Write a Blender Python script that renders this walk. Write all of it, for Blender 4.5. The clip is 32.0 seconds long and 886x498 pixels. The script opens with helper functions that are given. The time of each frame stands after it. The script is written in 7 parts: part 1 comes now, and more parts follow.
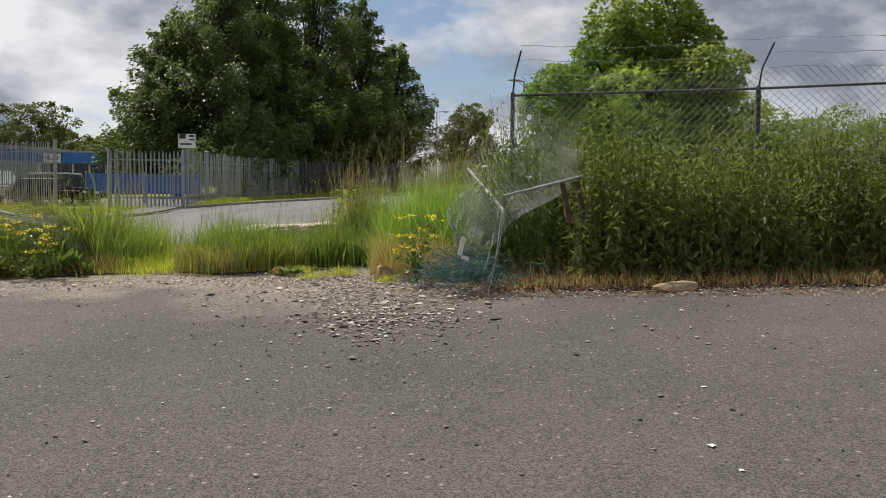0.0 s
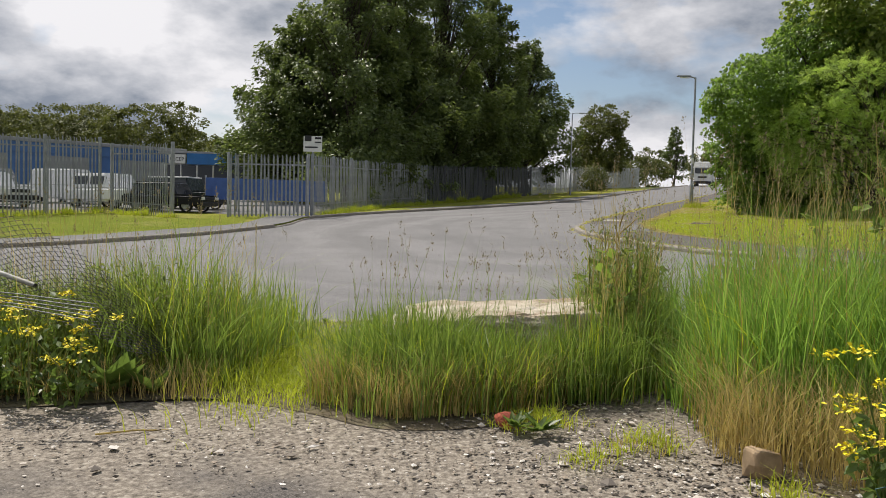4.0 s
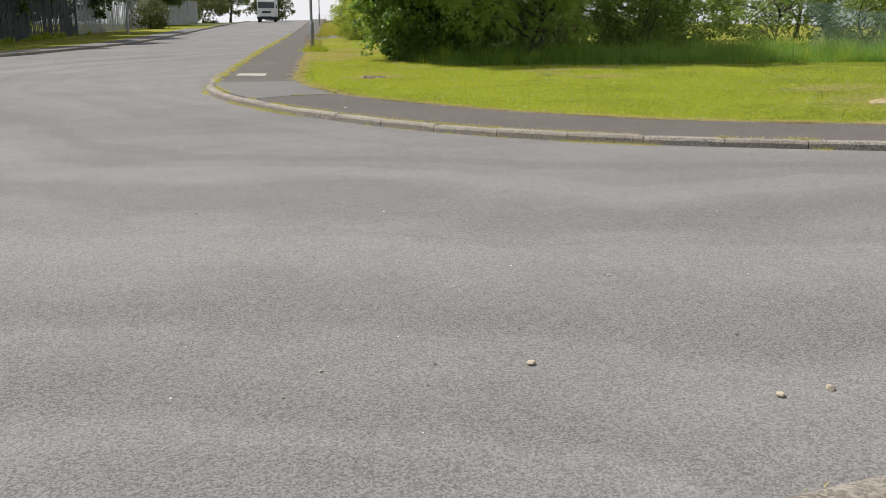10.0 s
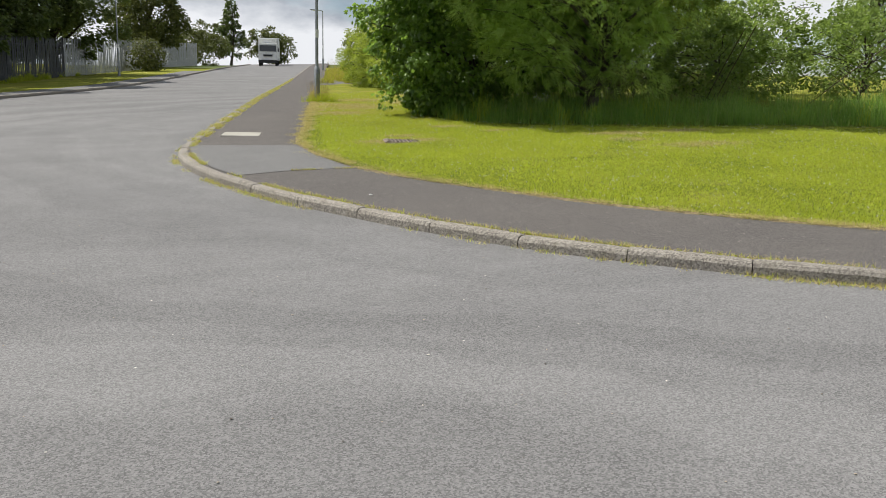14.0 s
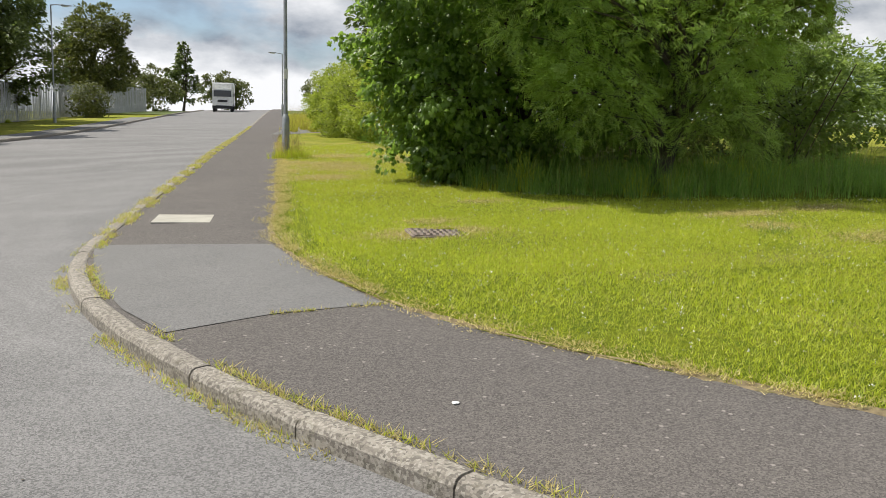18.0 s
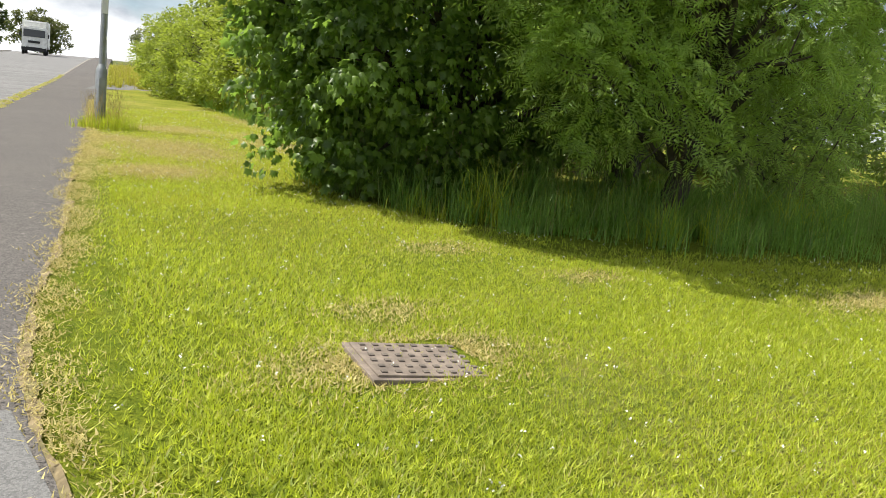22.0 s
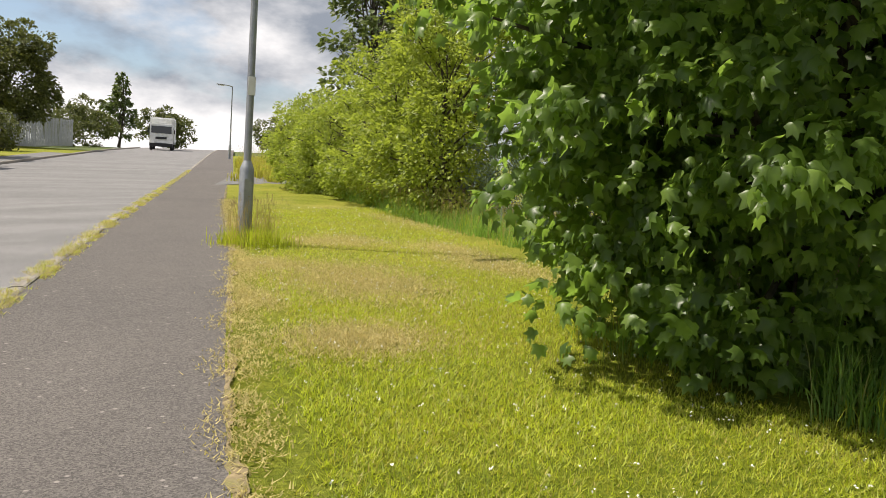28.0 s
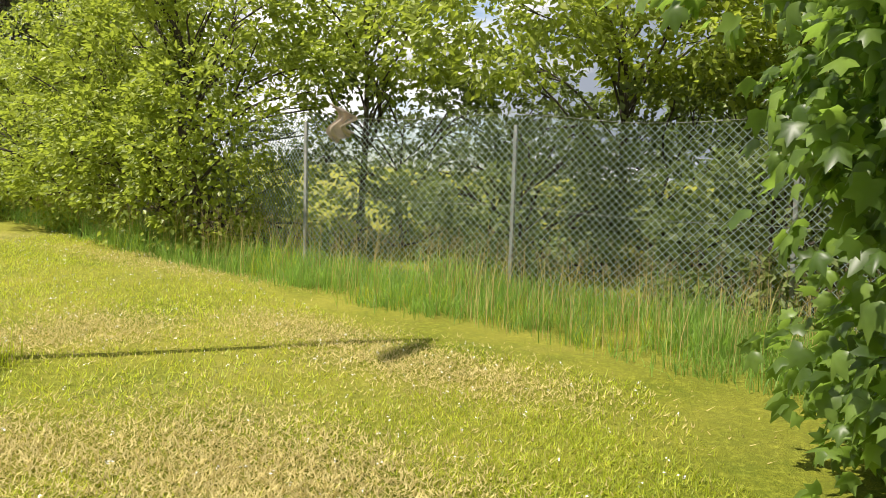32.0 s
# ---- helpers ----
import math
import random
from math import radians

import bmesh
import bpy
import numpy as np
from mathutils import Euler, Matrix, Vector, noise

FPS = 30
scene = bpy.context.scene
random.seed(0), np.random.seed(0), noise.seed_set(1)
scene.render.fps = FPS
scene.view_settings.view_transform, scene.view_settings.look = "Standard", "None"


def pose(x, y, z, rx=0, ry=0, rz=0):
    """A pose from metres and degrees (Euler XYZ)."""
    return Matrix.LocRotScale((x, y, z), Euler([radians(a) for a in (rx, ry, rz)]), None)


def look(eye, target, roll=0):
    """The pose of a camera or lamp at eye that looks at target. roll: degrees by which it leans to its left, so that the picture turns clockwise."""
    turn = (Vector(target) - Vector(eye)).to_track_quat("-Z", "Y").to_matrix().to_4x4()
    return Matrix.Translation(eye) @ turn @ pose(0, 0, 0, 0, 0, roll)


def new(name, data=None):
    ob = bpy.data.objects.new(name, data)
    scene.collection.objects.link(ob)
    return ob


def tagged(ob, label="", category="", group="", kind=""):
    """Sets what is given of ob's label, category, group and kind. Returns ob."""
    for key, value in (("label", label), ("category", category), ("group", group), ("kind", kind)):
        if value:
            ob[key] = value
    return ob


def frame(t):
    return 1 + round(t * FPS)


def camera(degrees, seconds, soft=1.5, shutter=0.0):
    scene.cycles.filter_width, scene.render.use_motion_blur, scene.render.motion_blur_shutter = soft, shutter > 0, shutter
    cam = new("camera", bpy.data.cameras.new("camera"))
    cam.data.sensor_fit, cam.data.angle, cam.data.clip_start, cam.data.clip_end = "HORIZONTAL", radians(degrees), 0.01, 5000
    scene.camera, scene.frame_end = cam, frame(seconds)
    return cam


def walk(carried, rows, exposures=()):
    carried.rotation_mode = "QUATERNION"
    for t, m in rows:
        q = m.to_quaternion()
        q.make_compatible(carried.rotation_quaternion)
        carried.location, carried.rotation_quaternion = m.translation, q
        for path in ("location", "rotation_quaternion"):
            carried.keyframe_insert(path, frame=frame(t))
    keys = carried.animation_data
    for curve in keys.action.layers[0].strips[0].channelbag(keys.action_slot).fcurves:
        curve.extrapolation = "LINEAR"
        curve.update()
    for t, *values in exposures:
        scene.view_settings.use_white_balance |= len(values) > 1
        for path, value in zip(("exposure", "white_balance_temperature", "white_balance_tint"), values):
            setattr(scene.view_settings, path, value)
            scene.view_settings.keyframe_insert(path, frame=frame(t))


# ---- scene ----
cam = camera(55.9, 32.0, soft=0.8)
PATH = [
    (0, (0.661, 1.03, 1.623), (0.632, 3.028, 1.527), 0.3),
    (0.5, (0.548, 1.576, 1.642), (0.621, 3.574, 1.575), 1.0),
    (1, (0.406, 2.114, 1.694), (0.372, 4.113, 1.649), 0.8),
    (1.5, (0.239, 2.689, 1.755), (0.127, 4.685, 1.712), 1.5),
    (2, (0.071, 3.402, 1.86), (-0.139, 5.391, 1.836), 1.4),
    (2.5, (-0.189, 3.958, 1.929), (-0.47, 5.938, 1.889), 1.5),
    (3, (-0.396, 4.541, 2.001), (-0.655, 6.523, 1.952), 1.2),
    (3.5, (-0.689, 5.058, 2.052), (-0.967, 7.037, 1.974), 1.1),
    (4, (-0.944, 5.517, 2.087), (-1.242, 7.492, 1.991), 1.4),
    (4.5, (-1.216, 5.91, 2.185), (-1.535, 7.882, 2.081), 1.7),
    (6.5, (-2.359, 7.908, 2.333), (-2.555, 9.884, 2.101), -0.8),
    (7, (-2.51, 8.489, 2.386), (-2.478, 10.472, 2.132), -0.1),
    (7.5, (-2.649, 9.118, 2.391), (-2.473, 11.091, 2.119), 0.3),
    (8, (-2.659, 9.729, 2.366), (-2.303, 11.677, 2.086), -0.4),
    (8.5, (-2.681, 10.251, 2.374), (-2.32, 12.176, 1.969), -0.8),
    (9, (-2.725, 10.825, 2.378), (-2.264, 12.711, 1.901), -0.7),
    (9.5, (-2.674, 11.428, 2.289), (-2.058, 13.266, 1.799), 0.1),
    (10, (-2.549, 12.014, 2.367), (-1.833, 13.825, 1.909), 0.4),
    (10.5, (-2.409, 12.542, 2.435), (-1.552, 14.305, 2.037), -0.1),
    (11, (-2.224, 12.99, 2.462), (-1.306, 14.718, 2.044), -0.1),
    (11.5, (-2.077, 13.444, 2.49), (-1.158, 15.171, 2.075), 1.8),
    (12, (-1.974, 13.943, 2.522), (-1.071, 15.675, 2.094), 3.3),
    (12.5, (-1.873, 14.5, 2.513), (-1.053, 16.272, 2.08), 2.8),
    (13, (-1.824, 15.104, 2.522), (-1.119, 16.946, 2.192), 2.7),
    (13.5, (-1.772, 15.71, 2.53), (-1.036, 17.538, 2.191), 1.5),
    (14, (-1.681, 16.302, 2.553), (-0.953, 18.131, 2.196), 1.2),
    (14.5, (-1.574, 16.905, 2.588), (-0.819, 18.724, 2.234), 2.2),
    (15, (-1.405, 17.491, 2.577), (-0.65, 19.328, 2.34), 2.9),
    (15.5, (-1.278, 18.115, 2.594), (-0.515, 19.947, 2.345), 3.5),
    (17.5, (-0.837, 20.62, 2.767), (-0.021, 22.431, 2.532), 3.2),
    (18, (-0.849, 21.244, 2.762), (-0.02, 23.047, 2.512), 1.2),
    (18.5, (-0.718, 21.917, 2.747), (0.202, 23.675, 2.494), 2.0),
    (19, (-0.588, 22.546, 2.753), (0.452, 24.235, 2.499), 3.3),
    (19.5, (-0.405, 23.082, 2.765), (0.763, 24.688, 2.526), 4.3),
    (20, (-0.271, 23.697, 2.801), (0.852, 25.336, 2.576), 4.6),
    (20.5, (-0.128, 24.313, 2.834), (1.002, 25.943, 2.58), 3.9),
    (21, (0.06, 24.875, 2.873), (1.206, 26.492, 2.606), 4.6),
    (21.5, (0.256, 25.431, 2.928), (1.414, 27.035, 2.639), 6.0),
    (22, (0.456, 25.907, 2.933), (1.629, 27.502, 2.646), 6.0),
    (22.5, (0.628, 26.398, 3.02), (1.799, 28.005, 2.804), 6.5),
    (23, (0.789, 26.741, 3.064), (2.429, 27.883, 2.984), 6.1),
    (23.5, (0.907, 26.877, 3.105), (2.748, 27.655, 3.029), 3.2),
    (24, (0.952, 26.932, 3.113), (2.809, 27.67, 3.018), 2.0),
    (24.5, (0.936, 27.014, 3.108), (2.801, 27.728, 2.998), 3.1),
    (25, (0.905, 27.23, 3.085), (2.772, 27.935, 2.962), 5.0),
    (25.5, (0.964, 27.668, 3.084), (2.695, 28.655, 2.914), 4.4),
    (26, (1.023, 28.106, 3.083), (2.377, 29.564, 2.884), 3.3),
    (26.5, (1.082, 28.544, 3.082), (2.192, 30.204, 2.968), 2.9),
    (28.5, (1.147, 30.594, 3.123), (2.097, 32.349, 2.988), 3.5),
    (29, (1.192, 31.167, 3.206), (2.175, 32.904, 3.083), 3.5),
    (29.5, (1.265, 31.758, 3.259), (2.315, 33.457, 3.154), 2.8),
    (30, (1.326, 32.346, 3.318), (2.5, 33.961, 3.208), 2.8),
    (30.5, (1.412, 32.908, 3.321), (2.609, 34.505, 3.199), 2.6),
    (31, (1.551, 33.455, 3.338), (2.991, 34.838, 3.214), 2.2),
    (31.5, (1.693, 34.004, 3.395), (3.186, 35.328, 3.27), 1.4),
    (32, (1.905, 34.52, 3.446), (3.497, 35.723, 3.309), 1.4),
]
EXPOSURE = [(0.0, -0.10, 6500, 11), (4.5, 0.0, 6550, 12), (6.5, 0.30, 6800, 15), (7.5, 0.28, 6800, 15), (9.0, 0.06, 6600, 12), (11.0, 0.06, 6400, 10), (13.0, 0.03, 6350, 9), (15.5, 0.16, 6400, 9), (18.0, 0.24, 6480, 9),
            (20.0, 0.32, 6480, 9), (21.0, 0.42, 6480, 9), (22.0, 0.60, 6480, 8), (23.0, 0.86, 6480, 8), (25.2, 0.84, 6480, 8), (26.5, 0.66, 6550, 9), (28.5, 0.36, 6850, 12), (30.0, 0.48, 6850, 12), (31.0, 0.56, 6800, 12), (32.0, 0.76, 6800, 12)]
walk(cam, [(t, look(eye, target, roll)) for t, eye, target, roll in PATH], EXPOSURE)

# ---- sky and sun ----
SUN_DIR = Vector((-0.82, 0.57, 1.55)).normalized()      # towards the sun
SUN_EL = math.asin(SUN_DIR.z)
world = bpy.data.worlds.new("sky")
scene.world = world
world.use_nodes = True
wt = world.node_tree
wt.nodes.clear()


def wnode(kind, **kw):
    n = wt.nodes.new(kind)
    for k, v in kw.items():
        if k in n.inputs:
            n.inputs[k].default_value = v
    return n


sky = wnode("ShaderNodeTexSky")
sky.sky_type, sky.sun_disc = "NISHITA", False
sky.sun_elevation, sky.sun_rotation = SUN_EL, math.atan2(SUN_DIR.x, SUN_DIR.y)
sky.air_density, sky.dust_density, sky.ozone_density = 1.0, 1.2, 1.5
coord = wnode("ShaderNodeTexCoord")
flat = wnode("ShaderNodeMapping")
flat.inputs["Scale"].default_value = (1.0, 1.0, 2.0)
flat.inputs["Location"].default_value = (0.35, 0.1, 0.2)
wt.links.new(coord.outputs["Generated"], flat.inputs["Vector"])
big = wnode("ShaderNodeTexNoise", Scale=2.6, Detail=10.0, Roughness=0.52, Distortion=0.0)
wt.links.new(flat.outputs[0], big.inputs["Vector"])
cover = wnode("ShaderNodeValToRGB")
cover.color_ramp.elements[0].position, cover.color_ramp.elements[1].position = 0.395, 0.465
wt.links.new(big.outputs["Fac"], cover.inputs["Fac"])
shade = wnode("ShaderNodeTexNoise", Scale=3.4, Detail=9.0, Roughness=0.55)
wt.links.new(flat.outputs[0], shade.inputs["Vector"])
tone = wnode("ShaderNodeValToRGB")
tone.color_ramp.elements[0].position, tone.color_ramp.elements[1].position = 0.44, 0.60
tone.color_ramp.elements[0].color = (2.7, 3.1, 3.75, 1)
tone.color_ramp.elements[1].color = (9.2, 9.2, 9.4, 1)
height = wnode("ShaderNodeSeparateXYZ")
wt.links.new(coord.outputs["Generated"], height.inputs[0])
low = wnode("ShaderNodeMapRange")
wt.links.new(height.outputs["Z"], low.inputs["Value"])
for nm_, v_ in (("From Min", 0.0), ("From Max", 0.32), ("To Min", 0.025), ("To Max", -0.015)):
    low.inputs[nm_].default_value = v_
bases = wnode("ShaderNodeMath")
wt.links.new(shade.outputs["Fac"], bases.inputs[0])
wt.links.new(low.outputs[0], bases.inputs[1])
wt.links.new(bases.outputs[0], tone.inputs["Fac"])
toward_sun = wnode("ShaderNodeVectorMath")
toward_sun.operation = "DOT_PRODUCT"
wt.links.new(coord.outputs["Generated"], toward_sun.inputs[0])
toward_sun.inputs[1].default_value = SUN_DIR
glow = wnode("ShaderNodeMapRange")
wt.links.new(toward_sun.outputs["Value"], glow.inputs["Value"])
for nm_, v_ in (("From Min", -0.3), ("From Max", 0.75), ("To Min", 0.80), ("To Max", 1.0)):
    glow.inputs[nm_].default_value = v_
lit = wnode("ShaderNodeMixRGB")
lit.blend_type = "MULTIPLY"
lit.inputs["Fac"].default_value = 1.0
wt.links.new(tone.outputs["Color"], lit.inputs["Color1"])
wt.links.new(glow.outputs[0], lit.inputs["Color2"])
blend = wnode("ShaderNodeMixRGB")
wt.links.new(cover.outputs["Color"], blend.inputs["Fac"])
wt.links.new(sky.outputs["Color"], blend.inputs["Color1"])
wt.links.new(lit.outputs["Color"], blend.inputs["Color2"])
back = wnode("ShaderNodeBackground", Strength=0.10)
wt.links.new(blend.outputs["Color"], back.inputs["Color"])
wout = wnode("ShaderNodeOutputWorld")
wt.links.new(back.outputs[0], wout.inputs["Surface"])
sun = new("sun", bpy.data.lights.new("sun", "SUN"))
sun.data.energy, sun.data.angle, sun.data.color = 4.8, radians(0.6), (1.0, 0.95, 0.86)
sun.matrix_world = look(SUN_DIR * 200, (0, 0, 0))


# ---- materials ----
class Mat:
    """A small builder of node materials."""

    def __init__(self, name, rough=0.8, metal=0.0, spec=0.4):
        self.m = bpy.data.materials.new(name)
        self.m.use_nodes = True
        self.t = self.m.node_tree
        self.b = self.t.nodes["Principled BSDF"]
        self.b.inputs["Roughness"].default_value = rough
        self.b.inputs["Metallic"].default_value = metal
        self.b.inputs["Specular IOR Level"].default_value = spec
        self.co = self.t.nodes.new("ShaderNodeTexCoord").outputs["Object"]

    def put(self, sock, v):
        if isinstance(v, bpy.types.NodeSocket):
            self.t.links.new(v, sock)
        elif isinstance(v, (tuple, list)):
            sock.default_value = tuple(v) + (1,) if len(v) == 3 and sock.type == "RGBA" else v
        else:
            sock.default_value = v

    def noise(self, scale, detail=4.0, rough=0.55, dist=0.0, stretch=None):
        n = self.t.nodes.new("ShaderNodeTexNoise")
        n.inputs["Scale"].default_value, n.inputs["Detail"].default_value = scale, detail
        n.inputs["Roughness"].default_value, n.inputs["Distortion"].default_value = rough, dist
        co = self.co
        if stretch:
            mp = self.t.nodes.new("ShaderNodeMapping")
            mp.inputs["Scale"].default_value = stretch
            self.t.links.new(self.co, mp.inputs["Vector"])
            co = mp.outputs[0]
        self.t.links.new(co, n.inputs["Vector"])
        return n.outputs["Fac"]

    def cells(self, scale, out="Distance", feature="F1"):
        n = self.t.nodes.new("ShaderNodeTexVoronoi")
        n.feature = feature
        n.inputs["Scale"].default_value = scale
        self.t.links.new(self.co, n.inputs["Vector"])
        return n.outputs[out]

    def ramp(self, fac, *stops):
        n = self.t.nodes.new("ShaderNodeValToRGB")
        e = n.color_ramp.elements
        while len(e) < len(stops):
            e.new(0.5)
        for k, (p, c) in enumerate(stops):
            e[k].position = p
            e[k].color = tuple(c) + (1,) if isinstance(c, (tuple, list)) else (c, c, c, 1)
        self.put(n.inputs["Fac"], fac)
        return n.outputs["Color"]

    def mix(self, fac, a, b, how="MIX"):
        n = self.t.nodes.new("ShaderNodeMixRGB")
        n.blend_type = how
        for k, v in zip(("Fac", "Color1", "Color2"), (fac, a, b)):
            self.put(n.inputs[k], v)
        return n.outputs["Color"]

    def rand(self, island=True):
        if island:
            return self.t.nodes.new("ShaderNodeNewGeometry").outputs["Random Per Island"]
        return self.t.nodes.new("ShaderNodeObjectInfo").outputs["Random"]

    def color(self, v):
        self.put(self.b.inputs["Base Color"], v)
        return self

    def rough(self, v):
        self.put(self.b.inputs["Roughness"], v)
        return self

    def bump(self, h, strength=0.4, dist=0.01):
        n = self.t.nodes.new("ShaderNodeBump")
        n.inputs["Strength"].default_value, n.inputs["Distance"].default_value = strength, dist
        self.put(n.inputs["Height"], h)
        self.t.links.new(n.outputs[0], self.b.inputs["Normal"])
        return self

    def thin(self, tint, amount=0.4):
        """Light shines through, as through a leaf."""
        tr = self.t.nodes.new("ShaderNodeBsdfTranslucent")
        self.put(tr.inputs["Color"], tint)
        mx = self.t.nodes.new("ShaderNodeMixShader")
        mx.inputs["Fac"].default_value = amount
        self.t.links.new(self.b.outputs[0], mx.inputs[1])
        self.t.links.new(tr.outputs[0], mx.inputs[2])
        self.t.links.new(mx.outputs[0], self.t.nodes["Material Output"].inputs["Surface"])
        return self


def leaf_mat(name, dark, light, shine=0.45, through_=0.4, old=None, tuft=2.4):
    m = Mat(name, shine, 0, 0.42)
    r = m.rand()
    c = m.ramp(r, (0.0, dark), (0.7, [(a + b) / 2 for a, b in zip(dark, light)]), (1.0, light))
    if old:
        c = m.mix(m.ramp(r, (0.90, 0.0), (0.93, 1.0)), c, old)
    c = m.mix(m.ramp(m.noise(0.7, 3), (0.35, 0.0), (0.7, 0.35)), c, light)
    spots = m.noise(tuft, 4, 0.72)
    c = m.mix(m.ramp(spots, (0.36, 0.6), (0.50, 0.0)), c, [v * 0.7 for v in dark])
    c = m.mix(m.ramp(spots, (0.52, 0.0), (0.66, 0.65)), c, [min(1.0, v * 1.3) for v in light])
    m.color(c)
    warm = m.mix(0.65, c, [min(1, light[0] * 1.7), min(1, light[1] * 1.8), light[2] * 1.2])
    return m.thin(warm, through_).m


def plain(name, col, rough=0.6, metal=0.0, vary=0.15, scale=6.0, bump=0.1, dirt=None):
    m = Mat(name, rough, metal)
    n = m.noise(scale, 5)
    c = m.ramp(n, (0.3, [v * (1 - vary) for v in col]), (0.7, [min(1, v * (1 + vary)) for v in col]))
    if dirt:
        c = m.mix(m.ramp(m.noise(scale * 0.4, 6, 0.65), (0.5, 0.0), (0.72, 0.7)), c, dirt)
    m.color(c)
    m.rough(m.ramp(m.noise(scale * 3, 3), (0.3, max(0, rough - 0.12)), (0.7, min(1, rough + 0.1))))
    if bump:
        m.bump(m.noise(scale * 8, 3), bump, 0.004)
    return m.m


def asphalt(name, dark, light, grit, streak=None, patch=0.0, dirty=False):
    m = Mat(name, 0.88, 0, 0.25)
    c = m.ramp(m.noise(0.35, 5, 0.6), (0.32, dark), (0.68, light))
    c = m.mix(m.ramp(m.noise(2.2, 6, 0.65), (0.35, 0.0), (0.75, 0.45)), c, [v * 0.72 for v in dark])
    if streak:
        c = m.mix(m.ramp(m.noise(0.55, 5, 0.55, 1.2, streak), (0.45, 0.0), (0.62, 0.28)), c, [v * 1.25 for v in light])
        c = m.mix(m.ramp(m.noise(0.8, 4, 0.5, 0.8, streak), (0.54, 0.0), (0.68, 0.22)), c, [v * 0.6 for v in dark])
    if streak:
        far = m.t.nodes.new("ShaderNodeVectorMath")
        far.operation = "DISTANCE"
        m.t.links.new(m.co, far.inputs[0])
        far.inputs[1].default_value = (7.0, 30.5, 1.5)
        warp = m.t.nodes.new("ShaderNodeMath")
        warp.operation = "MULTIPLY_ADD"
        m.put(warp.inputs[0], m.noise(0.25, 3))
        warp.inputs[1].default_value = 3.6
        m.put(warp.inputs[2], far.outputs["Value"])
        ring = m.t.nodes.new("ShaderNodeTexNoise")
        ring.noise_dimensions = "1D"
        ring.inputs["Scale"].default_value, ring.inputs["Detail"].default_value = 0.9, 5.0
        m.put(ring.inputs["W"], warp.outputs[0])
        c = m.mix(m.ramp(ring.outputs["Fac"], (0.34, 0.48), (0.50, 0.0)), c, [v * 0.72 for v in dark])
        c = m.mix(m.ramp(ring.outputs["Fac"], (0.52, 0.0), (0.66, 0.38)), c, [v * 1.22 for v in light])
    cel = m.cells(130.0, "Color")
    g = m.t.nodes.new("ShaderNodeSeparateColor")
    m.t.links.new(cel, g.inputs[0])
    c = m.mix(grit, c, m.ramp(g.outputs[0], (0.05, [v * 0.35 for v in dark]), (0.5, light), (0.95, [v * 1.7 for v in light])))
    if patch:
        fl = m.mix(1.0, m.ramp(m.cells(13.0), (0.10, 1.0), (0.16, 0.0)), m.ramp(m.noise(6, 3), (0.46, 0.0), (0.54, 1.0)), "MULTIPLY")
        c = m.mix(fl, c, [v * patch for v in light])
    if dirty:
        pos_ = m.t.nodes.new("ShaderNodeSeparateXYZ")
        m.t.links.new(m.co, pos_.inputs[0])
        wob = m.noise(1.1, 6, 0.65)
        edge = m.t.nodes.new("ShaderNodeMath")
        edge.operation = "MULTIPLY_ADD"
        m.put(edge.inputs[0], wob)
        edge.inputs[1].default_value = 2.6
        m.put(edge.inputs[2], pos_.outputs["Y"])
        near = m.t.nodes.new("ShaderNodeVectorMath")
        near.operation = "DISTANCE"
        m.t.links.new(m.co, near.inputs[0])
        near.inputs[1].default_value = (-0.35, 9.4, 0.95)
        fan = m.t.nodes.new("ShaderNodeMath")
        fan.operation = "MULTIPLY_ADD"
        m.put(fan.inputs[0], wob)
        fan.inputs[1].default_value = -2.4
        m.put(fan.inputs[2], near.outputs["Value"])
        dust = m.ramp(m.noise(30, 6, 0.7), (0.33, (0.085, 0.072, 0.058)), (0.52, (0.265, 0.228, 0.185)), (0.70, (0.50, 0.455, 0.385)))
        lo = m.t.nodes.new("ShaderNodeMapRange")
        m.put(lo.inputs["Value"], edge.outputs[0])
        lo.inputs["From Min"].default_value, lo.inputs["From Max"].default_value = 9.9, 10.6
        hi = m.t.nodes.new("ShaderNodeMapRange")
        m.put(hi.inputs["Value"], fan.outputs[0])
        hi.inputs["From Min"].default_value, hi.inputs["From Max"].default_value = 0.9, -0.3
        c = m.mix(m.mix(1.0, lo.outputs[0], hi.outputs[0], "LIGHTEN"), c, dust)
    m.color(c)
    return m.bump(m.noise(80, 3, 0.7), 0.8, 0.008).m


ROAD = asphalt("road_asphalt", (0.152, 0.148, 0.147), (0.216, 0.210, 0.207), 0.40, (0.25, 1.0, 1.0))
WALK = asphalt("pavement_asphalt", (0.094, 0.086, 0.082), (0.138, 0.124, 0.114), 0.45, None, 2.0)
SPAVE = asphalt("dusty_pavement_asphalt", (0.120, 0.108, 0.097), (0.180, 0.163, 0.147), 0.4, None, 1.4)
PATCH = asphalt("patch_asphalt", (0.155, 0.152, 0.150), (0.185, 0.180, 0.175), 0.3)
YARD = asphalt("yard_asphalt", (0.054, 0.049, 0.046), (0.138, 0.124, 0.112), 0.5, None, 2.1, True)
m = Mat("kerb_concrete", 0.9)
c_ = m.ramp(m.noise(3, 6, 0.6), (0.3, (0.24, 0.215, 0.18)), (0.7, (0.37, 0.335, 0.29)))
sp_ = m.t.nodes.new("ShaderNodeSeparateColor")
m.t.links.new(m.cells(75.0, "Color"), sp_.inputs[0])
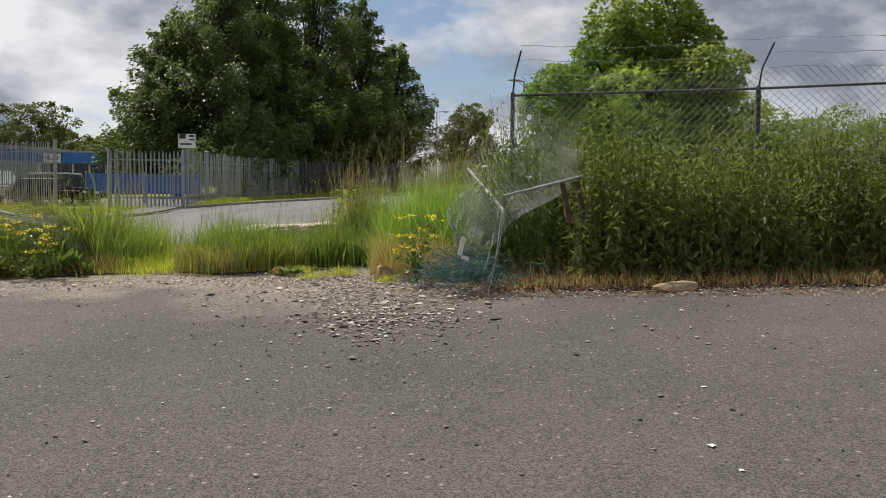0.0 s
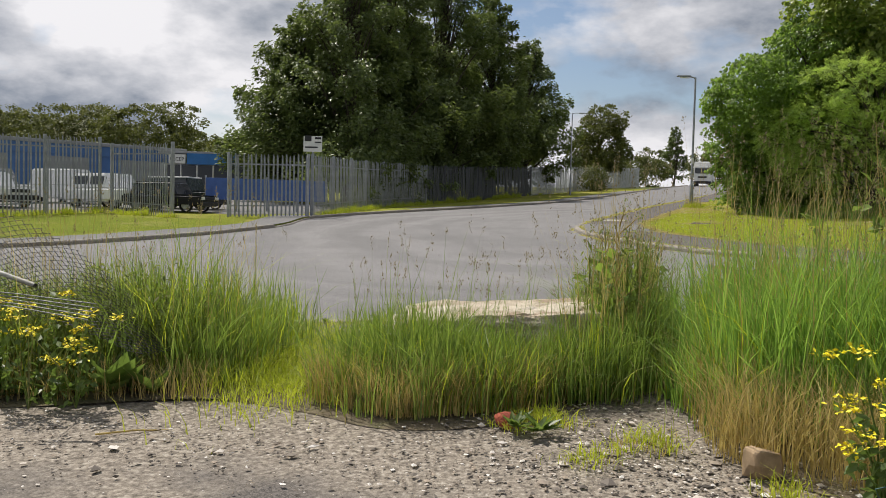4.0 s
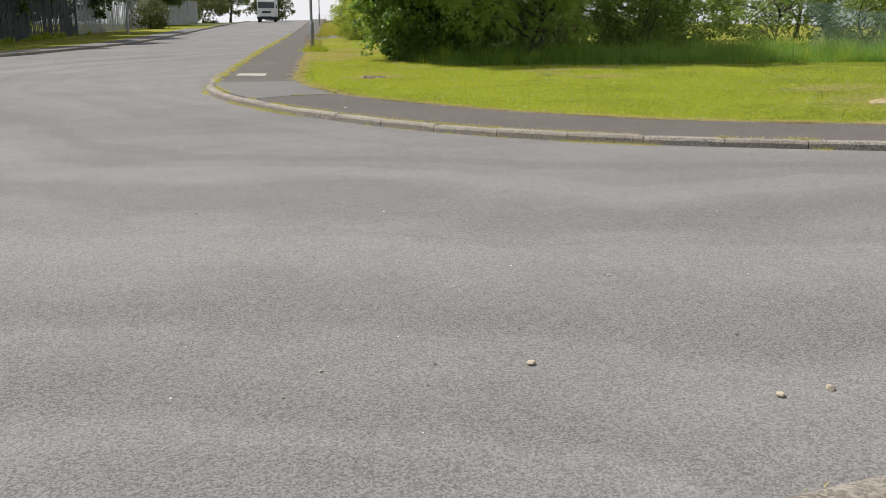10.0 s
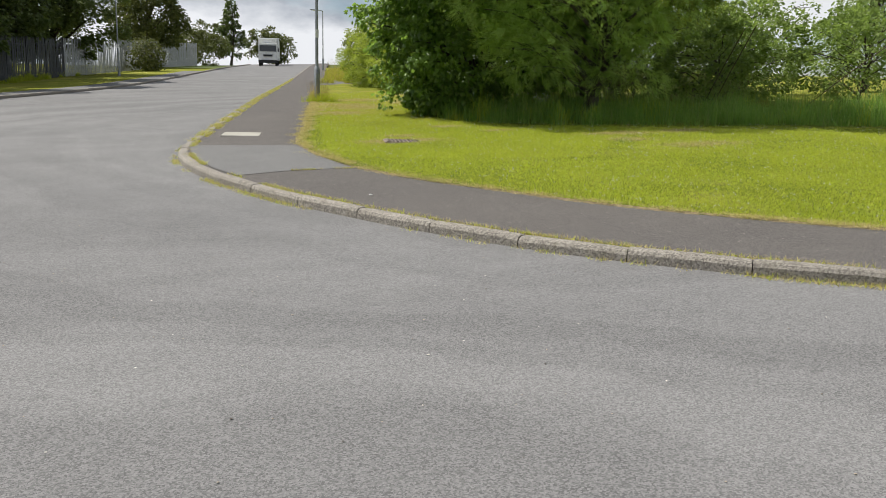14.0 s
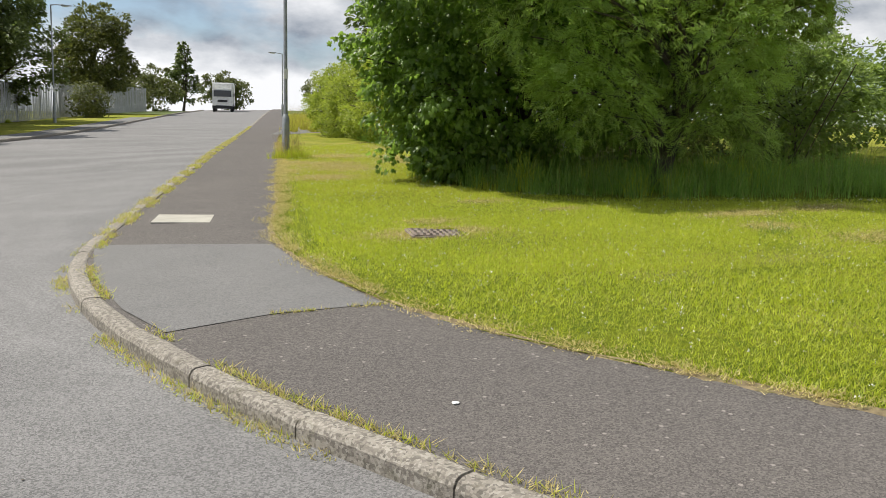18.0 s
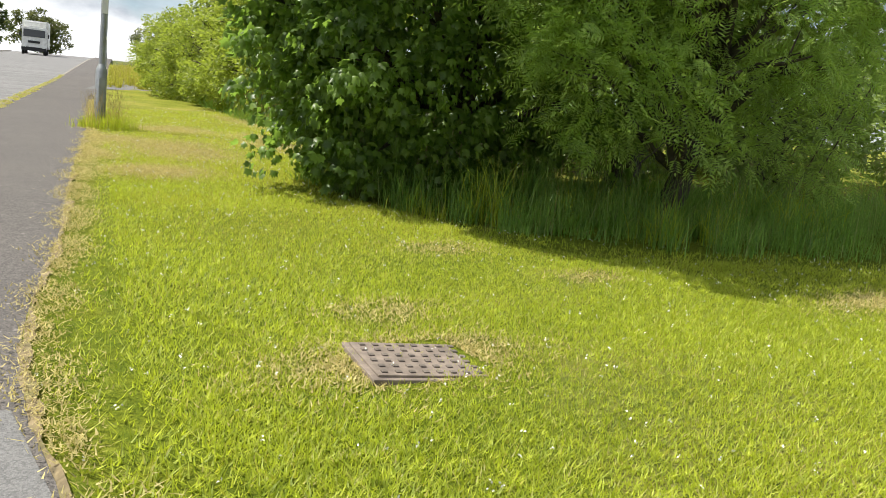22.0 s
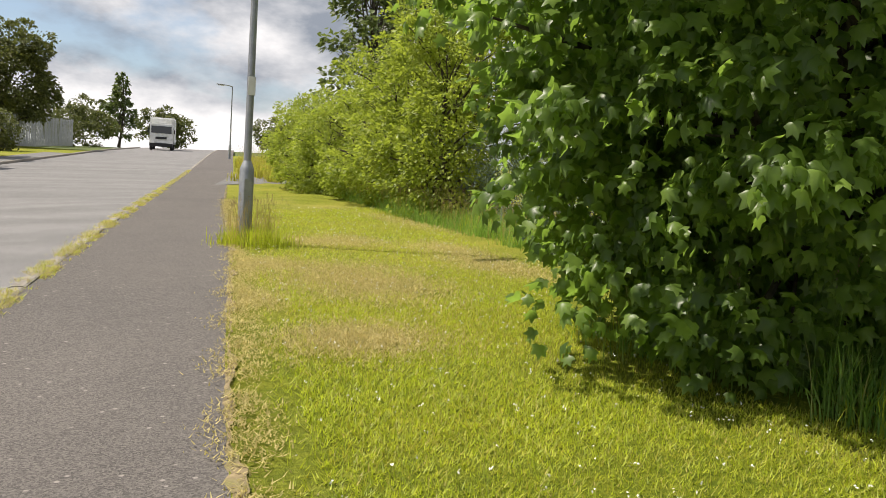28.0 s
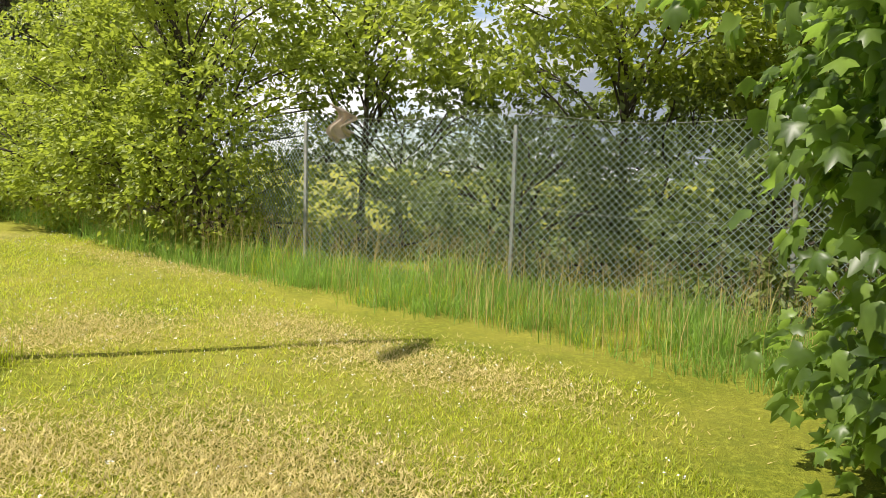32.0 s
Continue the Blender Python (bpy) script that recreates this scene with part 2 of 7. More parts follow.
c_ = m.mix(0.55, c_, m.ramp(sp_.outputs[0], (0.1, (0.07, 0.062, 0.055)), (0.5, (0.28, 0.25, 0.21)), (0.95, (0.50, 0.46, 0.40))))
c_ = m.mix(m.ramp(m.noise(9, 6, 0.7), (0.55, 0.0), (0.7, 0.5)), c_, (0.13, 0.12, 0.07))
m.color(m.mix(m.ramp(m.rand(False), (0.0, 0.0), (1.0, 0.35)), c_, (0.19, 0.17, 0.145)))
KERB = m.bump(m.noise(60, 5, 0.75), 0.9, 0.012).m

m = Mat("mown_grass", 0.95, 0, 0.1)
c_ = m.ramp(m.noise(1.1, 6, 0.65), (0.30, (0.135, 0.175, 0.012)), (0.55, (0.21, 0.24, 0.017)), (0.78, (0.33, 0.31, 0.05)))
c_ = m.mix(m.ramp(m.noise(0.38, 5, 0.6, 0.6), (0.56, 0.0), (0.68, 0.7)), c_, (0.46, 0.37, 0.16))
c_ = m.mix(m.ramp(m.noise(6.5, 5, 0.7), (0.46, 0.0), (0.62, 0.55)), c_, (0.09, 0.15, 0.012))
c_ = m.mix(m.ramp(m.noise(55, 3, 0.7), (0.35, 0.0), (0.7, 0.8)), c_, (0.07, 0.10, 0.010))
c_ = m.mix(m.ramp(m.noise(20, 4, 0.75), (0.50, 0.0), (0.70, 0.7)), c_, (0.36, 0.40, 0.05))
c_ = m.mix(m.ramp(m.noise(24, 4, 0.75, 0.5), (0.52, 0.0), (0.72, 0.6)), c_, (0.05, 0.085, 0.008))
m.color(c_)
dryness = m.t.nodes.new("ShaderNodeSeparateXYZ")
m.t.links.new(m.co, dryness.inputs[0])
reach = m.t.nodes.new("ShaderNodeMapRange")
m.t.links.new(dryness.outputs["Y"], reach.inputs["Value"])
reach.inputs["From Min"].default_value, reach.inputs["From Max"].default_value = 31.0, 38.0
m.color(m.mix(m.mix(1.0, reach.outputs[0], m.ramp(m.noise(0.8, 5), (0.35, 0.1), (0.65, 0.5)), "MULTIPLY"), c_, (0.40, 0.35, 0.07)))
LAWN = m.bump(m.noise(70, 4, 0.7, 0, (1, 1, 0.3)), 0.9, 0.03).m

m = Mat("rough_soil", 0.95)
c_ = m.ramp(m.noise(2.0, 7, 0.65), (0.3, (0.10, 0.075, 0.045)), (0.55, (0.17, 0.14, 0.09)), (0.75, (0.14, 0.15, 0.045)))
m.color(c_)
SOIL = m.bump(m.noise(40, 5, 0.7), 0.8, 0.02).m

m = Mat("wild_ground", 0.95)
c_ = m.ramp(m.noise(0.6, 7, 0.6), (0.3, (0.06, 0.09, 0.018)), (0.6, (0.11, 0.14, 0.03)), (0.8, (0.18, 0.17, 0.06)))
m.color(c_)
WILD = m.bump(m.noise(25, 5, 0.7), 0.8, 0.04).m
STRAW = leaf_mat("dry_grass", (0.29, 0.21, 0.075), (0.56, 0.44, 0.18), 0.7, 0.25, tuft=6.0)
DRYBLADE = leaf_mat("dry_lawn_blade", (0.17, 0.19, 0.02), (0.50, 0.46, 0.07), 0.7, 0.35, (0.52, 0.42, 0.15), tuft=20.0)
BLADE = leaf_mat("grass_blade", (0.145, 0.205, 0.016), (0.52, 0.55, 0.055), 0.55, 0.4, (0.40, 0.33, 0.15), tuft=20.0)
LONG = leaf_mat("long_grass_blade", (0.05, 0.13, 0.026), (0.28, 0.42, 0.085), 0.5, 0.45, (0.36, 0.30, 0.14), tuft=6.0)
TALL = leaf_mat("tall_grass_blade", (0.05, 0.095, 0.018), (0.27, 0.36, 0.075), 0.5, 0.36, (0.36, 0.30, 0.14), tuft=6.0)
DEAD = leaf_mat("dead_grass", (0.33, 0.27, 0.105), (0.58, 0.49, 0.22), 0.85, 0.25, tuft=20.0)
SEED = leaf_mat("grass_seed_head", (0.16, 0.12, 0.075), (0.30, 0.24, 0.15), 0.8, 0.3)
GREENSEED = leaf_mat("green_seed_head", (0.12, 0.14, 0.05), (0.27, 0.30, 0.11), 0.7, 0.35)
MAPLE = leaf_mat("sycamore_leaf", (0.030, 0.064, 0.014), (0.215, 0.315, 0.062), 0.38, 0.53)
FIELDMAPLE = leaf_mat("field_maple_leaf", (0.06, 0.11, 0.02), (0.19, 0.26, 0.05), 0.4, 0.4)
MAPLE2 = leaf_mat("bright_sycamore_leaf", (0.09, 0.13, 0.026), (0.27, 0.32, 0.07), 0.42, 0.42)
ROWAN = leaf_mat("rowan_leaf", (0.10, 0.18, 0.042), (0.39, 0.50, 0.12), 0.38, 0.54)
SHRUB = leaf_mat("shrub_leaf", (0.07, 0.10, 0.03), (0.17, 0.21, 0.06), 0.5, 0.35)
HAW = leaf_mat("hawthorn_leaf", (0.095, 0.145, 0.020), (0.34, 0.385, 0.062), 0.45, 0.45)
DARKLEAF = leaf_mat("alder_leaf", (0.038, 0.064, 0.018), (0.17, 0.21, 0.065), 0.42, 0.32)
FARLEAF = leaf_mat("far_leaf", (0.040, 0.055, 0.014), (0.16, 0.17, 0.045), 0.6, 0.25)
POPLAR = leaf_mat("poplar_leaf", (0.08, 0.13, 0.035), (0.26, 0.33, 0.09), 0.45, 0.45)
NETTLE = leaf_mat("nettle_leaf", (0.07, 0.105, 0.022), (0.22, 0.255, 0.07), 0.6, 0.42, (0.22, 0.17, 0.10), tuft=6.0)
DOCK = leaf_mat("dock_leaf", (0.07, 0.12, 0.03), (0.15, 0.21, 0.05), 0.4, 0.4)
YELLOW = plain("yellow_petal", (0.88, 0.72, 0.02), 0.6, 0, 0.2, 20, 0)
WHITE_FLOWER = plain("white_petal", (0.78, 0.76, 0.68), 0.7, 0, 0.1, 20, 0)
m = Mat("bark", 0.95)
m.color(m.ramp(m.noise(14, 6, 0.65, 0, (1, 1, 0.15)), (0.3, (0.035, 0.028, 0.02)), (0.7, (0.12, 0.10, 0.075))))
BARK = m.bump(m.noise(30, 5, 0.7, 0, (1, 1, 0.15)), 0.9, 0.03).m
m = Mat("galvanised_steel", 0.5, 0.55, 0.5)
m.color(m.ramp(m.noise(5, 6, 0.6), (0.3, (0.25, 0.265, 0.28)), (0.7, (0.40, 0.415, 0.43))))
STEEL = m.rough(m.ramp(m.noise(15, 3), (0.3, 0.4), (0.7, 0.62))).m
HEAPWIRE = plain("bleached_mesh_wire", (0.31, 0.32, 0.30), 0.6, 0.3, 0.3, 20, 0)
MESHWIRE = plain("weathered_mesh_wire", (0.26, 0.27, 0.25), 0.6, 0.3, 0.3, 20, 0)
WIRE = plain("galvanised_wire", (0.42, 0.44, 0.44), 0.5, 0.6, 0.2, 30, 0)
BLUEWIRE = plain("blue_green_wire", (0.17, 0.28, 0.30), 0.5, 0.1, 0.2, 30, 0)
GREENWIRE = plain("green_coated_wire", (0.25, 0.33, 0.29), 0.5, 0.1, 0.2, 30, 0)
OLDWIRE = plain("dull_grey_pipe", (0.30, 0.30, 0.28), 0.6, 0.3, 0.25, 14, 0.1)
# fence steel again, with the shade of the trees put into its colour
SHADESTEEL = plain("shade_darkened_steel", (0.085, 0.09, 0.095), 0.65, 0.3, 0.25, 6, 0.1)
PALEPIPE = plain("pale_weathered_pipe", (0.36, 0.36, 0.335), 0.65, 0.2, 0.3, 14, 0.2, (0.22, 0.19, 0.15))
OLDSTEEL = plain("old_fence_steel", (0.085, 0.08, 0.077), 0.7, 0.4, 0.3, 12, 0.2)
RUST = plain("rusty_steel", (0.10, 0.065, 0.045), 0.85, 0.2, 0.35, 12, 0.3)
m = Mat("pale_limestone", 0.92)
c_ = m.ramp(m.noise(2.2, 8, 0.65), (0.28, (0.40, 0.31, 0.21)), (0.52, (0.66, 0.58, 0.46)), (0.75, (0.78, 0.73, 0.64)))
c_ = m.mix(m.ramp(m.noise(5, 6, 0.7, 0, (0.6, 1, 2.5)), (0.54, 0.0), (0.64, 0.6)), c_, (0.28, 0.17, 0.10))
m.color(c_)
ROCK = m.bump(m.noise(11, 8, 0.7), 1.0, 0.05).m
STONE = plain("brown_stone", (0.36, 0.26, 0.16), 0.9, 0, 0.3, 9, 0.5)
m = Mat("gravel_piece", 0.92)
m.color(m.ramp(m.rand(), (0.0, (0.08, 0.07, 0.06)), (0.4, (0.22, 0.19, 0.16)), (0.78, (0.38, 0.31, 0.24)), (0.85, (0.55, 0.50, 0.44)), (1.0, (0.74, 0.71, 0.66))))
GRAVEL = m.m


# ---- helpers for shapes ----
GY = (-6, 3, 9, 14, 22, 30, 40, 60, 100, 140)
GP = (-0.17, 0.47, 0.92, 1.07, 1.29, 1.78, 2.20, 2.82, 4.62, 6.1)
GX = (0, 15, 30, 60, 100)
GS = (0.019, 0.028, 0.039, 0.038, 0.039)


def G(x, y):
    """Height of the ground."""
    x, y = np.asarray(x, float), np.asarray(y, float)
    z = sum(np.interp(y + d, GY, GP) for d in (-3, -1.5, 0, 1.5, 3)) / 5
    return z + np.interp(y, GX, GS) * np.clip(x, -11, 40)


def g(x, y):
    return float(G(x, y))


rng = np.random.default_rng(7)


def mesh_np(name, verts, faces, material, smooth=False):
    """A mesh from arrays; faces is one array, or several of different widths."""
    if not isinstance(faces, (list, tuple)):
        faces = [faces]
    faces = [np.asarray(f, np.int32) for f in faces if len(f)]
    me = bpy.data.meshes.new(name)
    verts = np.asarray(verts, np.float32)
    me.vertices.add(len(verts))
    me.vertices.foreach_set("co", verts.ravel())
    loops = np.concatenate([f.ravel() for f in faces])
    sizes = np.concatenate([np.full(len(f), f.shape[1], np.int32) for f in faces])
    me.loops.add(len(loops))
    me.loops.foreach_set("vertex_index", loops)
    me.polygons.add(len(sizes))
    me.polygons.foreach_set("loop_start", np.concatenate([[0], np.cumsum(sizes)[:-1]]).astype(np.int32))
    me.polygons.foreach_set("loop_total", sizes)
    me.polygons.foreach_set("use_smooth", np.full(len(sizes), smooth))
    me.materials.append(material)
    me.update(calc_edges=True)
    return me


def part(name, data, material=None, parent=None, label="", at=None):
    """Links a bmesh or mesh as one object under a thing or a part."""
    if isinstance(data, bmesh.types.BMesh):
        me = bpy.data.meshes.new(name)
        data.to_mesh(me)
        data.free()
        if material:
            me.materials.append(material)
        data = me
    ob = new(name, data)
    if parent is not None:
        ob.parent = parent
    if at is not None:
        ob.matrix_basis = at
    if label:
        ob["label"] = label
    return ob


def empty(name, m, label, category, group="", kind=""):
    e = new(name)
    e.empty_display_size = 0.2
    e.matrix_basis = m
    return tagged(e, label, category, group, kind)


def box(sx, sy, sz, bevel=0.0, at=(0, 0, 0), bm=None, turn=None):
    """A box with bevelled edges, standing on its at point."""
    own = bmesh.new()
    bmesh.ops.create_cube(own, size=1)
    bmesh.ops.scale(own, vec=(sx, sy, sz), verts=own.verts)
    if bevel:
        bmesh.ops.bevel(own, geom=own.edges[:], offset=bevel, segments=2, affect="EDGES", profile=0.6)
    bmesh.ops.translate(own, vec=(0, 0, sz / 2), verts=own.verts)
    if turn is not None:
        bmesh.ops.transform(own, matrix=turn, verts=own.verts)
    bmesh.ops.translate(own, vec=at, verts=own.verts)
    if bm is None:
        return own
    tmp = bpy.data.meshes.new("tmp")
    own.to_mesh(tmp)
    bm.from_mesh(tmp)
    own.free()
    bpy.data.meshes.remove(tmp)
    return bm


def tube_np(paths, radii, sides=6):
    """Tubes along polylines: arrays of vertices and quads."""
    vs, fs, off = [], [], 0
    for pts, rad in zip(paths, radii):
        pts = np.asarray(pts, float)
        rad = np.broadcast_to(np.asarray(rad, float), (len(pts),))
        d = np.gradient(pts, axis=0)
        d /= np.linalg.norm(d, axis=1)[:, None] + 1e-9
        ref = np.where(np.abs(d[:, 2:3]) < 0.9, [[0, 0, 1.0]], [[1.0, 0, 0]])
        u = np.cross(d, ref)
        u /= np.linalg.norm(u, axis=1)[:, None] + 1e-9
        w = np.cross(d, u)
        a = np.arange(sides) * 2 * np.pi / sides
        ring = pts[:, None] + rad[:, None, None] * (np.cos(a)[None, :, None] * u[:, None] + np.sin(a)[None, :, None] * w[:, None])
        vs.append(ring.reshape(-1, 3))
        i = np.arange(len(pts) - 1)[:, None] * sides + np.arange(sides)[None]
        j = np.arange(len(pts) - 1)[:, None] * sides + (np.arange(sides)[None] + 1) % sides
        fs.append(np.stack([i, j, j + sides, i + sides], -1).reshape(-1, 4) + off)
        off += ring.shape[0] * sides
    return np.concatenate(vs), np.concatenate(fs)


def tubes(name, paths, radii, material, parent=None, sides=6, label="", at=None):
    v, f = tube_np(paths, radii, sides)
    return part(name, mesh_np(name, v, f, material, True), None, parent, label, at)


def resample(pts, step):
    pts = np.asarray(pts, float)
    s = np.concatenate([[0], np.cumsum(np.linalg.norm(np.diff(pts, axis=0), axis=1))])
    n = max(2, int(s[-1] / step) + 1)
    q = np.linspace(0, s[-1], n)
    return np.stack([np.interp(q, s, pts[:, k]) for k in range(pts.shape[1])], 1)


def smooth_line(pts, times=2):
    """Rounds a polyline by cutting its corners."""
    pts = np.asarray(pts, float)
    for _ in range(times):
        a, b = pts[:-1], pts[1:]
        mid = np.stack([0.75 * a + 0.25 * b, 0.25 * a + 0.75 * b], 1).reshape(-1, pts.shape[1])
        pts = np.concatenate([pts[:1], mid[1:-1], pts[-1:]])
    return pts


def offset_line(pts, d):
    """The line moved sideways by d (to its left)."""
    t = np.gradient(np.asarray(pts, float), axis=0)
    t /= np.linalg.norm(t, axis=1)[:, None]
    return pts + d * np.stack([-t[:, 1], t[:, 0]], 1)


def inside(poly, x, y):
    poly = np.asarray(poly, float)
    x, y = np.asarray(x), np.asarray(y)
    res = np.zeros(x.shape, bool)
    px, py = poly[-1]
    for qx, qy in poly:
        cut = ((qy > y) != (py > y)) & (x < (px - qx) * (y - qy) / (py - qy + 1e-12) + qx)
        res ^= cut
        px, py = qx, qy
    return res


def sheet(name, outline, dz, step, material, rough=0.0, skirt=0.0, dip=0.0):
    """A surface that follows the ground inside an outline, dz above it, with its rim turned down by skirt."""
    from mathutils.geometry import delaunay_2d_cdt
    o = np.asarray(outline, float)
    lo, hi = o.min(0), o.max(0)
    gx, gy = np.meshgrid(np.arange(lo[0] + step / 2, hi[0], step), np.arange(lo[1] + step / 2, hi[1], step))
    gx, gy = gx.ravel(), gy.ravel()
    k = inside(o, gx, gy)
    pts = np.concatenate([o, np.stack([gx[k], gy[k]], 1)])
    v, _, f, *_ = delaunay_2d_cdt([Vector(p) for p in pts], [], [list(range(len(o)))], 1, 1e-4)
    v = np.array([(p.x, p.y) for p in v])
    z = G(v[:, 0], v[:, 1]) + dz
    if rough:
        z = z + rough * np.sin(v[:, 0] * 1.7 + np.sin(v[:, 1] * 1.3)) * np.sin(v[:, 1] * 1.9 + 0.5)
    if dip:
        rim = {(round(a, 3), round(b, 3)) for a, b in o}
        z = z - dip * np.array([(round(a, 3), round(b, 3)) in rim for a, b in v])
    f = np.array([q for q in f if len(q) == 3])
    v3 = np.column_stack([v, z])
    a, b, c = v3[f[:, 0]], v3[f[:, 1]], v3[f[:, 2]]
    flip = np.cross(b - a, c - a)[:, 2] < 0
    f[flip] = f[flip][:, ::-1]
    faces = [f]
    if skirt:
        e = np.column_stack([o, G(o[:, 0], o[:, 1]) + dz])
        n, base = len(o), len(v3)
        low = e - [0, 0, skirt]
        v3 = np.concatenate([v3, e, low])
        i = np.arange(n)
        j = (i + 1) % n
        faces.append(np.stack([base + i, base + n + i, base + n + j, base + j], 1))
    return part(name, mesh_np(name, v3, faces, material, True))


def rock_bm(size, seed, cuts=3, rough=0.25, boxy=1.0):
    """A broken stone."""
    bm = bmesh.new()
    bmesh.ops.create_icosphere(bm, subdivisions=cuts, radius=1)
    sd = Vector((seed * 3.1, seed * 1.7, seed * 0.9))
    r = random.Random(seed)
    planes = [(Vector((r.gauss(0, 1), r.gauss(0, 1), r.gauss(0, 1))).normalized(), r.uniform(0.55, 0.85)) for _ in range(9)]
    for v in bm.verts:
        if boxy < 1:
            v.co = Vector([math.copysign(abs(q) ** boxy, q) for q in v.co]) * 0.85
        for n, d in planes:
            over = v.co.dot(n) - d
            if over > 0:
                v.co -= n * over * 0.85
        v.co *= 1 + rough * noise.fractal(v.co * 1.3 + sd, 1.0, 2.0, 4)
        v.co = Vector((v.co.x * size[0], v.co.y * size[1], v.co.z * size[2]))
    low = min(v.co.z for v in bm.verts)
    for v in bm.verts:
        v.co.z -= low
    return bm


# ---- plan lines ----
SOUTH_KERB = smooth_line([(-45, 4), (-20, 9), (-12, 11.2), (-6, 12.6), (-3.4, 13.15), (-2.5, 13.45), (-1.6, 13.7), (0, 13.7), (2.3, 13.2),
                          (6, 11.3), (20, 2.4), (42, -12)])
NORTH_KERB = smooth_line([(46, -8), (22, 8), (9.3, 16.4), (6.0, 18.65), (4.68, 19.5), (3.65, 20.24), (2.69, 21.03), (1.71, 22.09), (1.23, 22.81), (0.81, 23.5), (0.28, 24.55),
                          (-0.13, 25.45), (-0.60, 26.9), (-0.76, 28.1), (-0.72, 29.2), (-0.3, 30.8), (0.55, 34.2), (1.4, 37.6), (3.1, 44.8), (8.5, 66.5), (13.4, 86),
                          (24.5, 130)])
NORTH_INNER = smooth_line([(46, -5.4), (23.5, 10.4), (10.5, 18.3), (8.0, 19.4), (6.2, 20.45), (4.85, 21.35), (3.75, 22.4), (2.88, 23.45), (2.04, 24.82), (1.58, 25.6),
                           (1.2, 26.5), (1.0, 27.8), (0.98, 29.0), (1.12, 30.0), (1.70, 32), (2.15, 34.1), (3.05, 37.6), (3.75, 40.4), (5.0, 46), (7.4, 55.6), (10.4, 66.5),
                           (15.2, 86), (26.4, 130)])
WEST_KERB = smooth_line([(16.5, 131), (5.5, 86), (0.9, 66.5), (-3.2, 52), (-7.2, 43.2), (-9.2, 40.2), (-10.3, 37.8), (-10.9, 36.3), (-10.6, 34.4), (-10.2, 32.4), (-10.15, 31.0), (-10.5, 29.7),
                         (-10.95, 28.2), (-11.5, 26.8), (-12.4, 24.9), (-14.5, 22), (-18, 19), (-26, 15.5), (-45, 11)])
road_outline = np.concatenate([SOUTH_KERB, [(44, -10)], NORTH_KERB, [(20.5, 131)], WEST_KERB])
pave_outline = np.concatenate([NORTH_KERB, NORTH_INNER[::-1]])
south_inner = offset_line(SOUTH_KERB, -1.35)
spave_outline = np.concatenate([south_inner, SOUTH_KERB[::-1]])
YARD_EDGE = smooth_line([(-30, 9.0), (-8, 9.9), (-4.2, 10.1), (-3.1, 10.5), (-2.45, 10.3), (-1.87, 9.95), (-1.2, 10.2), (-0.75, 10.7), (-0.42, 11.3), (-0.25, 10.5), (-0.1, 9.5), (0.9, 8.8), (2.2, 8.6), (4.6, 8.6), (12, 8.5), (30, 8)])


_t = offset_line(NORTH_KERB, 0.5)[8]
GUTTER = 1 if inside(road_outline, np.array([_t[0]]), np.array([_t[1]]))[0] else -1      # side of the kerb line on which the road lies

# ---- ground, road, pavements ----
gl = np.concatenate([np.arange(-900, -60, 40), np.arange(-60, 80, 4.0), np.arange(80, 901, 40)])
gm = np.concatenate([np.arange(-900, -20, 40), np.arange(-20, 140, 4.0), np.arange(140, 1301, 40)])
ax, ay = np.meshgrid(gl, gm)
gv = np.column_stack([ax.ravel(), ay.ravel(), (G(ax, ay) - 0.22).ravel()])
cols = len(gl)
gi = (np.arange(len(gm) - 1)[:, None] * cols + np.arange(cols - 1)[None]).ravel()
tagged(part("ground", mesh_np("ground", gv, np.stack([gi, gi + 1, gi + cols + 1, gi + cols], 1), WILD, True)),
       "rough green and brown open ground", "ground", kind="structure")
tagged(sheet("road", road_outline, -0.045, 0.9, ROAD), "worn pale grey asphalt road junction", "road", kind="structure")
lawn_outline = np.concatenate([NORTH_INNER[2:-2], [(60, 120), (60, -20)]])
tagged(sheet("lawn", lawn_outline, 0.036, 0.6, LAWN, 0.012, 0.1), "mown sunlit grass with dry patches", "grass", kind="structure")
tagged(sheet("pavement_north", pave_outline, 0.036, 0.6, WALK, 0.002, 0.12), "dark asphalt pavement round the corner", "pavement", kind="structure")
tagged(sheet("pavement_south", spave_outline, 0.012, 0.6, SPAVE, 0.004, 0.12), "dark asphalt pavement beside the kerb", "pavement", kind="structure")
west_outline = np.concatenate([WEST_KERB[2:-2], [(-60, 14), (-60, 125)]])
tagged(sheet("verge_west", west_outline, 0.04, 1.2, LAWN, 0.008, 0.1), "grass verge along the far side of the road", "grass", kind="structure")
wp = [p for p in WEST_KERB if p[1] > 16 and p[1] < 37.2]
tagged(sheet("pavement_west", np.concatenate([wp, offset_line(np.array(wp), -1.35)[::-1]]), 0.058, 0.7, PATCH, 0.0), "pale worn pavement on the far side of the road", "pavement", kind="structure")
wq = [p for p in WEST_KERB if 43 < p[1] < 92]
tagged(sheet("pavement_far", np.concatenate([wq, offset_line(np.array(wq), -1.5)[::-1]]), 0.058, 0.9, PATCH, 0.0), "pale patched pavement beside the fence", "pavement", kind="structure")
yard_outline = np.concatenate([YARD_EDGE, [(30, -14), (-30, -14)]])
tagged(sheet("yard", yard_outline, 0.0, 0.7, YARD, 0.006), "old grey tarmac yard strewn with stones", "ground", kind="structure")
bank_outline = np.concatenate([south_inner[6:-6] + [0, 0.09], (YARD_EDGE + [0, -0.10])[::-1]])
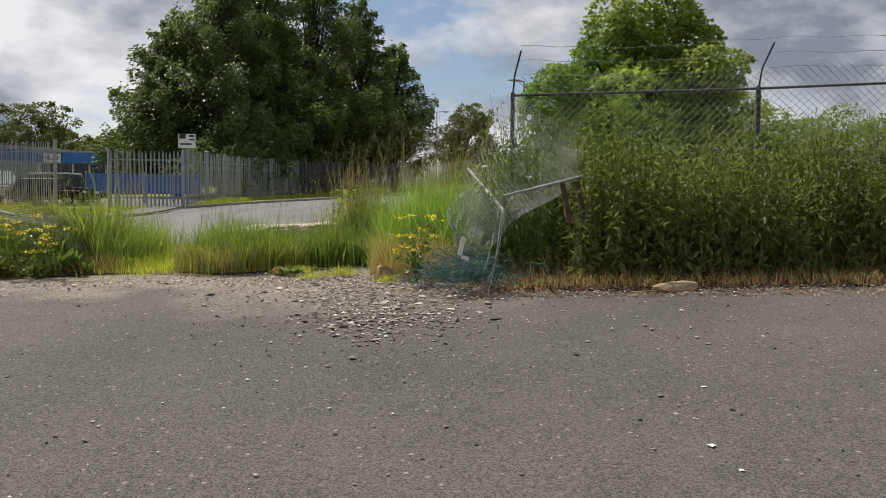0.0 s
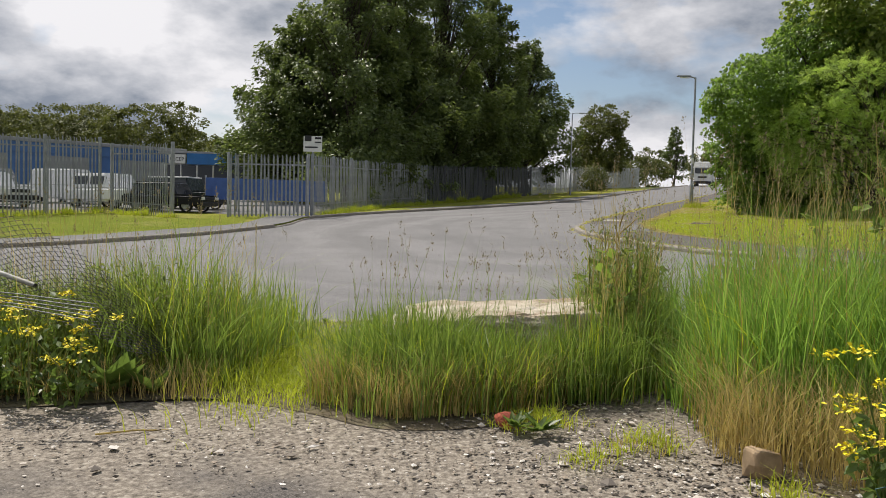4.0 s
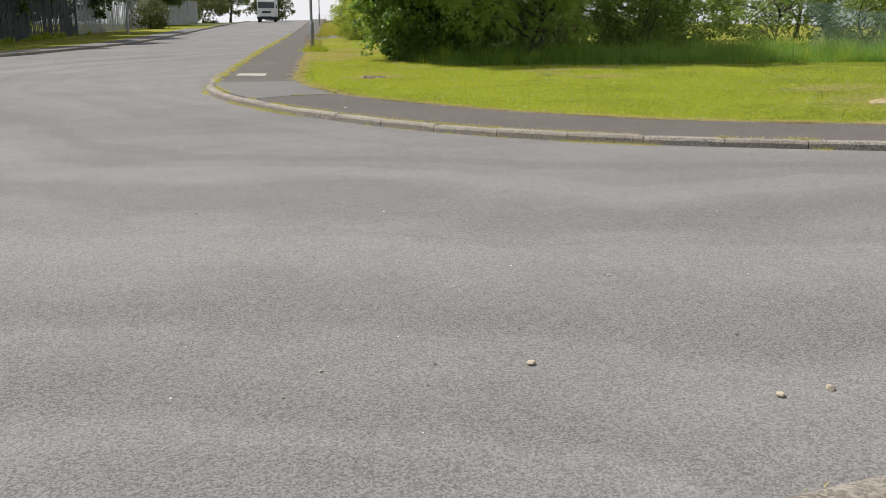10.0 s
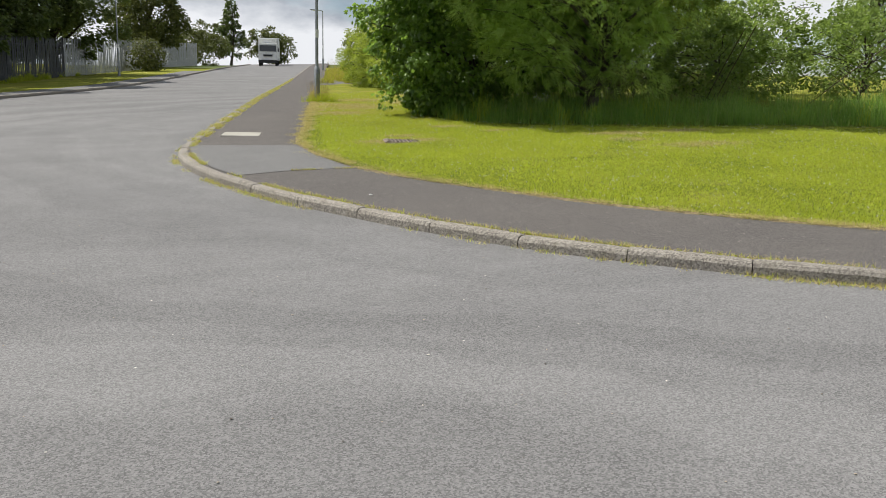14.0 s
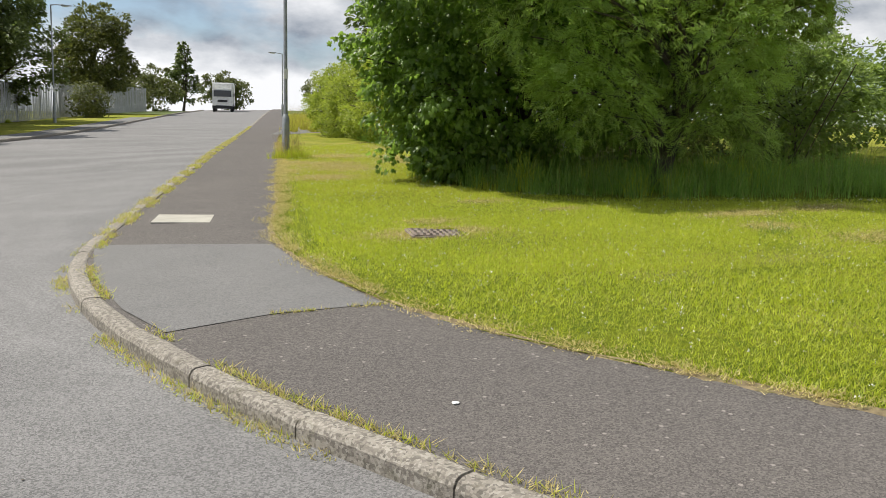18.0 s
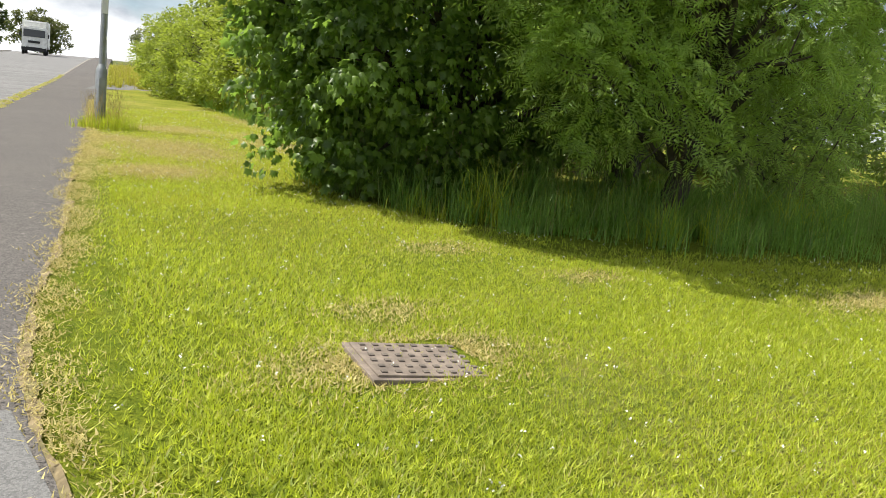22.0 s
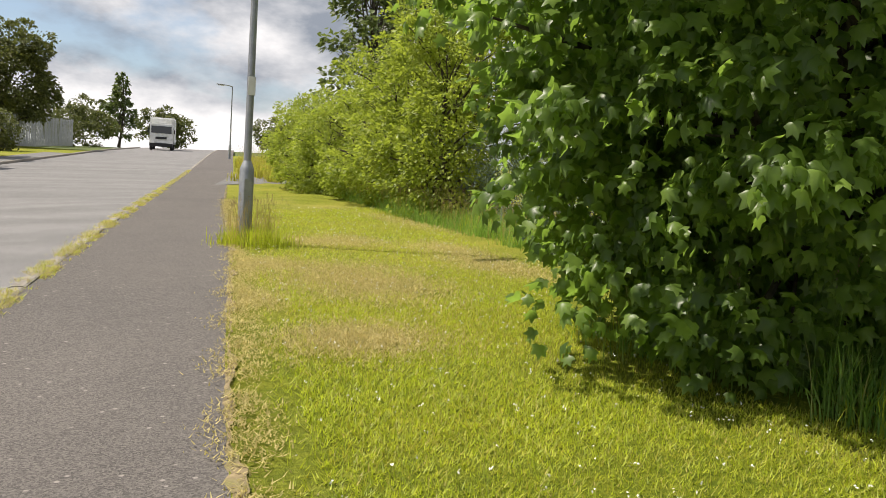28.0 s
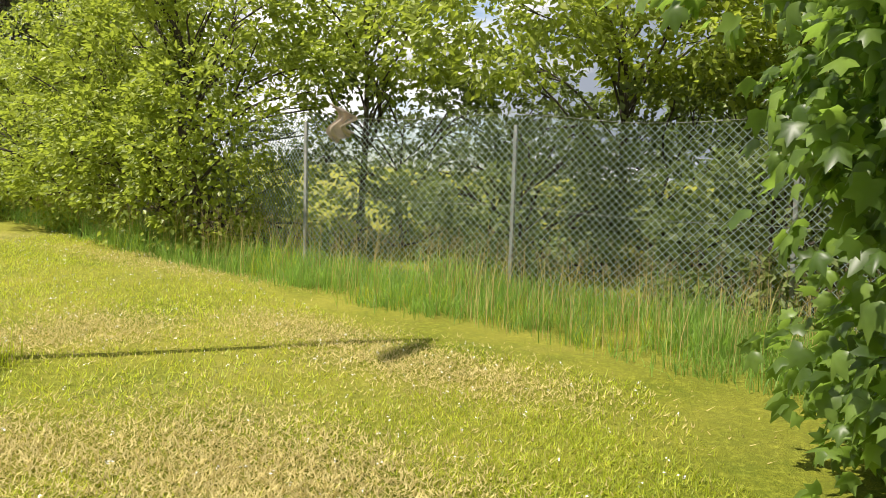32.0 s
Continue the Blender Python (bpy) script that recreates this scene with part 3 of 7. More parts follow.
bank = tagged(sheet("bank_soil", bank_outline, 0.016, 0.3, SOIL, 0.006, 0.0, 0.012), "dry soil and rubble strip under weeds", "soil", kind="structure")


def kerb_run(name, line, label, top=0.055, drop=None, length=0.915, sunk=0.032):
    """A kerb of single stones that follow the line, each one an object with rounded, worn edges."""
    root = tagged(new(name), label, "kerb", kind="structure")
    fine = resample(line, length / 5)
    r = random.Random(len(fine))
    prof = [(-0.072, -0.24), (-0.070, -0.035), (-0.052, -0.009), (-0.025, 0.0), (0.045, 0.0), (0.066, -0.010), (0.070, -0.24)]
    for k in range(0, len(fine) - 5, 5):
        p = fine[k:k + 6].copy()
        mid = p[2]
        if mid[0] < -30 or mid[0] > 30 or mid[1] > 125:
            continue
        d = np.gradient(p, axis=0)
        d /= np.linalg.norm(d, axis=1)[:, None]
        p[0] += d[0] * r.uniform(0.003, 0.006)
        p[-1] -= d[-1] * r.uniform(0.003, 0.006)
        side = np.stack([-d[:, 1], d[:, 0]], 1) * -GUTTER
        lift = top + r.uniform(-0.007, 0.004) - (sunk if drop and drop(mid) else 0.0)
        tilt = r.uniform(-0.03, 0.03)
        vs = []
        for i, (q, n) in enumerate(zip(p, side)):
            end = 0.006 if i in (0, 5) else 0.0
            for u, v in prof:
                x, y = q[0] + n[0] * u, q[1] + n[1] * u
                w = noise.noise_vector((x * 9, y * 9, v * 9))
                rim = v > -0.1
                vs.append((x + w.x * 0.006 * rim, y + w.y * 0.006 * rim, g(x, y) + lift + v + (u * tilt + w.z * 0.006 - end) * rim))
        m_ = len(prof)
        fs = [(i * m_ + j, i * m_ + j + 1, (i + 1) * m_ + j + 1, (i + 1) * m_ + j) for i in range(5) for j in range(m_ - 1)]
        me = bpy.data.meshes.new("kerb_stone")
        me.from_pydata(vs, [], fs + [tuple(range(m_)), tuple(range(5 * m_, 6 * m_))])
        me.materials.append(KERB)
        part("kerb_stone", me, None, root)
    return root


kerb_run("kerb_north", offset_line(NORTH_KERB, 0.0), "weathered concrete kerb round the junction corner", 0.056, drop=lambda p: p[0] > 5 and p[1] < 19)
kerb_run("kerb_south", SOUTH_KERB, "worn low concrete kerb with weeds", 0.04)
kerb_run("kerb_west", WEST_KERB, "low concrete kerb along the verge", 0.07, drop=lambda p: 30.6 < p[1] < 36.4, sunk=0.06)

# lighter patch of asphalt, inspection slab, buried cover
tagged(sheet("patch", [(-0.58, 29.6), (0.25, 29.32), (0.95, 29.05), (0.97, 28.0), (1.1, 26.95), (1.17, 26.6), (0.4, 26.62), (-0.30, 26.45), (-0.50, 27.1), (-0.64, 28.2)], 0.041, 0.5, PATCH),
       "smooth lighter asphalt repair in the pavement", "asphalt patch", kind="structure")


# ---- plants: tools ----
def unit(v):
    return v / (np.linalg.norm(v, axis=-1, keepdims=True) + 1e-9)


OVAL = (np.array([(0, 0, 0), (0.45, 0.30, 0.05), (1, 0, -0.04), (0.45, -0.30, 0.05)]), np.array([(0, 2, 1), (0, 3, 2)]))
LANCE = (np.array([(0, 0, 0), (0.35, 0.17, 0.03), (1, 0, -0.14), (0.35, -0.17, 0.03)]), np.array([(0, 2, 1), (0, 3, 2)]))
_ang = np.radians([-150, -112, -80, -50, -24, 0, 24, 50, 80, 112, 150])
_rad = np.array([0.36, 0.52, 0.38, 0.66, 0.42, 0.76, 0.42, 0.66, 0.38, 0.52, 0.36])
LOBED = (np.concatenate([[(0.36, 0, 0.05)], np.column_stack([0.36 + _rad * np.cos(_ang), _rad * np.sin(_ang), -0.62 * _rad ** 2 + 0.05 + 0.05 * np.cos(_ang * 6.4) - 0.22 * np.abs(_rad * np.sin(_ang))]), [(0.16, 0, 0)]]),
         np.array([(0, k, k + 1) for k in range(1, 11)] + [(0, 11, 12), (0, 12, 1)]))
PALMATE = (np.array([(0.0, 0, 0), (0.12, -0.42, -0.04), (0.40, -0.38, -0.02), (0.68, -0.54, -0.14), (0.76, -0.27, -0.02), (1.05, 0, -0.16), (0.76, 0.27, -0.02), (0.68, 0.54, -0.14), (0.40, 0.38, -0.02), (0.12, 0.42, -0.04)]),
           np.array([(0, 1, 2), (2, 3, 4), (4, 5, 6), (6, 7, 8), (8, 9, 0), (0, 2, 8), (2, 4, 8), (4, 6, 8)]))


def pinnate(pairs=5):
    vs, fs = [], []
    for k in range(pairs):
        x = 0.22 + 0.72 * k / pairs
        for s in (1, -1):
            b = len(vs)
            w = 0.30 * (1 - 0.4 * abs(k / pairs - 0.4))
            vs += [(x, 0, 0), (x + 0.05, s * w * 0.5, 0.012), (x + 0.16, s * w, -0.03), (x + 0.12, s * w * 0.5, 0.0)]
            fs += [(b, b + 1, b + 2), (b, b + 2, b + 3)]
    b = len(vs)
    vs += [(0.92, 0, 0), (1.02, 0.05, 0), (1.18, 0, -0.03), (1.02, -0.05, 0)]
    fs += [(b, b + 1, b + 2), (b, b + 2, b + 3)]
    return np.array(vs), np.array(fs)


PINNATE = pinnate()


def leaf_mesh(name, pos, nrm, size, shape, material, droop=0.4, r=rng, out=None):
    """Many leaves as one mesh: each at pos, facing nrm."""
    tv, tf = shape
    n = len(pos)
    nrm = unit(nrm)
    ln = unit(np.cross(nrm, r.normal(size=(n, 3)))) if out is None else unit(unit(out) + r.normal(size=(n, 3)) * 0.45)
    ln[:, 2] -= droop * r.random(n)
    ln = unit(ln)
    nrm = unit(nrm - (nrm * ln).sum(1)[:, None] * ln)
    wd = np.cross(nrm, ln)
    size = np.broadcast_to(np.asarray(size, float), (n,))[:, None, None]
    curl = (1 + r.uniform(-0.6, 0.9, n))[:, None, None]
    v = pos[:, None] + size * (tv[None, :, 0:1] * ln[:, None] + tv[None, :, 1:2] * wd[:, None] + curl * tv[None, :, 2:3] * nrm[:, None])
    f = tf[None] + (np.arange(n) * len(tv))[:, None, None]
    return mesh_np(name, v.reshape(-1, 3), f.reshape(-1, tf.shape[1]), material, len(tv) > 8)


def crown_points(blobs, count, shell=0.55, gap=0.0, cluster=6, spread=0.25, r=rng, floor=None, lump=0.25):
    """Leaf places in a crown made of ellipsoids (x, y, z, rx, ry, rz): clusters near the outside, uneven, with gaps."""
    b = np.array(blobs, float)
    vol = (b[:, 3] * b[:, 4] * b[:, 5]) ** (2 / 3)
    k = r.choice(len(b), count // cluster, p=vol / vol.sum())
    d = unit(r.normal(size=(len(k), 3)))
    rad = (shell + (1 - shell) * r.random(len(k)) ** 0.6)
    ph = b[k, 0] * 3 + b[k, 1]
    wob = 1 + lump * np.sin(d[:, 0] * 5 + ph) * np.sin(d[:, 1] * 6 + d[:, 2] * 5 + ph) + 0.10 * r.normal(size=len(k))
    c = b[k, :3] + d * (rad * wob)[:, None] * b[k, 3:]
    if gap:
        s = np.sin(c[:, 0] * 2.3 + 1) + np.sin(c[:, 1] * 2.7) + np.sin(c[:, 2] * 3.1 + c[:, 0])
        keep = s > -3 + gap * 3
        c, d = c[keep], d[keep]
    pos = np.repeat(c, cluster, 0) + r.normal(size=(len(c) * cluster, 3)) * spread * [1, 1, 0.6]
    nrm = np.repeat(d, cluster, 0) * 0.7 + r.normal(size=pos.shape) * 0.45 + [0, 0, 0.55]
    if floor is not None:
        keep = pos[:, 2] > floor(pos[:, 0], pos[:, 1])
        pos, nrm = pos[keep], nrm[keep]
    return pos, nrm, c


def clump_points(blobs, count, clump, r, floor=None, per=70, inner=0.15, flat=0.62, up=0.45):
    """Leaf places in sprays: each spray is a flattened tuft on the outside of the ellipsoids, with dark gaps between."""
    b = np.array(blobs, float)
    area = (b[:, 3] * b[:, 4] * b[:, 5]) ** (2 / 3)
    n = int(count * (1 - inner) / per)
    k = r.choice(len(b), n * 4, p=area / area.sum())
    d = unit(r.normal(size=(len(k), 3)))
    push = np.where(r.random(len(k)) < 0.1, 1.16, 0.80 + 0.22 * r.random(len(k)))
    c = b[k, :3] + d * push[:, None] * b[k, 3:]
    deep = np.min(np.linalg.norm((c[:, None] - b[None, :, :3]) / b[None, :, 3:], axis=2), axis=1)
    ok = deep > 0.72
    if floor is not None:
        ok &= c[:, 2] > floor(c[:, 0], c[:, 1])
    c, d = c[ok][:n], d[ok][:n]
    rr = clump * r.uniform(0.55, 1.35, len(c))
    e = unit(r.normal(size=(len(c), per, 3)) + 0.75 * d[:, None] + [0, 0, up])
    pos = c[:, None] + e * (rr[:, None] * (0.35 + 0.65 * r.random((len(c), per)) ** 0.6))[..., None] * [1, 1, flat]
    pos, e = pos.reshape(-1, 3), e.reshape(-1, 3)
    nrm = e * 0.55 + [0, 0, 0.55] + r.normal(size=e.shape) * 0.5
    out = e * [1, 1, 0.3] + np.repeat(d, per, 0) * 0.4
    m = int(count * inner)
    k = r.choice(len(b), m, p=area / area.sum())
    q = unit(r.normal(size=(m, 3)))
    p2 = b[k, :3] + q * (0.35 + 0.5 * r.random(m))[:, None] * b[k, 3:]
    pos, nrm, out = np.concatenate([pos, p2]), np.concatenate([nrm, q + [0, 0, 0.4]]), np.concatenate([out, q])
    if floor is not None:
        keep = pos[:, 2] > floor(pos[:, 0], pos[:, 1])
        pos, nrm, out = pos[keep], nrm[keep], out[keep]
    return pos, nrm, c, out


def bough_points(base, h, w, count, r, boughs=80, low=0.10, power=0.8, rise=0.10):
    """Leaf places along boughs that leave one stem and get shorter towards the top."""
    base = np.array(base, float)
    u = low + (0.985 - low) * np.linspace(0, 1, boughs) ** 0.85
    an = np.arange(boughs) * 2.399 + r.normal(size=boughs) * 0.5
    ln = w * np.clip((1.03 - u), 0.02, 1) ** power * np.minimum(1, 0.55 + (u - low) * 3) * r.uniform(0.6, 1.22, boughs) + 0.06 + 0.04 * w
    wt = ln ** 1.4 + 0.3
    k = r.choice(boughs, count, p=wt / wt.sum())
    s = 0.12 + 0.88 * r.random(count) ** 0.75
    dx, dy = np.cos(an[k]), np.sin(an[k])
    side = r.normal(size=count) * (0.10 + 0.16 * ln[k] * (1.1 - s))
    lift = rise * ln[k] * (2.2 * s - 1.0 * s ** 2) - 0.35 * (side ** 2)
    x = dx * ln[k] * s - dy * side
    y = dy * ln[k] * s + dx * side
    z = u[k] * h + lift + r.normal(size=count) * (0.10 + 0.05 * ln[k])
    pos = base + np.stack([x, y, z], 1)
    nrm = np.stack([dx * 0.4, dy * 0.4, 0 * x + 0.8], 1) + r.normal(size=pos.shape) * 0.5
    ends = base + np.stack([np.cos(an) * ln * 0.8, np.sin(an) * ln * 0.8, u * h + rise * ln], 1)
    return pos, nrm, ends, np.stack([dx, dy, 0 * dx - 0.2], 1)


def limbs(base, top, radius, ends, r, bend=0.25, lead=0.75):
    """Paths and radii of a trunk with limbs that run out to the ends."""
    base, top = np.array(base, float), np.array(top, float)
    t = np.linspace(0, 1, 9)[:, None]
    side = r.normal(size=3) * bend
    trunk = base + (top - base) * t + np.sin(t * 3.0) * side * [1, 1, 0]
    rad = radius * (1.15 - 0.95 * t[:, 0] ** 0.9)
    rad[0] *= 1.35
    paths, radii = [trunk], [rad]
    for e in ends:
        h = np.clip((e[2] - base[2]) / (top[2] - base[2] + 1e-6) * lead - 0.12, 0.10, 0.9)
        s = base + (top - base) * h + np.sin(h * 3.0) * side * [1, 1, 0]
        u = np.linspace(0, 1, 6)[:, None]
        p = s + (e - s) * u + np.sin(u * np.pi) * [0, 0, 0.10 * np.linalg.norm(e - s)] + np.sin(u * 5) * r.normal(size=3) * 0.08
        paths.append(p)
        radii.append(np.linspace(max(0.012, radius * (0.5 - 0.3 * h)), 0.008, 6))
        for _ in range(2 if len(ends) < 50 else 1):
            q = p[r.integers(2, 5)]
            w = np.linspace(0, 1, 4)[:, None]
            paths.append(q + (e - q + r.normal(size=3) * 0.3 * np.linalg.norm(e - q)) * w * 0.7)
            radii.append(np.linspace(0.014, 0.005, 4))
    return paths, radii


def tree(name, base, top, radius, blobs, count, size, shape, material, label, category="tree", group="", seed=1, spread=0.25, cluster=6, shell=0.55,
         gap=0.0, twigs=30, floor=None, droop=0.4, lump=0.25, clump=0.0, per=70, inner=0.15, flat=0.62, boughs=None):
    r = np.random.default_rng(seed)
    root = empty(name, pose(*base), label, category, group)
    off = np.array(base, float)
    if boughs:
        pos, nrm, c, out = bough_points(base, boughs[0], boughs[1], count, r, *boughs[2:])
    elif clump:
        pos, nrm, c, out = clump_points(blobs, count, clump, r, floor, per, inner, flat)
    else:
        pos, nrm, c = crown_points(blobs, count, shell, gap, cluster, spread, r, floor, lump)
        out = None
    ends = c[r.choice(len(c), min(twigs, len(c)), False)]
    p, q = limbs(base, top, radius, ends, r)
    p = [x - off for x in p]
    v, f = tube_np(p, q, 5)
    part("trunk", mesh_np("trunk", v, f, BARK, True), None, root)
    part("crown", leaf_mesh("crown", pos - off, nrm, size * r.uniform(0.65, 1.25, len(pos)), shape, material, droop, r, out), None, root)
    return root


def blade_mesh(name, x, y, height, width, lean, material, seed=3, dz=0.03, segs=3, wind=(0.0, 0.0), toward=None):
    """Grass blades as one mesh of bent, tapering strips."""
    r = np.random.default_rng(seed)
    n = len(x)
    a = r.uniform(0, 2 * np.pi, n)
    face = np.stack([np.cos(a), np.sin(a), 0 * a], 1)
    b = a + np.pi / 2 + r.normal(size=n) * 0.6 if toward is None else toward
    if toward is not None:
        a = b + np.pi / 2 + r.normal(size=n) * 0.7
        face = np.stack([np.cos(a), np.sin(a), 0 * a], 1)
    out = np.stack([np.cos(b) + wind[0], np.sin(b) + wind[1], 0 * b], 1)
    h = np.asarray(height, float) * np.ones(n)
    ln = np.asarray(lean, float) * np.ones(n) * r.uniform(0.2, 1.6, n)
    root = np.stack([x, y, G(x, y) + dz], 1)
    rows = []
    for k in range(segs):
        u = k / segs
        p = root + out * (ln * h * u ** 2)[:, None] + np.array([0, 0, 1.0]) * (h * (u - 0.25 * np.minimum(ln, 2) * u ** 3))[:, None]
        w = (np.asarray(width) * np.ones(n) * (1 - 0.55 * u) / 2)[:, None] * face
        rows += [p - w, p + w]
    tip = root + out * (ln * h)[:, None] + np.array([0, 0, 1.0]) * (h * (1 - 0.25 * np.minimum(ln, 2)))[:, None]
    v = np.stack(rows + [tip], 1)
    k = 2 * segs + 1
    quad = np.array([(2 * s, 2 * s + 1, 2 * s + 3, 2 * s + 2) for s in range(segs - 1)])
    tri = np.array([(2 * segs - 2, 2 * segs - 1, 2 * segs)])
    o = (np.arange(n) * k)[:, None, None]
    return mesh_np(name, v.reshape(-1, 3), [(quad[None] + o).reshape(-1, 4) if len(quad) else np.zeros((0, 4)), (tri[None] + o).reshape(-1, 3)], material), tip


def scatter(poly, count, seed):
    r = np.random.default_rng(seed)
    p = np.asarray(poly, float)
    lo, hi = p.min(0), p.max(0)
    x, y = r.uniform(lo[0], hi[0], count * 3), r.uniform(lo[1], hi[1], count * 3)
    k = inside(p, x, y)
    return x[k][:count], y[k][:count]


def seed_heads(name, tips, seed, length=0.11, material=None):
    r = np.random.default_rng(seed)
    k = r.permutation(len(tips))
    t = tips[k]
    pos = np.repeat(t, 9, 0) + r.normal(size=(len(t) * 9, 3)) * [0.005, 0.005, length * 0.22] - [0, 0, length * 0.35]
    return leaf_mesh(name, pos, r.normal(size=pos.shape) * [1, 1, 0.2], 0.017, LANCE, material or SEED, -0.2, r, np.repeat([[0.0, 0.0, 1.0]], len(pos), 0))


# ---- big trees ----
def lawn_floor(x, y):
    return G(x, y) + 0.12


SYC = [(4.6, 33.95, 4.6, 0.85, 0.8, 0.9), (5.0, 34.0, 3.7, 0.7, 0.65, 0.7), (4.2, 34.45, 4.4, 0.7, 0.5, 0.55), (4.6, 34.4, 3.6, 0.5, 0.45, 0.42), (5.1, 34.5, 3.0, 0.5, 0.42, 0.45), (5.3, 34.4, 2.55, 0.5, 0.42, 0.35), (5.3, 34.75, 4.0, 0.5, 0.5, 0.7), (5.6, 34.6, 2.7, 0.7, 0.6, 0.5), (5.6, 33.6, 4.4, 1.8, 1.7, 2.2), (5.2, 33.7, 3.1, 1.15, 1.05, 1.2), (4.7, 34.1, 4.3, 0.8, 0.8, 0.9), (4.5, 31.8, 6.0, 1.1, 1.1, 0.8), (4.4, 32.8, 5.5, 1.2, 1.5, 1.2), (6.6, 32.5, 7.6, 1.4, 1.0, 0.8), (7.1, 34.2, 6.4, 1.9, 1.7, 2.2), (5.2, 34.2, 5.4, 1.3, 1.2, 1.6), (7.0, 33.4, 4.6, 2.0, 1.6, 2.0),
       (7.3, 34.4, 8.0, 1.6, 1.6, 1.5)]
tree("sycamore_tree", (6.4, 34.2, g(6.4, 34.2)), (6.6, 34.6, 8.6), 0.17, SYC, 50000, 0.095, LOBED, MAPLE, "dense dark green sycamore with foliage down to the grass", "tree",
     seed=11, floor=lawn_floor, twigs=46, clump=0.38, per=50, droop=1.8, inner=0.25)
SYC2 = [(8.6, 33.4, 7.0, 2.2, 2.0, 2.4), (9.0, 32.4, 5.4, 1.9, 1.7, 1.2), (7.6, 33.0, 8.6, 1.8, 1.8, 1.7), (9.7, 32.0, 5.9, 1.2, 1.1, 0.8), (8.4, 32.2, 7.7, 1.5, 1.0, 0.8), (9.6, 30.6, 6.2, 1.3, 1.2, 0.8)]
tree("sycamore_tree", (8.5, 33.3, g(8.5, 33.3)), (8.3, 33.2, 9.6), 0.16, SYC2, 20000, 0.14, PALMATE, MAPLE2, "tall bright green sycamore in a roadside clump", "tree",
     seed=12, twigs=40, clump=0.55, per=70, droop=0.9)
ROW = [(7.1, 30.9, 4.2, 1.4, 1.0, 1.0), (6.2, 31.2, 4.6, 1.1, 0.9, 1.1), (8.2, 31.0, 4.8, 1.3, 1.0, 0.9), (7.2, 31.0, 5.7, 1.5, 1.1, 1.0), (5.9, 31.0, 3.5, 0.7, 0.6, 0.6), (7.9, 30.8, 3.3, 0.7, 0.6, 0.5), (5.4, 31.3, 4.6, 0.7, 0.7, 0.6)]
tree("rowan_tree", (7.67, 31.8, g(7.67, 31.8)), (7.5, 31.6, 6.4), 0.13, ROW, 7200, 0.235, PINNATE, ROWAN, "rowan with feathery bright green leaves", "tree",
     seed=13, twigs=36, clump=0.36, per=26, droop=0.7)

# the last two stand unseen behind the rest, added to shade the fence
for k, (x, y, h, w) in enumerate([(-14.0, 53.5, 15.0, 5.0), (-17.2, 54.5, 11.0, 4.4), (-12.6, 58.5, 18.0, 4.2), (-9.8, 64.5, 18.0, 4.2), (-7.4, 70.5, 16.0, 3.8), (-4.8, 77.5, 13.0, 4.0), (-16.0, 60.5, 15.5, 4.0), (-14.2, 67.5, 15.0, 4.2), (-12.0, 73.5, 13.0, 4.0)]):
    z = g(x, y)
    r_ = random.Random(k)
    bl = [(x, y, z + h * 0.34, w * 0.72, w * 0.72, h * 0.26), (x, y, z + h * 0.62, w * 0.55, w * 0.55, h * 0.24), (x, y, z + h * 0.88, w * 0.2, w * 0.2, h * 0.13)]
    for a in range(22):
        an, u = a * 2.4 + k, 0.16 + 0.78 * a / 22
        rr = w * (1.02 - 0.78 * u ** 1.6) * r_.uniform(0.85, 1.1)
        bl.append((x + math.cos(an) * rr * 0.8, y + math.sin(an) * rr * 0.8, z + h * u, rr * 0.42 + 0.3, rr * 0.42 + 0.3, h * 0.055))
    tree("alder_tree", (x, y, z), (x, y, z + h * 0.97), 0.28, bl, 34000, 0.25, OVAL, DARKLEAF, "tall dark green tree behind the palisade fence", "tree", "tall trees behind the fence",
         seed=20 + k, twigs=60, droop=0.3, boughs=(h, w * 1.3, 90, 0.08, 0.75, 0.16))
# young alders hanging over the fence
for k, (x, y, h, w) in enumerate([(-12.2, 55.5, 8.5, 2.6), (-11.4, 59.5, 9.0, 2.6), (-10.6, 63.0, 9.5, 2.8), (-9.6, 66.5, 9.0, 2.8), (-8.6, 70.0, 9.0, 2.8), (-7.6, 73.5, 8.5, 2.6)]):
    z = g(x, y)
    tree("young_alder", (x, y, z), (x, y, z + h * 0.97), 0.12, [(x, y, z + h * 0.55, w * 0.7, w * 0.7, h * 0.35)], 16000, 0.23, OVAL, DARKLEAF, "young dark green tree overhanging the palisade fence", "tree", "young trees along the fence",
         seed=50 + k, twigs=24, droop=0.5, boughs=(h, w, 50, 0.28, 0.8, 0.2))
tree("round_tree", (2.0, 98, g(2.0, 98)), (2.0, 98, g(2.0, 98) + 8), 0.2, [(2.0, 98, 9.4, 2.7, 2.7, 2.8), (2.4, 98, 11.6, 1.9, 1.9, 1.7), (0.6, 97, 8.4, 1.8, 1.8, 1.8), (3.6, 98, 8.6, 1.5, 1.5, 1.5)], 17000, 0.27, OVAL, FARLEAF,
     "round green tree beyond the fence", seed=31, clump=0.8, per=90)

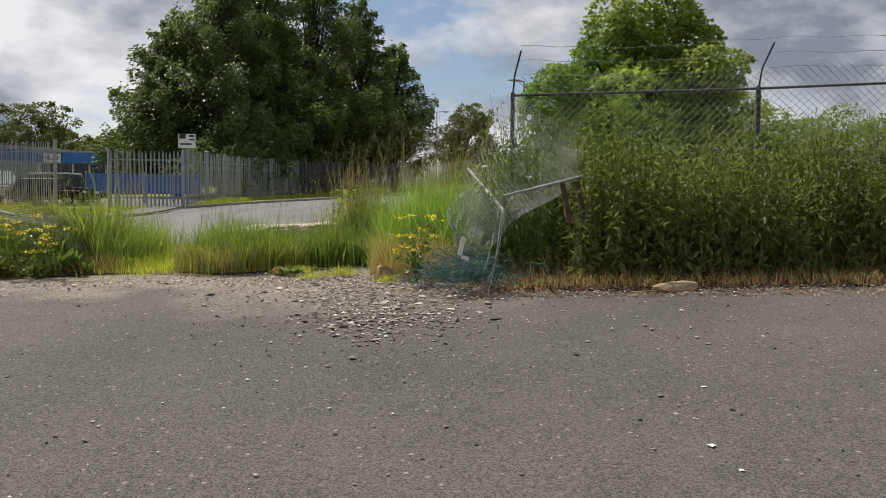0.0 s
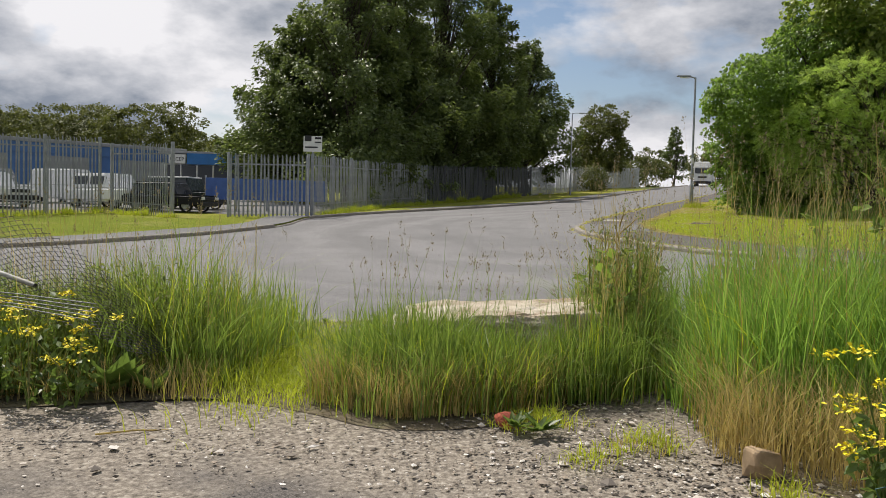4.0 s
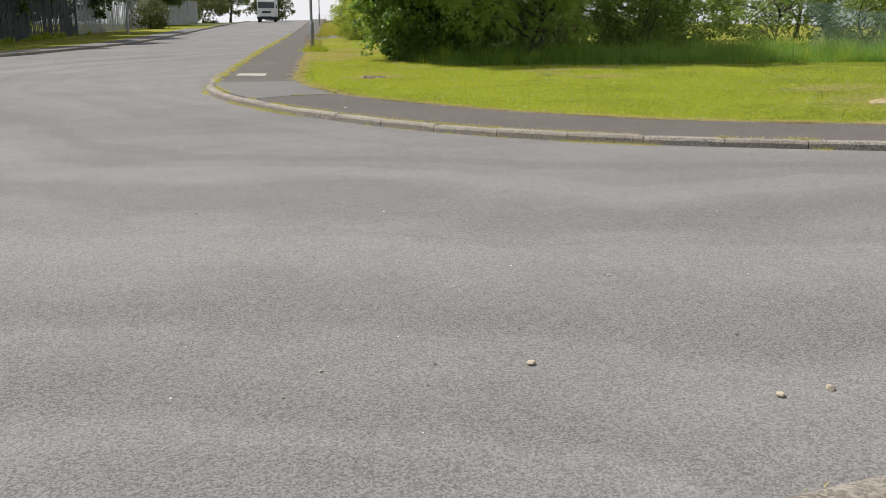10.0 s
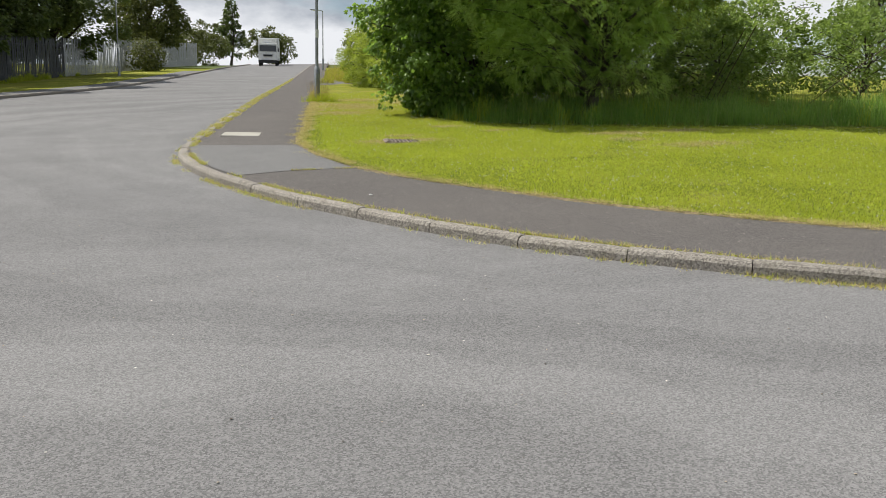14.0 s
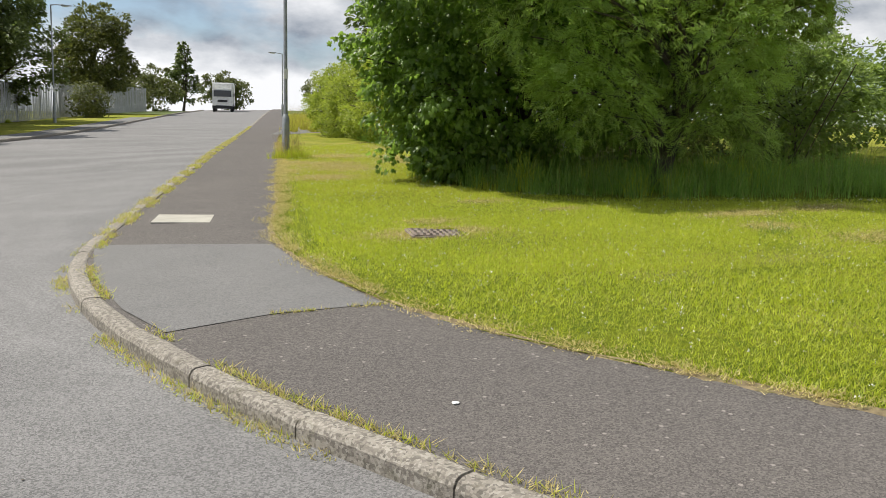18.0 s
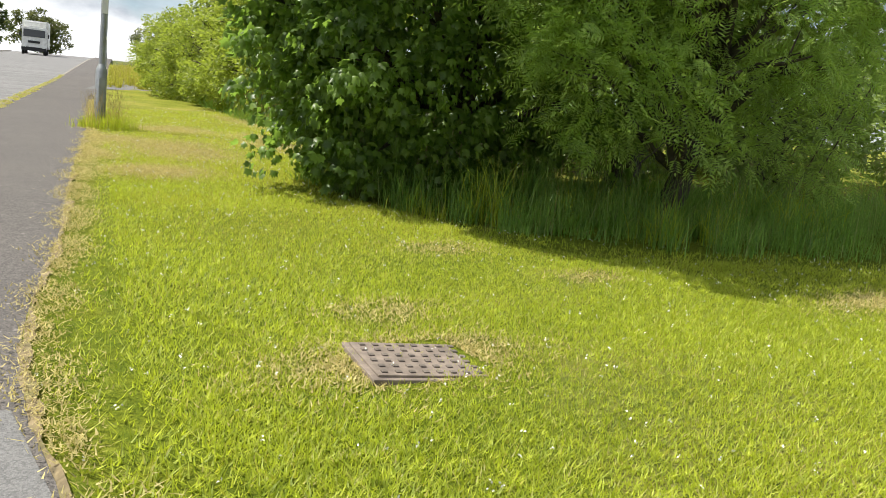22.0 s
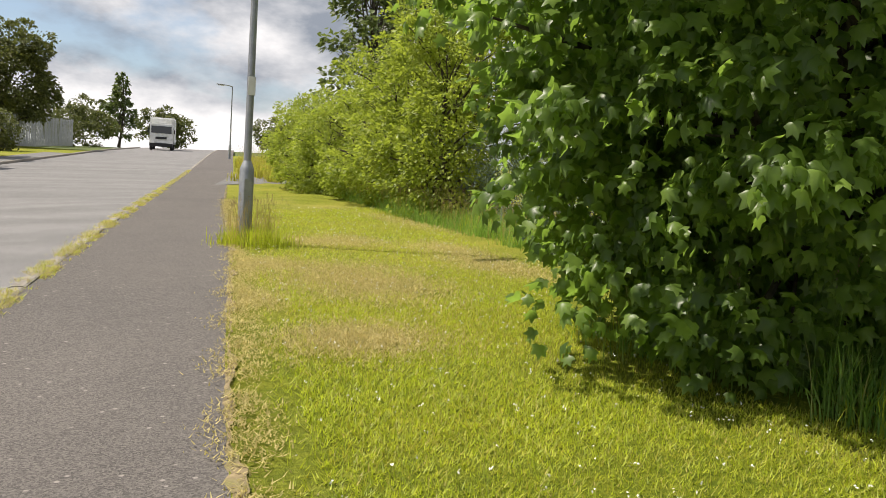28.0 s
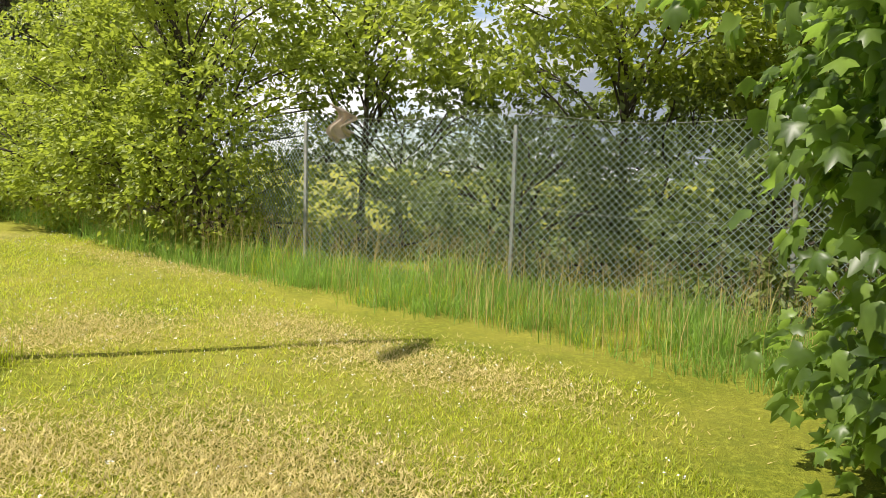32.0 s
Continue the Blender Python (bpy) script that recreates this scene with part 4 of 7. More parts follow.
# ---- hedge, bushes by the mesh fence ----
HEDGE = [((8.55, 44.4), 3.9), ((8.9, 46.4), 3.4), ((9.2, 48.8), 3.0), ((9.3, 51.2), 2.6), ((9.4, 53.6), 2.4), ((8.5, 42.9), 3.5), ((10.4, 56.0), 2.6), ((10.4, 47.5), 3.6)]
for k, ((x, y), h) in enumerate(HEDGE):
    z = g(x, y)
    bl = [(x, y, z + h * 0.45, 1.15, 1.3, h * 0.46), (x + 0.2, y + 0.3, z + h * 0.8, 0.9, 1.0, h * 0.28), (x - 0.4, y - 0.3, z + h * 0.3, 0.8, 0.9, h * 0.3)] + [(x + 1.0 * math.cos(q * 1.7 + k), y + 1.1 * math.sin(q * 1.7 + k), z + h * (0.15 + 0.13 * q), 0.5, 0.55, 0.36) for q in range(7)]
    tree("hawthorn_bush", (x, y, z), (x, y, z + h * 0.9), 0.06, bl, 13500, 0.088, OVAL, HAW, "yellow-green hawthorn bush growing through the fence", "bush", "hedge along the mesh fence",
         seed=40 + k, twigs=26, clump=0.30, per=55, inner=0.2, floor=lambda a, b: G(a, b) + 0.05)
for k, (x, y, h) in enumerate([(10.6, 42.6, 4.8), (10.4, 38.8, 4.4), (12.2, 36.6, 4.2)]):
    z = g(x, y)
    bl = [(x, y, z + h * 0.78, 1.5, 1.5, h * 0.17), (x + 1.0, y - 0.6, z + h * 0.62, 1.1, 1.2, h * 0.15), (x - 0.9, y + 0.7, z + h * 0.66, 1.2, 1.2, h * 0.17), (x - 0.3, y - 0.9, z + h * 0.58, 0.9, 0.9, h * 0.12)]
    tree("elder_tree", (x, y, z), (x, y, z + h * 0.8), 0.055, bl, 9000, 0.115, OVAL, HAW, "open elder tree with thin bare lower limbs", "tree", "elders behind the mesh fence",
         seed=50 + k, twigs=15, clump=0.34, per=42, inner=0.1)
for k, (x, y, h, w) in enumerate([(10.4, 41.6, 2.5, 1.4), (9.7, 39.3, 1.9, 1.0), (11.0, 37.9, 2.3, 1.3), (9.4, 36.6, 1.6, 0.9), (13.0, 42.0, 3.0, 1.8), (12.4, 39.8, 2.4, 1.4), (10.2, 34.9, 2.0, 1.1), (14.0, 37.0, 2.6, 1.6)]):
    z = g(x, y) - 0.2
    tree("shrub", (x, y, z), (x, y, z + h * 0.8), 0.03, [(x, y, z + h * 0.5, w, w, h * 0.5)], 4600, 0.10, OVAL, SHRUB, "leafy shrub behind the chain-link mesh", "shrub", "shrubs behind the mesh",
         seed=60 + k, twigs=16, clump=0.28, per=50)

# ---- trees to the east and far woods ----
tree("field_maple_tree", (22.6, 25.8, g(22.6, 25.8)), (22.6, 25.8, 9.6), 0.2,
     [(22.6, 25.8, 6.2, 2.9, 2.6, 3.0), (22.8, 25.8, 8.4, 2.2, 2.2, 2.0), (20.8, 26.6, 3.8, 1.4, 1.3, 1.6), (23.0, 24.6, 4.0, 2.0, 2.0, 1.8), (20.4, 27.0, 5.0, 0.9, 0.9, 0.8), (21.5, 25.8, 3.2, 1.6, 1.6, 1.2)], 34000, 0.145, OVAL, FIELDMAPLE,
     "broad leafy tree at the edge of the grass", seed=71, twigs=36, clump=0.6, per=110)
for k, (x, y, h, w) in enumerate([(28.0, 34.1, 5.7, 1.1), (27.6, 35.4, 4.7, 1.0), (28.4, 32.8, 4.7, 0.9), (28.6, 31.5, 4.2, 0.9), (27.0, 36.6, 4.8, 1.1), (30.5, 30.4, 3.6, 0.9), (25.0, 36.8, 4.4, 1.1), (22.5, 38.2, 4.4, 1.2), (29.4, 33.6, 4.2, 1.0)]):
    z = g(x, y)
    bl = [(x, y, z + h * 0.35, w, w, h * 0.3), (x, y, z + h * 0.62, w * 0.7, w * 0.7, h * 0.24), (x + 0.25, y, z + h * 0.86, w * 0.38, w * 0.38, h * 0.16)]
    tree("poplar_sapling", (x, y, z), (x + 0.2, y, z + h), 0.07, bl, 6500, 0.14, OVAL, POPLAR, "slender young poplar bending in the wind", "tree", "young poplars beyond the fence",
         seed=80 + k, twigs=26, boughs=(h, w * 1.7, 40, 0.08, 1.1, 0.5))
for k, (x, y, h, w) in enumerate([(14.5, 35.4, 2.6, 1.9), (17.2, 33.6, 2.4, 1.7), (19.5, 32.0, 2.2, 1.6), (12.4, 33.6, 2.0, 1.3), (22.4, 32.4, 2.6, 1.8), (17.2, 38.0, 3.2, 2.0), (24.6, 30.0, 2.4, 1.6), (13.4, 38.0, 2.8, 1.6)]):
    z = g(x, y)
    tree("willow_bush", (x, y, z), (x, y, z + h * 0.8), 0.04, [(x, y, z + h * 0.5, w, w * 0.8, h * 0.5), (x + 0.5, y, z + h * 0.8, w * 0.6, w * 0.6, h * 0.25)], 6500, 0.12, OVAL, POPLAR,
         "light green scrubby bush beyond the grass", "bush", "scrub beyond the fence", seed=90 + k, twigs=24, clump=0.34, per=50)
# bare saplings
for k, (x, y) in enumerate([(24.0, 33.0), (25.0, 32.4), (26.2, 33.2), (27.4, 32.2), (28.6, 33.0), (23.2, 33.8)]):
    r_ = np.random.default_rng(120 + k)
    z = g(x, y)
    root = empty("bare_sapling", pose(x, y, z), "thin leafless sapling in the scrub", "sapling", "bare saplings")
    ps = [np.array([(0, 0, 0), (0.05, 0, 1.6), (0.02, 0.05, 3.0 + 0.3 * k % 1)])]
    rs = [np.array([0.025, 0.018, 0.006])]
    for j in range(9):
        h = r_.uniform(1.0, 2.8)
        d = r_.normal(size=3) * 0.25
        ps.append(np.array([(0.03, 0, h), (0.03 + d[0] * 0.5, d[1] * 0.5, h + 0.25), (0.03 + d[0], d[1], h + 0.6)]))
        rs.append(np.array([0.008, 0.006, 0.003]))
    tubes("stem", ps, rs, BARK, root, 5)


def woods(name, places, label, seed, leaf=1.0, material=FARLEAF, per=900):
    r = np.random.default_rng(seed)
    P, Nn = [], []
    for x, y, h, w in places:
        z = g(x, y)
        bl = [(x, y, z + h * 0.5, w, w, h * 0.5)] + [(x + r.normal() * w * 0.5, y + r.normal() * w * 0.5, z + h * r.uniform(0.4, 0.85), w * 0.5, w * 0.5, h * 0.22) for _ in range(5)]
        p, n, _, _ = clump_points(bl, per, 0.6 + 0.8 * leaf, r, None, 60, 0.25)
        P.append(p)
        Nn.append(n)
    P, Nn = np.concatenate(P), np.concatenate(Nn)
    me = leaf_mesh(name, P, Nn, leaf * r.uniform(0.6, 1.3, len(P)), OVAL, material, 0.3, r)
    return tagged(part(name, me), label, "woods", kind="stuff")


r_ = random.Random(5)
woods("far_woods", [(-150 + k * 7.5 + r_.uniform(-3, 3), 170 + r_.uniform(-15, 25) - abs(k - 8) * 1.5, r_.uniform(9, 13), r_.uniform(6, 9)) for k in range(18)],
      "line of distant rounded green trees on the hill", 130, 0.8, FARLEAF, 3600)
woods("near_woods", [(-58, 96, 9, 6.5), (-49, 94, 9, 5.5), (-66, 100, 8.5, 7), (-38, 108, 6.2, 6.5), (-31, 106, 6.2, 6), (-25, 110, 6.8, 6), (-76, 98, 9, 7), (-18, 104, 8, 5)],
      "group of green trees behind the units", 131, 0.36, FARLEAF, 16000)
woods("road_end_trees", [(19.5, 140, 4.6, 2.2), (21.5, 142, 4.2, 2.2), (33, 136, 4.0, 2.6), (36, 138, 3.4, 2.4), (39, 136, 3.6, 2.6), (8.0, 128, 4.0, 2.4), (11.0, 136, 5.0, 2.6), (4.0, 122, 5.0, 2.6), (42, 134, 3.4, 2.4)],
      "small trees where the road crests", 132, 0.34, FARLEAF, 3200)
tree("pine_tree", (16.0, 150, g(16, 150)), (16.0, 150, g(16, 150) + 10), 0.16,
     [(16, 150, g(16, 150) + 4, 2.4, 2.4, 1.0), (15.6, 150, g(16, 150) + 6, 1.9, 1.9, 0.9), (16.3, 150, g(16, 150) + 8, 1.3, 1.3, 0.9), (16, 150, g(16, 150) + 9.6, 0.6, 0.6, 1.0)], 2600, 0.5, OVAL, DARKLEAF,
     "dark ragged conifer beside the road", seed=140, boughs=(10.0, 3.0, 40, 0.15, 0.8, 0.05))
for k, (x, y, h) in enumerate([(13.2, 58.5, 9.0), (15.6, 60.5, 9.6), (17.6, 62, 9.2)]):
    z = g(x, y)
    tree("birch_tree", (x, y, z), (x, y, z + h), 0.12, [(x, y, z + h * 0.45, 1.8, 1.8, h * 0.3), (x, y, z + h * 0.75, 1.3, 1.3, h * 0.22), (x - 1.0, y, z + h * 0.3, 1.4, 1.2, h * 0.12), (x + 0.4, y, z + h * 0.93, 0.6, 0.6, h * 0.1)],
         4600, 0.24, OVAL, DARKLEAF, "tall dark tree behind the hawthorn hedge", "tree", "trees behind the hedge", seed=145 + k, twigs=40, boughs=(h, 2.6, 46, 0.15, 0.7, 0.25))


# ---- palisade fence ----
def pale_mesh(h, seed):
    """One corrugated steel pale with a split, splayed top."""
    prof = [(-0.034, 0.0), (-0.018, 0.012), (0.0, 0.004), (0.018, 0.012), (0.034, 0.0)]
    rows = [(0.05, 1.0, 0.0), (h - 0.14, 1.0, 0.0), (h - 0.05, 0.75, 0.0), (h, 0.25, 0.03)]
    vs = [(x * s, y + lean, z) for z, s, lean in rows for x, y in prof]
    vs += [(x, y - 0.003, z) for x, y, z in vs]
    n = len(prof)
    fs = []
    for a in range(len(rows) - 1):
        for b in range(n - 1):
            i = a * n + b
            fs.append((i, i + 1, i + n + 1, i + n))
            j = i + len(rows) * n
            fs.append((j, j + n, j + n + 1, j + 1))
    return mesh_np("pale", np.array(vs), np.array(fs), STEEL)


PALE = [pale_mesh(2.38, 0), pale_mesh(2.40, 1), pale_mesh(2.36, 2)]


def palisade(name, a, b, label, single=True, spacing=0.155, bay=2.75, lean=0.0, first_post=True, height=2.38, steel=None):
    steel = steel or STEEL
    a, b = np.array(a, float), np.array(b, float)
    d = b - a
    ln = np.linalg.norm(d)
    yaw = math.degrees(math.atan2(d[1], d[0]))
    root = empty(name, pose(a[0], a[1], g(*a)), label, "fence", "palisade fence panels")
    off = np.array([a[0], a[1], g(*a)])
    r = random.Random(int(ln * 10))
    bays = max(1, round(ln / bay))
    for k in range(bays + 1):
        if k == 0 and not first_post:
            continue
        p = a + d * k / bays
        bm = box(0.075, 0.12, height + 0.05, 0.004)
        part("post", bm, steel, root, "", pose(p[0] - off[0], p[1] - off[1], g(*p) - off[2], 0, 0, yaw))
    nrm = np.array([-d[1], d[0]]) / ln
    for h in (0.45, height - 0.38):
        pts = np.array([(*(a + d * t + nrm * -0.03 - off[:2]), g(*(a + d * t)) - off[2] + h) for t in np.linspace(0, 1, bays + 1)])
        v = np.concatenate([pts + [0, 0, 0.025], pts - [0, 0, 0.025], pts + [*(nrm * 0.03), -0.025]])
        n = len(pts)
        i = np.arange(n - 1)
        f = np.concatenate([np.stack([i, i + 1, n + i + 1, n + i], 1), np.stack([n + i, n + i + 1, 2 * n + i + 1, 2 * n + i], 1)])
        part("rail", mesh_np("rail", v, f, steel), None, root)
    count = int(ln / spacing)
    joined = []
    for k in range(count):
        p = a + d * (k + 0.5) / count - nrm * 0.055
        m = pose(p[0] - off[0], p[1] - off[1], g(*p) - off[2] + r.uniform(-0.02, 0.02), r.gauss(0, 0.5) + lean, r.gauss(0, 0.6), yaw)
        if single:
            part("pale", PALE[k % 3], None, root, "", m @ Matrix.Diagonal((1, 1, height / 2.38, 1)))
        else:
            co = np.array([v.co[:] for v in PALE[0].vertices]) * [1.35, 1, 1]
            mm = np.array(m)
            joined.append(co @ mm[:3, :3].T + mm[:3, 3])
    if joined:
        fc = np.array([p.vertices[:] for p in PALE[0].polygons])
        nv = len(joined[0])
        ff = np.concatenate([fc + nv * k for k in range(len(joined))])
        tagged(part("pale", mesh_np("pale", np.concatenate(joined), ff, steel), None, root), kind="stuff")
    return root


palisade("palisade_fence", (-21.5, 29.0), (-19.0, 35.6), "tall galvanised palisade fence in front of parked vans", height=2.9)
palisade("palisade_gate", (-18.9, 36.3), (-15.2, 34.0), "open galvanised palisade gate leaf", bay=3.9, height=2.7)
palisade("palisade_gate", (-13.5, 35.0), (-10.95, 36.6), "closed palisade gate leaf of galvanised steel", bay=3.4)
palisade("palisade_fence", (-10.85, 36.8), (-11.0, 46.0), "grey steel palisade fence along the verge")
palisade("palisade_fence", (-11.0, 46.0), (-9.7, 56.0), "grey steel palisade fence along the verge", first_post=False)
# stretch below the trees: tree shade painted in through the darker steel
palisade("palisade_fence", (-9.7, 56.0), (-4.2, 74.0), "palisade fence under tall trees, its steel coloured darker for their shade", single=False, first_post=False, spacing=0.115, steel=SHADESTEEL)
palisade("palisade_fence", (-4.2, 74.0), (7.5, 114.0), "distant grey palisade fence", single=False, first_post=False, spacing=0.125, bay=4)

# sign board on the corner post
WHITE = plain("white_paint", (0.72, 0.72, 0.70), 0.55, 0, 0.08, 4, 0.0, (0.45, 0.43, 0.38))
BLACK = plain("black_paint", (0.02, 0.02, 0.022), 0.45, 0, 0.2, 6, 0)
BLUE = plain("blue_fascia", (0.03, 0.16, 0.42), 0.5, 0, 0.15, 2, 0)
BLUE_BOARD = plain("blue_board", (0.07, 0.14, 0.38), 0.6, 0, 0.2, 3, 0)
BLUE_CLAD = plain("blue_cladding", (0.09, 0.19, 0.42), 0.6, 0, 0.12, 1.5, 0)
GREYPAINT = plain("grey_cladding", (0.30, 0.31, 0.32), 0.6, 0, 0.12, 2, 0.0)
GLASS = Mat("dark_glass", 0.06, 0, 0.6).color((0.025, 0.03, 0.035)).m
RUBBER = plain("tyre_rubber", (0.022, 0.022, 0.022), 0.85, 0, 0.2, 20, 0.2)
LAMPGLASS = Mat("lamp_lens", 0.15, 0, 0.6).color((0.75, 0.75, 0.72)).m
sx, sy = -10.85, 36.9
sb = empty("sign_board", pose(sx, sy - 0.1, g(sx, sy) + 2.42, 0, 0, 8), "small weathered white notice board on the fence corner post", "sign")
part("board", box(0.72, 0.03, 0.60, 0.005, (0, 0, 0.1)), WHITE, sb)
part("bracket", box(0.05, 0.05, 0.5, 0.004, (0, 0.05, -0.35)), STEEL, sb)
for a, b, c, d in [(-0.18, 0.5, 0.26, 0.22), (0.2, 0.58, 0.24, 0.08), (0.2, 0.44, 0.24, 0.05), (-0.05, 0.24, 0.5, 0.06)]:
    part("mark", box(c, 0.006, d, 0, (a, -0.019, b)), BLACK, sb)


# ---- street lamps ----
def street_lamp(x, y, h, arm=1.1, toward=180.0, label="grey steel street lamp"):
    z = g(x, y) + 0.04
    root = empty("street_lamp", pose(x, y, z), label, "street lamp", "street lamps")
    a = np.linspace(0, 1.15, 3)
    tubes("base_section", [np.array([(0, 0, -0.05), (0, 0, 0.88), (0, 0, 0.92), (0, 0, 0.98)])], [np.array([0.085, 0.085, 0.07, 0.048])], STEEL, root, 14)
    lean = np.array([0.0, 0.0, 1.0])
    tubes("column", [np.array([(0, 0, 0.95), (0, 0, h * 0.55), (0, 0, h)])], [np.array([0.047, 0.042, 0.036])], STEEL, root, 12)
    an = radians(toward)
    dx, dy = math.cos(an), math.sin(an)
    tubes("arm", [np.array([(0, 0, h - 0.02), (dx * 0.2, dy * 0.2, h + 0.03), (dx * arm * 0.6, dy * arm * 0.6, h + 0.05)])], [np.array([0.036, 0.028, 0.026])], STEEL, root, 10)
    hd = box(0.56, 0.17, 0.08, 0.03)
    for v in hd.verts:
        if v.co.x > 0.1:
            v.co.y *= 0.7
            v.co.z = 0.05 + (v.co.z - 0.05) * 0.6
    head = part("lamp_head", hd, GREYPAINT, root, "", pose(dx * arm * 0.75, dy * arm * 0.75, h, 0, 0, toward))
    part("lens", box(0.36, 0.14, 0.035, 0.01, (-0.05, 0, -0.028)), LAMPGLASS, head)
    door = part("access_door", box(0.10, 0.012, 0.42, 0.004, (0, -0.085, 0.35)), STEEL, root)
    part("label_plate", box(0.09, 0.006, 0.22, 0.002, (0, -0.05, 1.75)), WHITE, root)
    return root


street_lamp(3.80, 39.95, 5.14, 0.62, 190)
street_lamp(-1.0, 74.5, 6.6, toward=10)
street_lamp(14.8, 85.2, 4.7, toward=190)


# ---- lorry ----
def wheel(parent, x, y, r, w, side):
    v, f = tube_np([np.array([(-w / 2, 0, 0), (-w / 2 + 0.03, 0, 0), (w / 2 - 0.03, 0, 0), (w / 2, 0, 0)])], [np.array([r * 0.86, r, r, r * 0.86])], 20)
    t = part("tyre", mesh_np("tyre", v, f, RUBBER, True), None, parent, "", pose(x, y, r))
    bm = bmesh.new()
    bmesh.ops.create_cone(bm, cap_ends=True, segments=18, radius1=r * 0.6, radius2=r * 0.5, depth=w * 0.9)
    bmesh.ops.rotate(bm, matrix=Matrix.Rotation(radians(90), 3, "Y"), verts=bm.verts)
    part("rim", bm, STEEL, t)
    return t


def lorry(x, y, yaw):
    root = empty("lorry", pose(x, y, g(x, y) - 0.04, 0, 0, yaw), "white box lorry parked facing down the road", "lorry")
    part("cargo_box", box(2.45, 6.2, 2.45, 0.03, (0, 4.6, 0.95)), WHITE, root)
    cab = box(2.3, 1.8, 2.15, 0.0, (0, 0.55, 0.55))
    for v in cab.verts:
        if v.co.z > 2 and v.co.y < 0:
            v.co.y += 0.22
    bmesh.ops.bevel(cab, geom=cab.edges[:], offset=0.07, segments=3, affect="EDGES")
    part("cab", cab, WHITE, root)
    part("windscreen", box(2.0, 0.03, 0.72, 0.01, (0, -0.27, 1.72), turn=Matrix.Rotation(radians(-7), 4, "X")), GLASS, root)
    part("grille", box(1.1, 0.05, 0.22, 0.01, (0, -0.36, 1.12)), BLACK, root)
    part("bumper", box(2.3, 0.16, 0.36, 0.03, (0, -0.34, 0.36)), BLACK, root)
    part("wind_deflector", box(2.0, 0.9, 0.55, 0.12, (0, 0.9, 2.7)), WHITE, root)
    for s in (-1, 1):
        part("headlight", box(0.34, 0.06, 0.2, 0.02, (s * 0.88, -0.40, 0.68)), LAMPGLASS, root)
        part("mirror", box(0.12, 0.1, 0.42, 0.02, (s * 1.3, -0.15, 1.7)), BLACK, root)
        part("door_window", box(0.03, 0.8, 0.6, 0.01, (s * 1.145, 0.35, 1.75)), GLASS, root)
        wheel(root, s * 1.0, 0.55, 0.44, 0.28, s)
        wheel(root, s * 1.0, 5.6, 0.44, 0.3, s)
    part("chassis", box(1.2, 7.2, 0.3, 0.02, (0, 3.6, 0.6)), BLACK, root)
    return root


lorry(15.0, 112.0, -12).scale = (0.9, 0.9, 0.92)


# ---- boulder and loose stones ----
rk = bmesh.new()
bmesh.ops.create_cube(rk, size=2)
bmesh.ops.subdivide_edges(rk, edges=rk.edges[:], cuts=26, use_grid_fill=True)
for v in rk.verts:
    q = v.co.lerp(v.co.normalized() * 1.25, 0.28)
    cut = 0.86 + 0.10 * noise.noise(q * 1.1)
    q.z = min(q.z, cut + 0.10 * q.x * 0.3)
    if q.x < -0.55:
        q.z -= (-0.55 - q.x) * 0.35
    k = 1 + 0.10 * noise.fractal(q * 1.4, 1.0, 2.0, 3) + 0.05 * noise.fractal(q * 5.0, 0.8, 2.0, 4) - 0.06 * max(0.0, noise.noise(Vector((q.x * 2, q.y * 2, q.z * 7))) - 0.15)
    v.co = Vector((q.x * 0.70 * k, q.y * 0.38 * k, q.z * 0.285 * k + 0.285))
tagged(part("boulder", rk, ROCK, None, "", pose(-1.41, 11.30, g(-1.41, 11.30) - 0.065, 2, -2, 4)), "large pale cream limestone boulder lying in long grass", "boulder")
tagged(part("stone_block", rock_bm((0.095, 0.08, 0.10), 8, 3, 0.06, 0.3), STONE, None, "", pose(-0.04, 9.42, g(-0.04, 9.42) - 0.01, 0, 0, 20)), "brown stone block at the yard edge", "stone")
tagged(part("flat_stone", rock_bm((0.24, 0.13, 0.055), 9, 3, 0.08, 0.4), STONE, None, "", pose(2.6, 8.42, g(2.6, 8.42) - 0.005, 0, 0, -8)), "flat sandy brown stone slab beside the nettles", "stone")
tagged(part("brick_lump", rock_bm((0.08, 0.06, 0.05), 10, 3, 0.12), plain("red_brick", (0.40, 0.10, 0.06), 0.9, 0, 0.3, 12, 0.3), None, "", pose(-1.25, 10.05, g(-1.25, 10.05) - 0.005)), "broken red brick lump in the weeds", "brick")
tagged(part("inspection_slab", box(0.62, 0.62, 0.05, 0.006), plain("pale_concrete", (0.38, 0.36, 0.31), 0.9, 0, 0.12, 6, 0.3), None, "", pose(0.40, 30.95, g(0.40, 30.95) - 0.003, 2.9, 0, -14)), "pale square concrete inspection slab set in the pavement", "slab")


